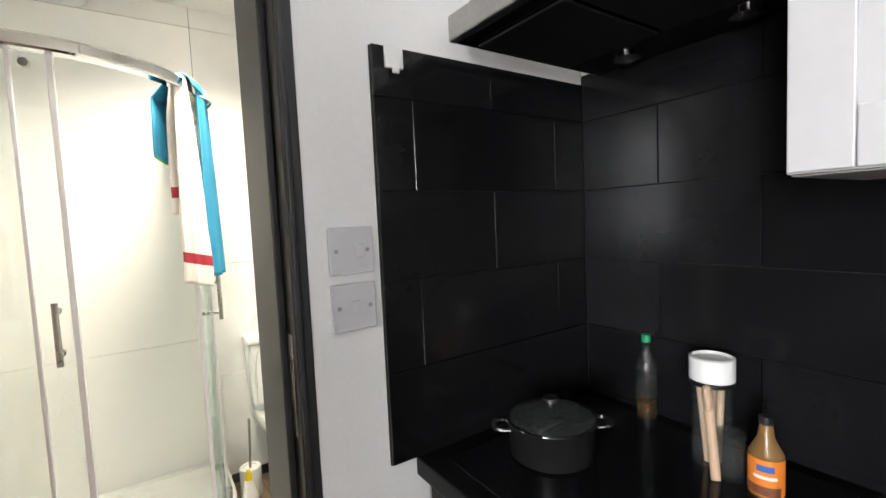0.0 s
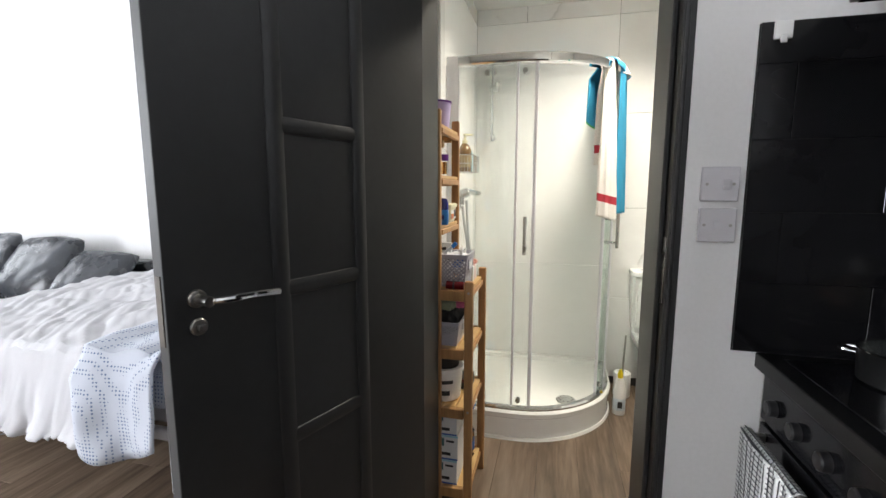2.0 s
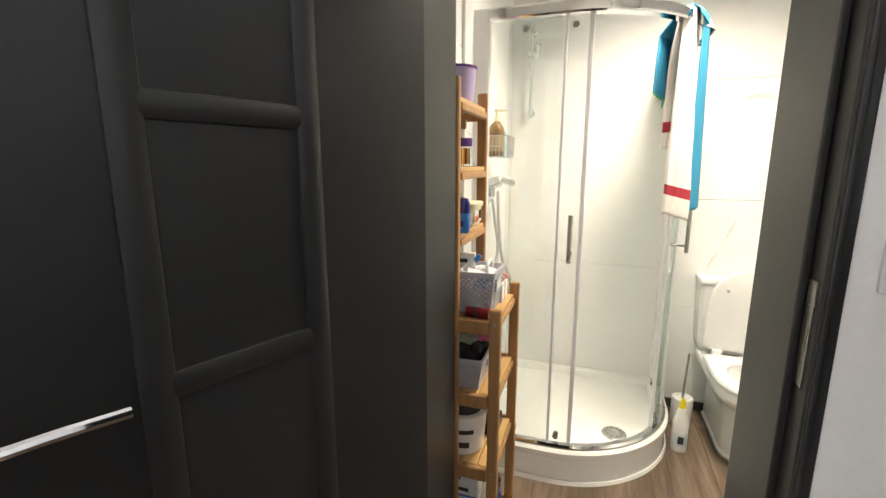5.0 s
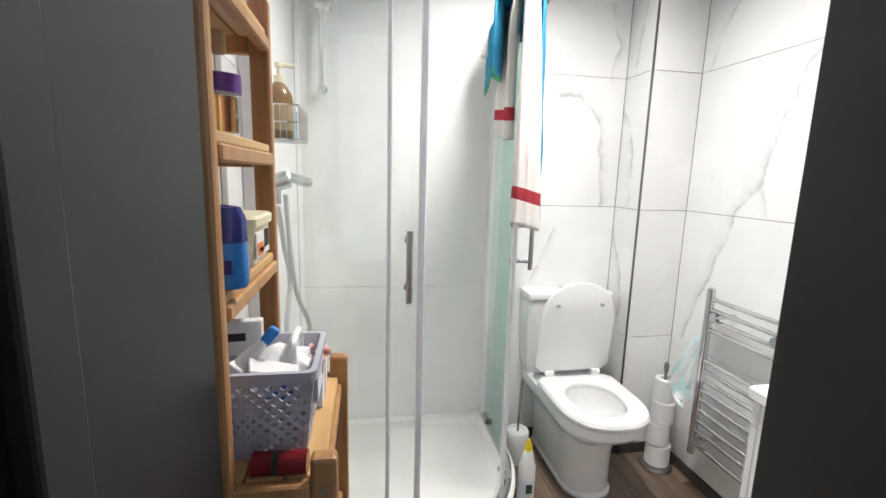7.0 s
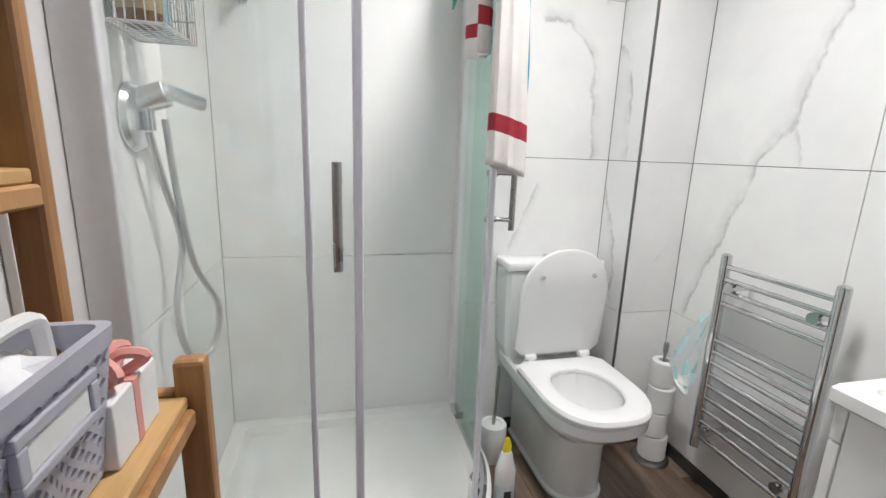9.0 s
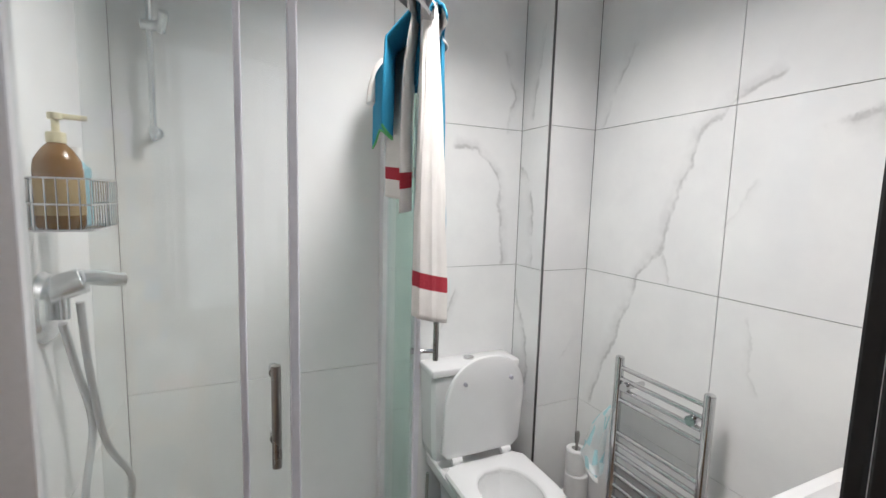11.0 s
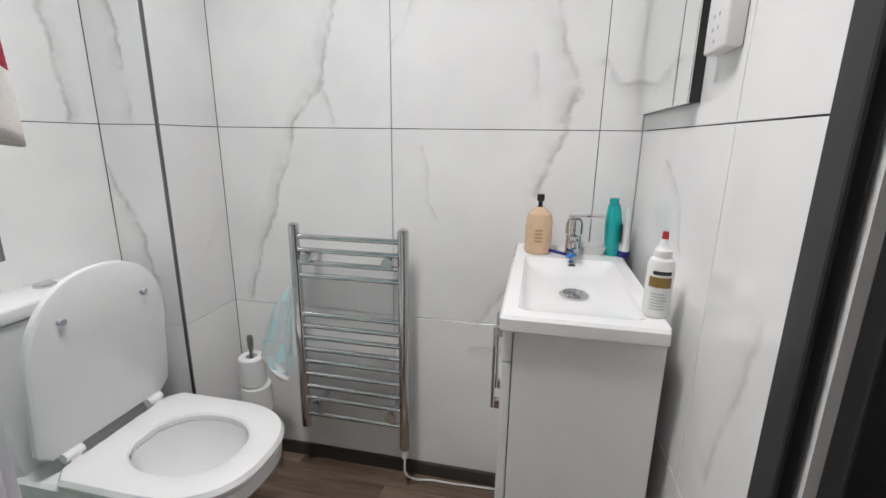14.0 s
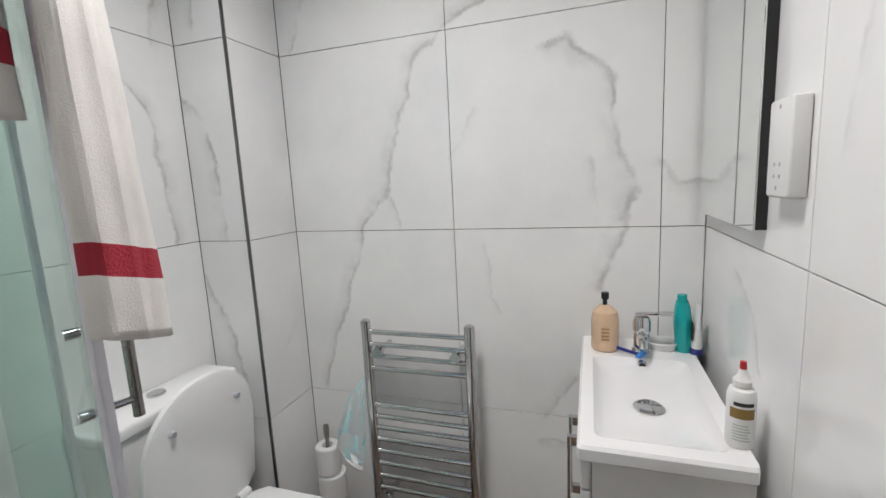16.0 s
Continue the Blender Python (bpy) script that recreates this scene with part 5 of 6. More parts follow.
tub = thing("lilac_pot", "lilac plastic pot with a dark rim on the top shelf", "pot", at=(0.068, 1.690, 1.567))
part("body", lathe([(0.044, 0), (0.047, 0.004), (0.056, 0.10), (0.054, 0.10), (0.045, 0.012), (0, 0.010)]), LILAC, tub, smooth=True)
part("rim", lathe([(0.054, 0.099), (0.058, 0.0985), (0.0585, 0.106), (0.054, 0.1065), (0.054, 0.099)]), PURPLE, tub, "dark purple rim", True)
perf = plain_bottle("perfume_bottle", "square clear perfume bottle with a wooden cap", 0.085, 1.680, 1.377, [(0.030, 0), (0.031, 0.004), (0.030, 0.095), (0.010, 0.112), (0, 0.113)], CLEAR, [(0.012, 0.113), (0.014, 0.116), (0.014, 0.143), (0, 0.144)], CORK, [], sx=1.0, sy=0.8)
part("liquid", lathe([(0.026, 0.006), (0.026, 0.055), (0, 0.055)], sy=0.75), HONEY, perf, "amber liquid", True)
part("sleeve", lathe([(0.0318, 0.060), (0.0318, 0.085)], sy=0.85), PURPLE, perf, "purple sleeve", True)
for x, y, h, r in ((0.075, 1.60, 0.10, 0.018), (0.055, 1.645, 0.085, 0.020)):
    b = plain_bottle("black_bottle", "small black toiletry bottle on the upper shelf", x, y, 1.377, [(r, 0), (r * 1.05, 0.004), (r * 1.05, h * 0.7), (r * 0.6, h * 0.8), (0, h * 0.8)], BLACKP, [(r * 0.7, h * 0.8), (r * 0.7, h), (0, h)], BLACKP)
    wrap(b, r * 1.05 + 0.0006, h * 0.2, h * 0.45, 200, 330, GREYP, "print")
blue = plain_bottle("blue_bottle", "tall blue lotion bottle with a navy cap", 0.122, 1.556, 1.185, [(0.024, 0), (0.027, 0.008), (0.028, 0.05), (0.027, 0.085), (0, 0.085)], BLUE, [(0.0272, 0.0855), (0.027, 0.125), (0.020, 0.148), (0, 0.152)], NAVY, sx=1.0, sy=0.75)
part("print", box(-0.012, 0.012, -0.0222, -0.0212, 0.03, 0.055), NAVY, blue)
blue.scale = (0.92, 0.92, 0.68)
spray = plain_bottle("clear_spray_bottle", "small clear spray bottle with a dark nozzle", 0.045, 1.60, 1.185, [(0.018, 0), (0.02, 0.004), (0.02, 0.12), (0.008, 0.14), (0, 0.14)], CLEAR, [(0.009, 0.14), (0.009, 0.17), (0, 0.171)], BLACKP)
plain_bottle("white_cream_jar", "white cream jar on the middle shelf", 0.055, 1.632, 1.185, [(0.022, 0), (0.023, 0.004), (0.023, 0.10), (0, 0.10)], WHITE_PLASTIC, [(0.025, 0.1005), (0.025, 0.122), (0, 0.1225)], WHITE_PLASTIC, cat="jar")
ice = thing("food_tub", "cream plastic food tub with a printed red label", "tub", at=(0.088, 1.728, 1.185))
bm = loft(bmesh.new(), [rect(-0.034, 0.034, -0.055, 0.055, 0.0, 0.015), rect(-0.040, 0.040, -0.058, 0.058, 0.060, 0.015)])
part("body", bm, CREAM, ice, smooth=True)
part("lid", loft(bmesh.new(), [rect(-0.044, 0.044, -0.062, 0.062, 0.0605, 0.015), rect(-0.045, 0.045, -0.063, 0.063, 0.073, 0.015), rect(-0.040, 0.040, -0.058, 0.058, 0.077, 0.015)]), CREAM, ice, smooth=True)
for y0, y1, z0, z1, m in ((-0.045, 0.04, 0.012, 0.050, CARD), (-0.042, -0.004, 0.014, 0.034, ORANGE), (0.005, 0.035, 0.022, 0.050, INK), (-0.03, 0.0, 0.018, 0.026, RED)):
    part("print", box(0.0380, 0.0404 + (0.0008 if m is not CARD else 0), y0, y1, z0, z1), m, ice)


def clothes(name, label, x0, x1, y0, y1, z, h, mat, seed):
    bm = bmesh.new()
    bmesh.ops.create_icosphere(bm, subdivisions=4, radius=1.0)
    for v in bm.verts:
        k = 1 + 0.25 * noise.noise(v.co * 2.2 + Vector((seed, 0, 0))) + 0.14 * noise.noise(v.co * 6 + Vector((0, seed, 0)))
        c = Vector([math.copysign(abs(q) ** 0.7, q) for q in v.co])
        v.co = Vector(((x0 + x1) / 2 + c.x * (x1 - x0) / 2 * k, (y0 + y1) / 2 + c.y * (y1 - y0) / 2 * k, z + h / 2 + max(-1, c.z * k) * h / 2))
    return tagged(part(name, bm, mat, None, smooth=True), label, "cloth")


clothes("pink_cloth", "crumpled pink cloth on top of a shelf basket", 0.06, 0.212, 1.55, 1.76, 0.842, 0.058, PINK, 4)
clothes("black_cloth", "crumpled black cloth in the middle shelf basket", 0.055, 0.185, 1.55, 1.77, 0.728, 0.125, BLACK_CLOTH, 9)
clothes("green_cloth", "small grey-green cloth on the shelf basket", 0.10, 0.175, 1.535, 1.59, 0.845, 0.05, surface("sage_cloth", (0.25, 0.28, 0.20), 0.9, vary=0.3, grain=120, bump=0.5), 14)
bucket = thing("white_bucket", "white plastic food bucket with a black lid box on it", "bucket", at=(0.118, 1.615, 0.457))
part("body", lathe([(0.062, 0), (0.066, 0.005), (0.076, 0.128), (0.079, 0.13), (0.079, 0.138), (0.0, 0.138)]), WHITE_PLASTIC, bucket, smooth=True)
part("dark_jar", lathe([(0.06, 0.139), (0.062, 0.19), (0.05, 0.196), (0.0, 0.197)]), BLACKP, bucket, "dark plastic jar standing in it", True)
wrap(bucket, 0.0725, 0.03, 0.05, 250, 300, INK, "print")
wrap(bucket, 0.0765, 0.08, 0.095, 250, 310, INK, "print")
carton("dark_tray", "dark red and black shallow tray on the lower shelf", 0.165, 1.735, 0.456, 0.10, 0.10, 0.045, BLACKP, (0, 0, 0), ((0.0, 1.0, 0.7, 1.0, DARKRED),))
for k in range(3):
    b = carton("medicine_carton", "white and pale blue carton in a stack of three", 0.115 + 0.004 * (k % 2), 1.618, 0.113 + k * 0.1075, 0.150, 0.18, 0.106, CARD, (0, 0, 0),
               ((0.0, 1.0, 0.0, 0.06, LABEL_BLUE), (0.30, 0.62, 0.55, 0.88, surface("teal_print", (0.05, 0.16, 0.16), 0.6)), (0.68, 0.9, 0.72, 0.80, INK), (0.25, 0.8, 0.18, 0.30, INK), (0.0, 1.0, 0.93, 1.0, PALE_BLUE)))
    b["group"] = "stacked cartons"
caddy_in = thing("white_caddy", "small white plastic caddy handle standing up in the basket", "caddy", at=(0.186, 1.655, 1.010))
bm = tube(bmesh.new(), curve_pts([(0.0, -0.034, 0.0), (0.0, -0.034, 0.05), (0.0, -0.024, 0.072), (0.0, 0.024, 0.072), (0.0, 0.034, 0.05), (0.0, 0.034, 0.0)], 6), 0.006, 8)
part("handle", bm, WHITE_PLASTIC, caddy_in, smooth=True)
part("side", box(-0.004, 0.004, -0.038, 0.038, -0.055, 0.030, 0.003), WHITE_PLASTIC, caddy_in)
bott = plain_bottle("blue_cap_bottle", "clear bottle with a blue trigger on the low shelf", 0.185, 1.752, 0.113, [(0.036, 0), (0.038, 0.005), (0.038, 0.12), (0.016, 0.16), (0, 0.16)], glass_mat("amber_clear", (0.85, 0.78, 0.6)), [(0.017, 0.16), (0.017, 0.19), (0, 0.191)], BLACKP, [(0.0386, 0.035, 0.075, LABEL_BLUE)])
clothes("blue_sponge", "bright blue crumpled cloth tucked under the shelf", 0.165, 0.225, 1.745, 1.785, 0.33, 0.09, BLUE, 21)

# ---- kitchen corner ----
COUNTER = surface("black_worktop", (0.006, 0.006, 0.0065), 0.34, vary=0.35, grain=160, broad=6, bump=0.08)
OVEN_BLACK = surface("black_oven_glass", (0.006, 0.006, 0.007), 0.12, vary=0.2)
for black in (COUNTER, OVEN_BLACK):
    black.node_tree.nodes["Principled BSDF"].inputs["Specular IOR Level"].default_value = 0.2
STEEL = surface("stainless_steel", (0.45, 0.44, 0.42), 0.3, metal=1.0, vary=0.12, grain=120, bump=0.08)
CAB_WHITE = surface("white_cabinet_lacquer", (0.52, 0.52, 0.53), 0.35, vary=0.03)
WORK_Y0 = -1.4
worktop = tagged(part("worktop", box(1.060, KX - 0.001, WORK_Y0, WY0 - 0.001, 0.866, 0.905, 0.003), COUNTER), "black speckled kitchen worktop", "worktop")
oven = thing("oven", "built-in black oven with a steel side strip and bar handle", "oven")
part("body", box(1.085, KX - 0.02, 0.545, 1.130, 0.10, 0.862, 0.003), OVEN_BLACK, oven)
part("control_panel", box(1.072, 1.0845, 0.548, 1.122, 0.745, 0.858, 0.003), OVEN_BLACK, oven)
part("door", box(1.072, 1.0845, 0.548, 1.122, 0.18, 0.735, 0.003), OVEN_BLACK, oven)
part("edge_strip", box(1.074, 1.0846, 1.1225, 1.1295, 0.10, 0.862, 0.001), STEEL, oven, "thin steel edge strip")
for y in (1.055, 0.95, 0.84, 0.73, 0.62):
    part("knob", lathe([(0.020, 0), (0.019, 0.016), (0.015, 0.019), (0, 0.0195)], pose(1.072, y, 0.80, 0, -90)), BLACKP, oven, smooth=True)
hb = part("handle", box(1.028, 1.042, 0.575, 1.105, 0.695, 0.722, 0.004), STEEL, oven, "square steel bar handle")
for y in (0.60, 1.085):
    part("handle_mount", box(1.0425, 1.0715, y - 0.008, y + 0.008, 0.70, 0.717, 0.002), STEEL, hb)
hob = tagged(part("hob", box(1.10, 1.56, 0.56, 1.10, 0.9055, 0.911, 0.002), OVEN_BLACK), "black glass ceramic hob set in the worktop", "hob")
for k, (y0, y1) in enumerate(((-0.06, 0.535), (-0.67, -0.07), (-1.28, -0.68))):
    cab = thing("base_cabinet", "black kitchen base cabinet under the worktop", "cabinet", "kitchen base cabinets")
    part("body", box(1.095, KX - 0.02, y0, y1, 0.10, 0.862, 0.002), OVEN_BLACK, cab)
    part("door", box(1.075, 1.0945, y0 + 0.002, y1 - 0.002, 0.11, 0.858, 0.003), OVEN_BLACK, cab)
    part("plinth", box(1.13, 1.15, y0, y1, 0.0, 0.099), BLACKP, cab)

GING = surface("checked_cotton", (0.74, 0.74, 0.73), 0.95, vary=0.1, grain=200, bump=0.5)
DARKGREY = surface("charcoal_cotton", (0.045, 0.045, 0.05), 0.95, vary=0.2, grain=200, bump=0.5)
tea = thing("tea_towel", "white tea towel with a fine black check over the oven handle", "tea towel")


def hang(bm, y0, y1, u0, u1, v0, v1, off, n=14):
    """A field of the hanging cloth, between two shares of its width and length."""
    rows = []
    for j in range(n + 1):
        v = v0 + (v1 - v0) * j / n
        row = []
        for i in range(7):
            u = u0 + (u1 - u0) * i / 6
            y = y0 + (y1 - y0) * u + 0.012 * v * math.sin(5 * u)
            wave = 0.010 * v * math.sin(u * 13) + 0.004 * math.sin(u * 31)
            if v < 0.06:
                k = v / 0.06 * math.pi
                x, z = 1.035 + 0.011 * math.cos(k), 0.722 + 0.004 * math.sin(k) + 0.001
            else:
                x, z = 1.022 - wave, 0.722 - (v - 0.06) * 0.48
            row.append(bm.verts.new((x - off, y, z + (off if v < 0.06 else 0))))
        rows.append(row)
    for a, b in zip(rows, rows[1:]):
        for i in range(6):
            bm.faces.new((a[i], a[i + 1], b[i + 1], b[i]))


bm = bmesh.new()
for k in range(6):
    hang(bm, 0.84, 1.10, k / 6, (k + 1) / 6, 0, 1, 0.0, 30)
bmesh.ops.remove_doubles(bm, verts=bm.verts, dist=0.0001)
cl = part("cloth", bm, GING, tea, smooth=True)
cl.modifiers.new("thick", "SOLIDIFY").thickness = 0.002
bm = bmesh.new()
for k in range(21):
    hang(bm, 0.84, 1.10, k / 21 + 0.004, k / 21 + 0.014, 0.0, 1.0, 0.0018, 24)
for k in range(38):
    hang(bm, 0.84, 1.10, 0.0, 1.0, k / 38 + 0.004, k / 38 + 0.010, 0.0018, 1)
tagged(part("check_weave", bm, DARKGREY, tea, "fine black check weave"), kind="stuff")

hood = thing("cooker_hood", "slim stainless steel cooker hood with black filters", "cooker hood")
HY0, HY1, HZ = 0.612, 1.105, 1.722
part("canopy", box(1.150, KX - 0.001, HY0, HY1, HZ, HZ + 0.05, 0.004), STEEL, hood)
part("underside", box(1.162, KX - 0.004, HY0 + 0.012, HY1 - 0.012, HZ - 0.004, HZ - 0.0003, 0.001), OVEN_BLACK, hood)
for y0, y1 in ((HY0 + 0.03, (HY0 + HY1) / 2 - 0.006), ((HY0 + HY1) / 2 + 0.006, HY1 - 0.03)):
    part("filter", box(1.20, KX - 0.14, y0, y1, HZ - 0.010, HZ - 0.0045, 0.002), surface("dark_mesh_filter", (0.03, 0.03, 0.03), 0.45, metal=0.6, vary=0.4, grain=300, bump=0.6), hood, "dark mesh grease filter")
for y in (HY0 + 0.13, HY1 - 0.13):
    part("lamp", lathe([(0.028, 0), (0.028, -0.006), (0.020, -0.009), (0, -0.009)], pose(1.53, y, HZ - 0.004)), CHROME, hood, "small round chrome hood lamp", True)
part("chimney", box(1.34, KX - 0.001, 0.70, 0.95, HZ + 0.0502, 2.5, 0.003), STEEL, hood)

for y0, y1 in ((0.05, 0.604), (-0.53, 0.04)):
    cab = thing("wall_cabinet", "white gloss kitchen wall cabinet", "cabinet", "kitchen wall cabinets")
    part("body", box(1.295, KX - 0.001, y0, y1, 1.415, 2.15, 0.002), CAB_WHITE, cab)
    d = part("door", box(1.274, 1.294, y0 + 0.002, y1 - 0.002, 1.417, 2.148, 0.002), CAB_WHITE, cab)
    for a in (box(1.268, 1.2738, y0 + 0.004, y0 + 0.065, 1.419, 2.146, 0.002), box(1.268, 1.2738, y1 - 0.065, y1 - 0.004, 1.419, 2.146, 0.002),
              box(1.268, 1.2738, y0 + 0.066, y1 - 0.066, 1.419, 1.485, 0.002), box(1.268, 1.2738, y0 + 0.066, y1 - 0.066, 2.08, 2.146, 0.002)):
        part("door_frame", a, CAB_WHITE, d)

# pan on the hob
pan = thing("stock_pot", "dark cooking pot with a glass lid on the hob", "pot", at=(1.275, 0.985, 0.9115))
part("body", lathe([(0.095, 0), (0.103, 0.006), (0.106, 0.10), (0.108, 0.104), (0.104, 0.104), (0.100, 0.012), (0, 0.010)], seg=36), surface("dark_pan", (0.03, 0.03, 0.03), 0.3, metal=0.7, vary=0.2), pan, smooth=True)
part("rim", lathe([(0.1045, 0.104), (0.110, 0.104), (0.110, 0.108), (0.1045, 0.108), (0.1045, 0.104)], seg=36), CHROME, pan, "bright steel rim", True)
part("food", lathe([(0.099, 0.085), (0.06, 0.092), (0, 0.094)]), surface("stewed_greens", (0.55, 0.46, 0.10), 0.6, vary=0.7, grain=45, broad=25, bump=1.0, dist=0.01), pan, "yellow-green food inside", True)
part("lid", lathe([(0.103, 0.1085), (0.085, 0.122), (0.05, 0.134), (0.012, 0.139), (0.012, 0.137), (0.05, 0.132), (0.085, 0.120), (0.101, 0.107)], seg=36), CLEAR, pan, "glass lid", True).visible_shadow = False
part("lid_knob", lathe([(0.010, 0.138), (0.010, 0.150), (0.021, 0.156), (0.018, 0.165), (0, 0.167)]), BLACKP, pan, smooth=True)
for s in (-1, 1):
    bm = tube(bmesh.new(), curve_pts([(s * 0.105, -0.025, 0.085), (s * 0.138, -0.022, 0.088), (s * 0.138, 0.022, 0.088), (s * 0.105, 0.025, 0.085)], 5), 0.006)
    part("side_handle", bm, CHROME, pan, smooth=True)
pan.rotation_euler = (0, 0, radians(-35))
pan.scale = (0.80, 0.80, 0.68)
oil = plain_bottle("oil_bottle", "clear cooking oil bottle with a green cap", 1.566, 0.960, 0.9065, [(0.026, 0), (0.028, 0.006), (0.028, 0.14), (0.012, 0.18), (0.010, 0.205), (0, 0.205)], CLEAR, [(0.012, 0.2055), (0.012, 0.225), (0, 0.226)], surface("green_cap", (0.0, 0.22, 0.09), 0.3), cap_label="green screw cap")
oil.scale = (0.82, 0.82, 0.86)
part("oil", lathe([(0.025, 0.008), (0.025, 0.045), (0, 0.045)]), HONEY, oil, "a little golden oil", True)
ut = thing("utensil_jar", "clear utensil jar with a white band", "utensil jar", at=(1.480, 0.780, 0.9065))
ut.scale = (0.70, 0.70, 0.90)
part("jar", lathe([(0.046, 0), (0.049, 0.004), (0.050, 0.225), (0.047, 0.225), (0.046, 0.008), (0, 0.006)]), CLEAR, ut, smooth=True)
part("band", lathe([(0.0505, 0.180), (0.0535, 0.181), (0.0535, 0.226), (0.047, 0.228), (0.046, 0.222)]), WHITE_PLASTIC, ut, "white rim band", True)
part("ring", lathe([(0.0506, 0.170), (0.0525, 0.171), (0.0525, 0.178), (0.0506, 0.179)]), BLACKP, ut, smooth=True)
PALE_WOOD = wood("pale_spoon_wood", (0.50, 0.33, 0.22), (0.66, 0.47, 0.33), 2, 0.6, 40, 8, 0.6)
sp = thing("wooden_spoon", "pale wooden spoon leaning against the utensil jar", "spoon", at=(1.425, 0.748, 0.9065))
sp.rotation_euler = (radians(-6), radians(13), radians(20))
bm = bmesh.new()
rod(bm, (0, 0, 0.004), (0, 0, 0.13), 0.008, 12)
part("handle", bm, PALE_WOOD, sp, smooth=True)
part("bowl", lathe([(0, 0.115), (0.016, 0.122), (0.022, 0.142), (0.019, 0.160), (0, 0.168)], sy=0.4), PALE_WOOD, sp, smooth=True)
for a, h in ((40, 0.17), (160, 0.16), (280, 0.18)):
    us = thing("cooking_utensil", "pale wooden cooking utensil in the clear jar", "utensil", "utensils in the jar", at=(1.480 + 0.010 * math.cos(radians(a)), 0.780 + 0.010 * math.sin(radians(a)), 0.9140))
    us.rotation_euler = (radians(4), radians(3), radians(a))
    bm = bmesh.new()
    rod(bm, (0, 0, 0), (0, 0, h), 0.006, 10)
    part("handle", bm, PALE_WOOD, us, smooth=True)
part("glass", lathe([(0.020, 0), (0.022, 0.003), (0.024, 0.085), (0.0228, 0.085), (0.020, 0.012), (0, 0.010)]), CLEAR, thing("drinking_glass", "clear drinking glass with a milky base", "glass", at=(1.455, 0.738, 0.9065)), smooth=True)
sauce = plain_bottle("sauce_jar", "dark glass jar with an orange label", 1.452, 0.684, 0.9065, [(0.034, 0), (0.037, 0.005), (0.037, 0.085), (0.018, 0.115), (0.014, 0.14), (0, 0.14)], AMBER, [(0.015, 0.1405), (0.015, 0.155), (0, 0.156)], BLACKP)
sauce.scale = (0.68, 0.68, 0.86)
wrap(sauce, 0.0376, 0.010, 0.080, 90, 290, ORANGE)
wrap(sauce, 0.0382, 0.058, 0.070, 170, 225, LABEL_BLUE, "blue_panel")
wrap(sauce, 0.0382, 0.012, 0.030, 130, 250, surface("brown_print", (0.22, 0.07, 0.03), 0.6, vary=0.5, grain=90), "picture")
wrap(sauce, 0.0382, 0.044, 0.050, 160, 235, CARD, "print_line")

# switches and the clip on the white wall
for z0, rocker in ((1.291, True), (1.188, False)):
    sw = thing("wall_switch", "white plastic wall switch plate", "switch", "switches beside the shower room door")
    part("plate", box(0.902, 0.988, WY0 - 0.010, WY0 - 0.0004, z0, z0 + 0.086, 0.003), SWITCH_PLASTIC, sw)
    if rocker:
        part("rocker", box(0.950, 0.968, WY0 - 0.0145, WY0 - 0.0102, z0 + 0.030, z0 + 0.055, 0.002), SWITCH_PLASTIC, sw)
    else:
        part("flex_outlet", box(0.936, 0.954, WY0 - 0.012, WY0 - 0.0102, z0 + 0.032, z0 + 0.054, 0.001), SWITCH_PLASTIC, sw)
    for x in (0.915, 0.975):
        part("screw", rod(bmesh.new(), (x, WY0 - 0.0108, z0 + 0.043), (x, WY0 - 0.0099, z0 + 0.043), 0.004, 10), BRUSHED, sw)
clip = thing("wall_hook", "small white plastic hook stuck on the black tiles", "hook", at=(0, 0, 0))
part("pad", box(1.028, 1.066, WY0 - 0.0195, WY0 - 0.0125, 1.668, 1.708, 0.002), WHITE_PLASTIC, clip)
part("peg", box(1.040, 1.054, WY0 - 0.026, WY0 - 0.020, 1.658, 1.676, 0.002), WHITE_PLASTIC, clip)

# ---- living room ----
window_1 = thing("window_1", "tall white sash window with a rolled blind", "window", kind="structure")
UPVC = surface("white_window_paint", (0.80, 0.80, 0.80), 0.4, vary=0.03)
wy0, wy1, wz0, wz1 = WIN
MIDZ = 1.86
for a in (box(LX - 0.10, LX - 0.02, wy0, wy0 + 0.06, wz0, wz1, 0.004), box(LX - 0.10, LX - 0.02, wy1 - 0.06, wy1, wz0, wz1, 0.004),
          box(LX - 0.10, LX - 0.02, wy0 + 0.06, wy1 - 0.06, wz0, wz0 + 0.06, 0.004), box(LX - 0.10, LX - 0.02, wy0 + 0.06, wy1 - 0.06, wz1 - 0.05, wz1, 0.004)):
    part("window_frame", a, UPVC, window_1)
for z0, z1, x in ((wz0 + 0.061, MIDZ + 0.02, LX - 0.060), (MIDZ - 0.02, wz1 - 0.051, LX - 0.098)):
    sash = part("sash", box(x, x + 0.036, wy0 + 0.061, wy1 - 0.061, z0, z0 + 0.05, 0.003), UPVC, window_1)
    part("sash_rail", box(x, x + 0.036, wy0 + 0.061, wy1 - 0.061, z1 - 0.05, z1, 0.003), UPVC, sash)
    for y0 in (wy0 + 0.061, wy1 - 0.106):
        part("sash_stile", box(x, x + 0.036, y0, y0 + 0.045, z0 + 0.0505, z1 - 0.0505, 0.003), UPVC, sash)
    p = part("pane", box(x + 0.015, x + 0.020, wy0 + 0.107, wy1 - 0.107, z0 + 0.051, z1 - 0.051), PANE, sash)
    p.visible_shadow = False
part("window_sill", box(LX - 0.02, LX + 0.07, wy0 - 0.06, wy1 + 0.06, wz0 - 0.045, wz0 - 0.002, 0.006), UPVC, window_1)
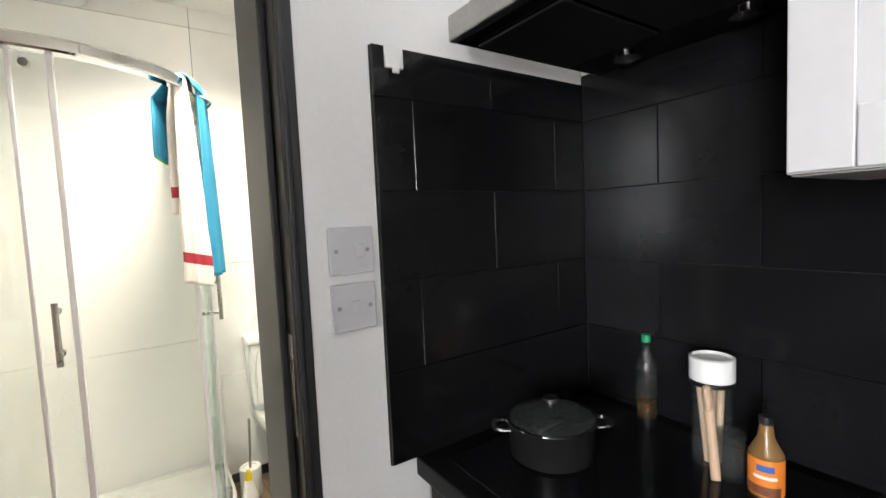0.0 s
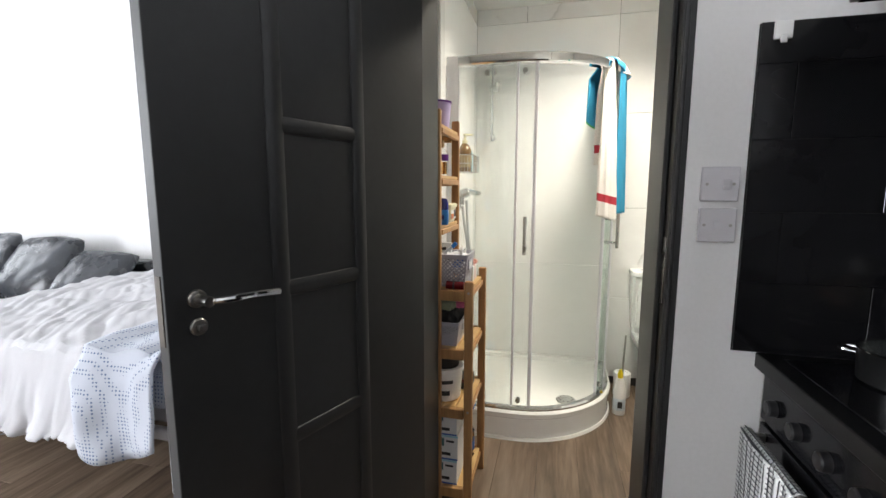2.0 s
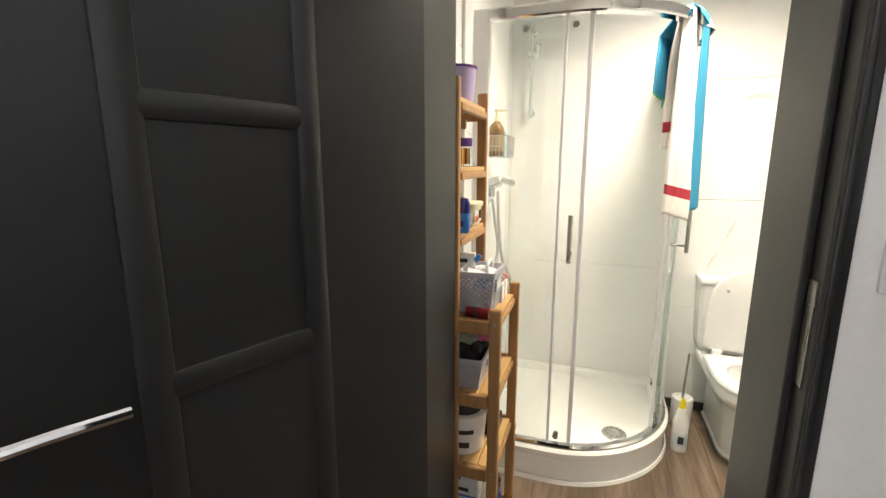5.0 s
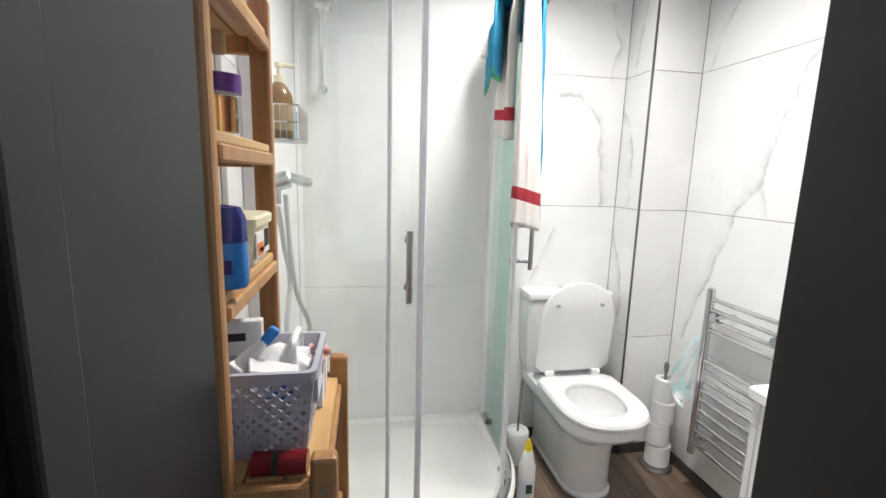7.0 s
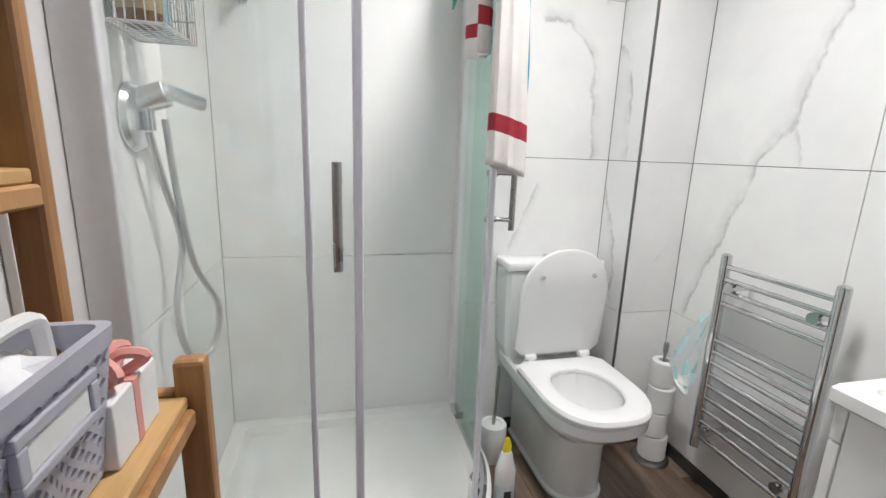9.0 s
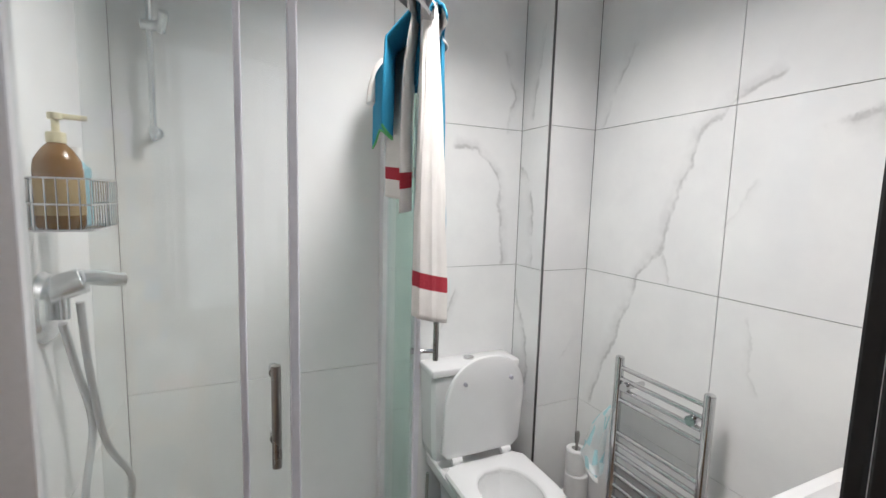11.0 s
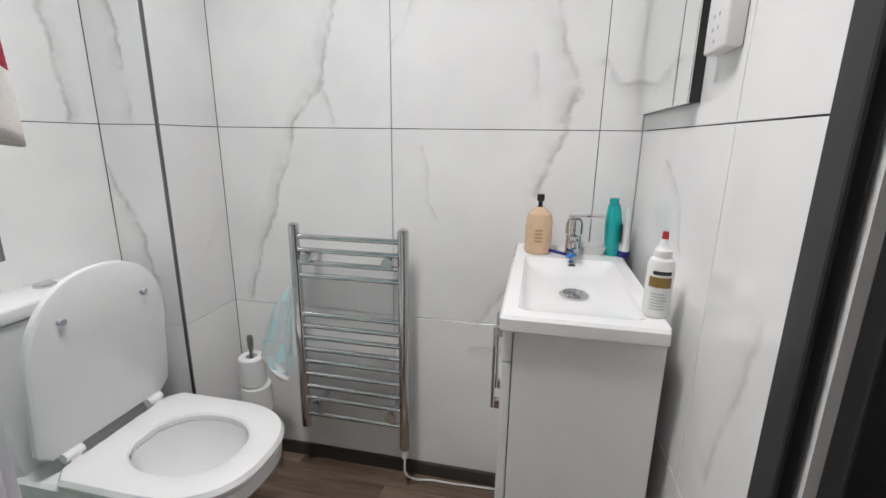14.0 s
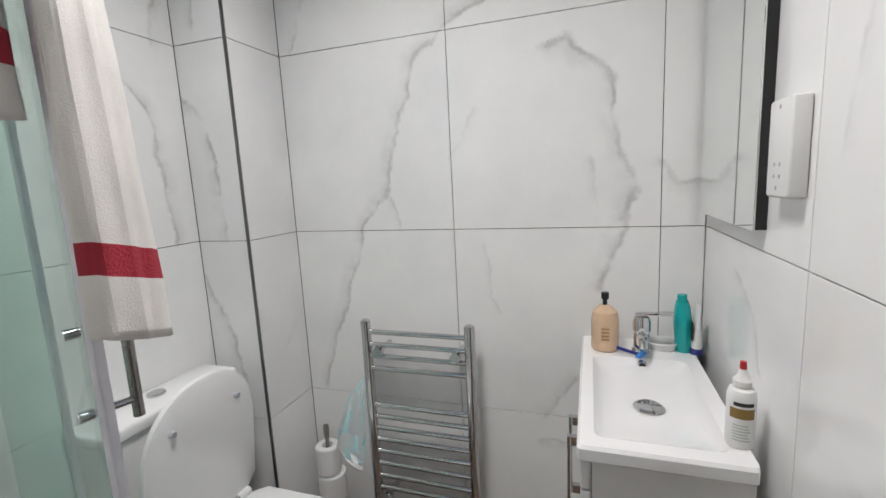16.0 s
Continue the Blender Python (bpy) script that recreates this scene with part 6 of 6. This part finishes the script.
for y0, y1 in ((wy0 - 0.075, wy0 - 0.002), (wy1 + 0.002, wy1 + 0.075)):
    part("architrave", box(LX + 0.0005, LX + 0.022, y0, y1, wz0, wz1 + 0.08, 0.005), UPVC, window_1)
part("architrave", box(LX + 0.0005, LX + 0.022, wy0 - 0.001, wy1 + 0.001, wz1 + 0.002, wz1 + 0.08, 0.005), UPVC, window_1)
bm = bmesh.new()
rod(bm, (LX + 0.055, wy0 - 0.04, wz1 + 0.02), (LX + 0.055, wy1 + 0.05, wz1 + 0.02), 0.03, 20)
part("roller_blind", bm, UPVC, window_1, "rolled-up white blind", True)
backdrop = structure("backdrop", box(LX - 7.1, LX - 7.0, -8, 12, -1, 9), glow("bright_overcast", (0.90, 0.96, 1.0), 1.3), "bright overcast daylight outside the window", "backdrop")

LEATHER = surface("black_leatherette", (0.014, 0.016, 0.020), 0.26, vary=0.3, grain=70, broad=6, bump=0.4, dist=0.002)


def cushion(name, parent, x0, x1, y0, y1, z0, z1, mat, soft=0.03, seed=1, puff=0.02, label=""):
    """A padded block with rounded edges and slight creases."""
    bm = box(x0, x1, y0, y1, z0, z1, soft, 3)
    bmesh.ops.subdivide_edges(bm, edges=[e for e in bm.edges if e.calc_length() > 0.12], cuts=5, use_grid_fill=True)
    for v in bm.verts:
        v.co += v.normal * (0.012 * noise.noise(v.co * 5 + Vector((seed, 0, 0))) + puff * 0.3 * noise.noise(v.co * 1.7))
    return part(name, bm, mat, parent, label, True)


sofa = thing("corner_sofa", "black leatherette corner sofa with low backs", "sofa")
cushion("seat", sofa, -5.15, -2.80, 2.15, 2.80, 0.10, 0.43, LEATHER, 0.04, 1)
cushion("chaise_seat", sofa, -5.15, -4.25, 1.62, 2.13, 0.10, 0.43, LEATHER, 0.04, 2)
cushion("backrest", sofa, -5.20, -2.74, 2.81, 2.96, 0.06, 0.72, LEATHER, 0.035, 3)
cushion("side_backrest", sofa, -5.40, -5.19, 1.35, 2.96, 0.06, 0.74, LEATHER, 0.035, 4)
for x, y in ((-5.1, 1.7), (-2.9, 2.2), (-2.9, 2.75), (-4.3, 1.7)):
    bm = bmesh.new()
    rod(bm, (x, y, 0.0), (x, y, 0.11), 0.02)
    part("foot", bm, BLACKP, sofa, smooth=True)
# lighter, bluer base than LEATHER: the cushions' daylight sheen is put into the colour
CUSHION_LEATHER = surface("sheen_tinted_leatherette", (0.035, 0.039, 0.048), 0.28, vary=0.35, grain=40, broad=6, bump=0.5, dist=0.004)
for k, (x, y, tilt, turn) in enumerate(((-4.15, 2.60, 62, -8), (-3.56, 2.58, 54, 6), (-3.02, 2.58, 40, 12))):
    c = thing("sofa_cushion", "loose black leatherette cushion leaning on the sofa back", "cushion", "sofa cushions", at=(x, y, 0.66 if k < 2 else 0.64))
    c.rotation_euler = (radians(tilt), radians(4 * (k - 1)), radians(turn))
    bm = bmesh.new()
    bmesh.ops.create_grid(bm, x_segments=18, y_segments=18, size=1.0)
    top = list(bm.verts)
    for v in top:
        k2 = (1 - v.co.x ** 4) * (1 - v.co.y ** 4)
        wr = 0.012 * noise.noise(Vector((v.co.x * 3, v.co.y * 3, k * 5.0)))
        pin = 1 - 0.10 * (v.co.x ** 2 * v.co.y ** 2)
        v.co = Vector((v.co.x * 0.27 * pin, v.co.y * 0.25 * pin, (0.075 * max(0, k2) ** 0.5 + wr)))
    part("cover", bm, CUSHION_LEATHER, c, smooth=True).modifiers.new("thick", "SOLIDIFY").thickness = 0.06

TABLE_WOOD = wood("beech_veneer", (0.50, 0.33, 0.17), (0.66, 0.47, 0.27), 2, 0.5, 20, 8, 0.6)
table = thing("coffee_table", "low coffee table with beech sides and a dark top", "coffee table", at=(0, 0, 0))
part("tabletop", box(-4.08, -3.20, 1.84, 2.10, 0.425, 0.455, 0.004), surface("dark_brown_top", (0.05, 0.035, 0.03), 0.35), table)
part("side_panel", box(-4.07, -4.03, 1.85, 2.09, 0.0, 0.4245, 0.003), TABLE_WOOD, table)
part("side_panel", box(-3.25, -3.21, 1.85, 2.09, 0.0, 0.4245, 0.003), TABLE_WOOD, table)
part("front_panel", box(-4.029, -3.251, 1.855, 1.875, 0.03, 0.4245, 0.003), TABLE_WOOD, table)
for x, y in ((-3.98, 1.93), (-3.88, 1.96), (-3.92, 2.03)):
    g = thing("tumbler", "clear glass tumbler on the coffee table", "glass", "glasses on the coffee table", at=(x, y, 0.4555))
    part("glass", lathe([(0.032, 0), (0.035, 0.004), (0.038, 0.12), (0.0365, 0.12), (0.032, 0.012), (0, 0.010)]), CLEAR, g, smooth=True)
tagged(part("magazine", box(-4.75, -4.45, 1.78, 2.02, 0.432, 0.445, 0.002), CARD), "white magazine lying on the sofa", "magazine")

fan = thing("tower_fan", "silver grey tower fan on a clear base", "fan", at=(-2.90, 1.175, 0.022))
FAN_GREY = surface("silver_grey_plastic", (0.33, 0.34, 0.36), 0.30, metal=0.3, vary=0.05)
part("base", lathe([(0.15, 0.0), (0.15, 0.012), (0.10, 0.03), (0.06, 0.04), (0, 0.04)], seg=32), CLEAR, fan, "clear round base", True)
part("body", loft(bmesh.new(), [rect(-0.085, 0.085, -0.075, 0.075, 0.04, 0.03), rect(-0.090, 0.090, -0.080, 0.080, 0.70, 0.03), rect(-0.080, 0.080, -0.070, 0.070, 0.735, 0.03)]), FAN_GREY, fan, smooth=True)
part("grille_recess", box(0.03, 0.0912, -0.030, 0.030, 0.12, 0.62), BLACKP, fan, "dark air outlet")
for k in range(26):
    part("grille_slat", box(0.0914, 0.0935, -0.030, 0.030, 0.125 + k * 0.019, 0.131 + k * 0.019), FAN_GREY, fan)
part("button", lathe([(0.014, 0.735), (0.014, 0.741), (0, 0.742)]), BLACKP, fan, smooth=True)
fan.rotation_euler = (0, 0, radians(-22))
FLEX = surface("grey_flex", (0.2, 0.2, 0.2), 0.5)
tagged(part("fan_cable", tube(bmesh.new(), curve_pts([(-2.80, 1.20, 0.026), (-2.68, 1.25, 0.024), (-2.55, 1.36, 0.008), (-2.40, 1.40, 0.006), (-2.1, 1.7, 0.006)], 8), 0.004, 8), FLEX, None, smooth=True), "grey fan cable trailing over the rug", "cable")

PILE = surface("grey_shag", (0.32, 0.30, 0.29), 0.98, vary=0.45, grain=120, broad=14, bump=1.0, dist=0.015)
bm = bmesh.new()
bmesh.ops.create_grid(bm, x_segments=110, y_segments=56, size=1.0)
for v in bm.verts:
    edge = max(abs(v.co.x), abs(v.co.y))
    x, y = -3.98 + v.co.x * 1.33, 1.50 + v.co.y * 0.62
    z = 0.003 if edge > 0.99 else 0.016 + 0.007 * noise.noise(Vector((x * 34, y * 34, 0)))
    v.co = Vector((x + 0.008 * noise.noise(Vector((x * 20, y * 20, 3))), y + 0.008 * noise.noise(Vector((x * 20, y * 20, 7))), z))
tagged(part("rug", bm, PILE, None, smooth=True), "grey shaggy rug on the wooden floor", "rug")

bed = thing("bed", "double bed with a grey divan mattress on a white metal frame", "bed")
FRAME_W = surface("white_metal_paint", (0.74, 0.74, 0.74), 0.35, vary=0.04)
BX0, BX1, BY0, BY1 = -2.66, -0.62, 1.30, 2.86
MATTRESS = surface("grey_ticking", (0.42, 0.42, 0.43), 0.9, vary=0.08, grain=150, bump=0.3)
cushion("mattress", bed, BX0 + 0.03, BX1, BY0 + 0.02, BY1, 0.315, 0.50, MATTRESS, 0.04, 6, 0.0)
for y in (BY0, BY1 - 0.04):
    part("side_rail", box(BX0, BX1, y, y + 0.04, 0.255, 0.305, 0.012, 3), FRAME_W, bed, smooth=True)
for x in (BX0, BX1 - 0.04):
    part("end_rail", box(x, x + 0.04, BY0 + 0.0405, BY1 - 0.0405, 0.255, 0.305, 0.012, 3), FRAME_W, bed)
for x in (-2.58, -1.00):
    for y in (BY0 + 0.02, BY1 - 0.06):
        bm = bmesh.new()
        rod(bm, (x, y, 0.018), (x, y, 0.262), 0.024, 18)
        lg = part("leg", bm, FRAME_W, bed, smooth=True)
        bm = bmesh.new()
        rod(bm, (x, y, 0.0), (x, y, 0.0178), 0.021, 16)
        part("foot", bm, BLACKP, lg, smooth=True)
LINEN = surface("white_cotton", (0.53, 0.53, 0.55), 0.92, vary=0.05, grain=180, broad=5, bump=0.35, dist=0.002)


def spread_cover(name, label, x0, x1, y0, y1, top, low_y, low_x, mat, seed, nx=70, ny=60, wrinkle=0.02, cat="duvet"):
    """Bedding that lies on the bed and falls over its near side and foot."""
    bm, rows = bmesh.new(), []
    for j in range(ny + 1):
        row = []
        for i in range(nx + 1):
            u, v = i / nx, j / ny
            dx, dy = (1 - u) * 2.0 - 1.75, (1 - v) * 2.0 - 1.70
            x, y, z = x0 + (x1 - x0) * min(1, u * 8 / 7 - 1 / 7 if u > 0.125 else 0), y0 + (y1 - y0) * max(0, (v - 0.15) / 0.85), top
            p = Vector((x * 2.2, y * 2.2, seed))
            fold = wrinkle * (noise.noise(p) + 0.9 * abs(noise.noise(p * 2.3 + Vector((3, 1, 0)))) + 0.35 * noise.noise(p * 5.1))
            d = 0.8 * x + 0.6 * y + 0.10 * noise.noise(Vector((x * 1.7, y * 1.7, seed + 5)))
            e = -0.6 * x + 0.8 * y
            ridge = 1 - abs(noise.noise(Vector((d * 11, e * 2.4, seed + 9)))) * 2.2
            fold += wrinkle * 0.42 * max(0.0, ridge) ** 2 + wrinkle * 0.22 * noise.noise(Vector((d * 26, e * 6, seed)))
            z += fold + 0.05 * math.sin(math.pi * min(1, max(0, (y - y0) / (y1 - y0)))) ** 0.7
            if v < 0.15:
                k = 1 - v / 0.15
                z = z - (z - low_y - 0.03 * noise.noise(Vector((x * 3, 0, seed)))) * (1 - (1 - k) ** 1.8)
                y = y0 - 0.07 * k ** 0.5 - 0.02 * math.sin(x * 9 + seed) * k - 0.012 * math.sin(x * 23 + 2 * k) * k - 0.035 * noise.noise(Vector((x * 12 + 2 * k, k * 1.5, seed))) * k - 0.012 * noise.noise(Vector((x * 31 + 5 * k, k * 3, seed))) * k
            if u < 0.125:
                k = 1 - u / 0.125
                z = z - (z - low_x - 0.03 * noise.noise(Vector((0, y * 3, seed)))) * (1 - (1 - k) ** 1.8) if v >= 0.15 else min(z, z - (z - low_x) * (1 - (1 - k) ** 1.8))
                x = x0 - 0.07 * k ** 0.5 - 0.02 * math.sin(y * 9) * k
            row.append(bm.verts.new((x, y, z)))
        rows.append(row)
    for a, b in zip(rows, rows[1:]):
        for i in range(nx):
            bm.faces.new((a[i], a[i + 1], b[i + 1], b[i]))
    ob = tagged(part(name, bm, mat, None, smooth=True), label, cat)
    so = ob.modifiers.new("thick", "SOLIDIFY")
    so.thickness, so.offset = 0.02, 1
    return ob


spread_cover("duvet", "rumpled white cotton duvet spread over the bed", BX0 + 0.02, -1.16, BY0 + 0.01, BY1, 0.605, 0.215, 0.22, LINEN, 2.0, 190, 170, 0.026)
DOTTED, n, l, p = nodes_of("dotted_cotton")
geo = n.new("ShaderNodeNewGeometry").outputs["Position"]
vor = n.new("ShaderNodeTexVoronoi")
vor.inputs["Scale"].default_value, vor.inputs["Randomness"].default_value = 62, 0.10
l.new(geo, vor.inputs["Vector"])
l.new(mixed(n, l, ramp(n, l, vor.outputs["Distance"], 0.24, 0.32), (0.12, 0.16, 0.26), (0.46, 0.49, 0.55)), p.inputs["Base Color"])
p.inputs["Roughness"].default_value = 0.92
bumped(n, l, p, noise_tex(n, l, geo, 160), 0.3, 0.002)
bm, rows = bmesh.new(), []
for j in range(41):
    row = []
    for i in range(25):
        u, v = i / 24, j / 40
        x = -1.44 + 0.42 * u + 0.38 * max(0, v - 0.35) + 0.05 * math.sin(3 * v + 1)
        wr = 0.018 * noise.noise(Vector((u * 4, v * 6, 4))) + 0.012 * math.sin(u * 9 + v * 4)
        if v < 0.5:
            k = v / 0.5
            y, z = BY0 - 0.095 - 0.02 * math.sin(u * 7) + 0.05 * k ** 4, 0.185 + 0.07 * u - 0.05 * math.sin(math.pi * u) + 0.44 * k ** 0.8
        else:
            k = (v - 0.5) / 0.5
            y, z = BY0 - 0.05 + 0.55 * k, 0.645 + 0.05 * math.sin(k * 1.6)
        row.append(bm.verts.new((x, y - wr * (v < 0.5), z + wr * (v >= 0.5) + 0.02)))
    rows.append(row)
for a, b in zip(rows, rows[1:]):
    for i in range(24):
        bm.faces.new((a[i], a[i + 1], b[i + 1], b[i]))
bl = tagged(part("blanket", bm, DOTTED, None, smooth=True), "grey-blue dotted cotton blanket thrown over the bed corner", "blanket")
bl.modifiers.new("thick", "SOLIDIFY").thickness = 0.012

bm, rows = bmesh.new(), []
for j in range(31):
    row = []
    for i in range(31):
        u, v = i / 30, j / 30
        x = -1.30 + (BX1 + 0.03 + 1.30) * u
        wr = 0.010 * noise.noise(Vector((x * 5, v * 7, 12))) + 0.006 * noise.noise(Vector((x * 14, v * 12, 3)))
        if v < 0.2:
            k = v / 0.2
            y, z = BY0 - 0.020 - 0.012 * math.sin(x * 11) * (1 - k), 0.425 + 0.13 * k ** 0.7
        else:
            k = (v - 0.2) / 0.8
            y, z = BY0 - 0.012 + (BY1 - BY0) * k, 0.556 + 0.03 * math.sin(math.pi * k)
        row.append(bm.verts.new((x, y - wr, z + wr)))
    rows.append(row)
for a, b in zip(rows, rows[1:]):
    for i in range(30):
        bm.faces.new((a[i], a[i + 1], b[i + 1], b[i]))
tagged(part("bed_sheet", bm, DOTTED, None, smooth=True), "dotted white cotton sheet tucked over the mattress", "sheet").modifiers.new("thick", "SOLIDIFY").thickness = 0.008

# ---- wall tiles ----
EAST = [([(2.07, 1.87), (2.2, 1.81), (2.29, 1.74), (2.38, 1.47), (2.42, 1.32), (2.5, 1.22), (2.57, 1.04), (2.65, 0.8), (2.71, 0.62)], 0.010, 0.85),
        ([(2.42, 1.32), (2.37, 1.22)], 0.006, 0.5), ([(1.94, 1.71), (1.84, 1.73), (1.72, 1.61), (1.7, 1.41), (1.66, 1.33), (1.69, 1.21), (1.74, 1.02)], 0.012, 0.9),
        ([(1.82, 0.73), (1.91, 0.6)], 0.010, 0.7), ([(2.1, 1.14), (2.07, 0.99), (2.05, 0.94)], 0.006, 0.35), ([(1.78, 1.39), (1.75, 1.22)], 0.007, 0.4),
        ([(2.6, 2.1), (2.68, 1.95), (2.74, 1.81)], 0.009, 0.7), ([(1.93, 0.5), (1.8, 0.52)], 0.008, 0.6), ([(1.59, 1.38), (1.55, 1.32), (1.49, 1.33)], 0.012, 0.7), ([(2.19, 1.43), (2.11, 1.56)], 0.006, 0.3)]
NORTH = [([(1.18, 1.71), (1.28, 1.70), (1.38, 1.61), (1.41, 1.38), (1.42, 1.21)], 0.010, 0.85), ([(1.19, 1.09), (1.08, 0.83)], 0.008, 0.6),
         ([(1.40, 2.12), (1.45, 1.95), (1.42, 1.80)], 0.009, 0.7), ([(0.14, 2.45), (0.23, 2.29), (0.26, 2.1)], 0.009, 0.6), ([(0.55, 2.5), (0.41, 2.29)], 0.008, 0.6),
         ([(1.69, 0.91), (1.61, 0.78)], 0.007, 0.4)]
SIDE = [([(2.98, 1.64), (2.9, 1.57), (2.88, 1.38), (2.87, 1.21)], 0.010, 0.85), ([(2.98, 1.09), (2.88, 0.87), (2.86, 0.64)], 0.010, 0.8), ([(2.84, 2.2), (2.9, 1.85)], 0.008, 0.6)]
SOUTH = [([(1.47, 1.13), (1.34, 1.07), (1.31, 0.98)], 0.008, 0.5), ([(1.09, 1.36), (1.05, 1.52)], 0.009, 0.4), ([(0.98, 0.96), (1.05, 0.7)], 0.012, 0.5), ([(1.70, 1.38), (1.62, 1.31), (1.50, 1.36)], 0.012, 0.6)]
WEST = [([(1.6, 2.2), (1.75, 1.9), (1.72, 1.6)], 0.009, 0.6), ([(2.3, 1.1), (2.45, 0.7)], 0.008, 0.4)]
T_EAST, T_NORTH, T_SIDE = marble("marble_tile_east", 1, EAST), marble("marble_tile_north", 0, NORTH), marble("marble_tile_side", 1, SIDE)
T_SOUTH, T_WEST = marble("marble_tile_south", 0, SOUTH), marble("marble_tile_west", 1, WEST)
ROWS_Z = (0.0, 0.6, 1.2, 1.8, 2.4, CEIL)
GAP = 0.0011


def lay(parent, cuts, make, mat):
    for a, b in zip(cuts, cuts[1:]):
        for z0, z1 in zip(ROWS_Z, ROWS_Z[1:]):
            part("tile", make(a + GAP, b - GAP, z0 + GAP, z1 - GAP), mat, parent)


lay(wall_east, (WY1, 1.592, 2.189, BY), lambda a, b, c, d: box(XR, XR + 0.010, a, b, c, d, 0.0006, 1), T_EAST)
lay(wall_north, (0.90, BX), lambda a, b, c, d: box(a, b, YB, YB + 0.010, c, d, 0.0006, 1), T_NORTH)
for z0, z1, xs in ((0.0, 0.815, (0.0, 0.90)), (0.815, 2.4, (0.0, 0.90)), (2.4, CEIL, (0.0, 0.33, 0.90))):
    for a, b in zip(xs, xs[1:]):
        part("shower_panel", box(a + GAP, b - GAP, YB, YB + 0.010, z0 + GAP, z1 - GAP, 0.0006, 1), T_NORTH if z0 > 2 else SHOWER_WHITE, wall_north)
    part("shower_panel", box(-0.010, 0.0, 2.08 + GAP, YB - GAP, z0 + GAP, z1 - GAP, 0.0006, 1), T_WEST if z0 > 2 else SHOWER_WHITE, wall_west)
lay(pipe_boxing, (BX + 0.004, XR), lambda a, b, c, d: box(a, b, BY, BY + 0.010, c, d, 0.0006, 1), T_NORTH)
lay(pipe_boxing, (BY + 0.004, YB), lambda a, b, c, d: box(BX, BX + 0.010, a, b, c, d, 0.0006, 1), T_SIDE)
lay(wall_south, (0.928, 1.148, XR), lambda a, b, c, d: box(a, b, WY1 - 0.0075, WY1, c, d, 0.0006, 1), T_SOUTH)
lay(wall_west, (WY1, 2.08), lambda a, b, c, d: box(-0.010, 0.0, a, b, c, d, 0.0006, 1), T_WEST)

# black kitchen tiles in half-bond courses
structure("splashback_bed", box(1.003, KX - 0.001, WY0 - 0.005, WY0 - 0.0003, 0.906, 1.709), BLACK_GROUT, "dark grout bed behind the black tiles", "splashback")
structure("splashback_bed", box(KX - 0.005, KX - 0.0003, WORK_Y0, WY0 - 0.0052, 0.906, 1.732), BLACK_GROUT, "dark grout bed behind the black tiles", "splashback")
ZS = (0.907, 1.09, 1.265, 1.44, 1.615, 1.71)
for k, (z0, z1) in enumerate(zip(ZS, ZS[1:])):
    xs = (1.003, 1.085, 1.485, KX - 0.012) if k % 2 else (1.003, 1.285, KX - 0.012)
    for a, b in zip(xs, xs[1:]):
        part("tile", box(a + 0.001, b - 0.001, WY0 - 0.012, WY0 - 0.0052, z0 + 0.001, z1 - 0.001, 0.0008, 1), BLACK_TILE, wall_south)
    z1 = 1.732 if k == len(ZS) - 2 else z1
    y = WY0 - 0.0125
    first = True
    while y > WORK_Y0 + 0.01:
        w = 0.2 if (first and k % 2) else 0.4
        first = False
        part("tile", box(KX - 0.012, KX - 0.0052, max(WORK_Y0, y - w) + 0.001, y - 0.001, z0 + 0.001, z1 - 0.001, 0.0008, 1), BLACK_TILE, wall_kitchen)
        y -= w

# ---- floor planks, laid lengthwise from kitchen to shower room ----
rnd = random.Random(7)
PW, PL = 0.192, 1.285
x = -4.30
rest = bmesh.new()
while x < 1.80:
    y = KY - rnd.uniform(0, PL)
    while y < YB:
        a, b = max(y, KY), min(y + PL, YB)
        x1 = min(x + PW, 1.80)
        if b - a > 0.02:
            part("plank", box(x + 0.0005, x1 - 0.0005, a + 0.0005, b - 0.0005, -0.0115, 0.0, 0.0008, 1), PLANK, floor)
        y += PL
    x += PW
x = -4.30
while x > LX:
    y = KY - rnd.uniform(0, PL)
    while y < YB:
        a, b = max(y, KY), min(y + PL, YB)
        if b - a > 0.02:
            boxed(rest, max(LX, x - PW) + 0.0005, x - 0.0005, a + 0.0005, b - 0.0005, -0.0115, 0.0)
        y += PL
    x -= PW
tagged(part("far_planks", rest, PLANK, floor), kind="stuff")
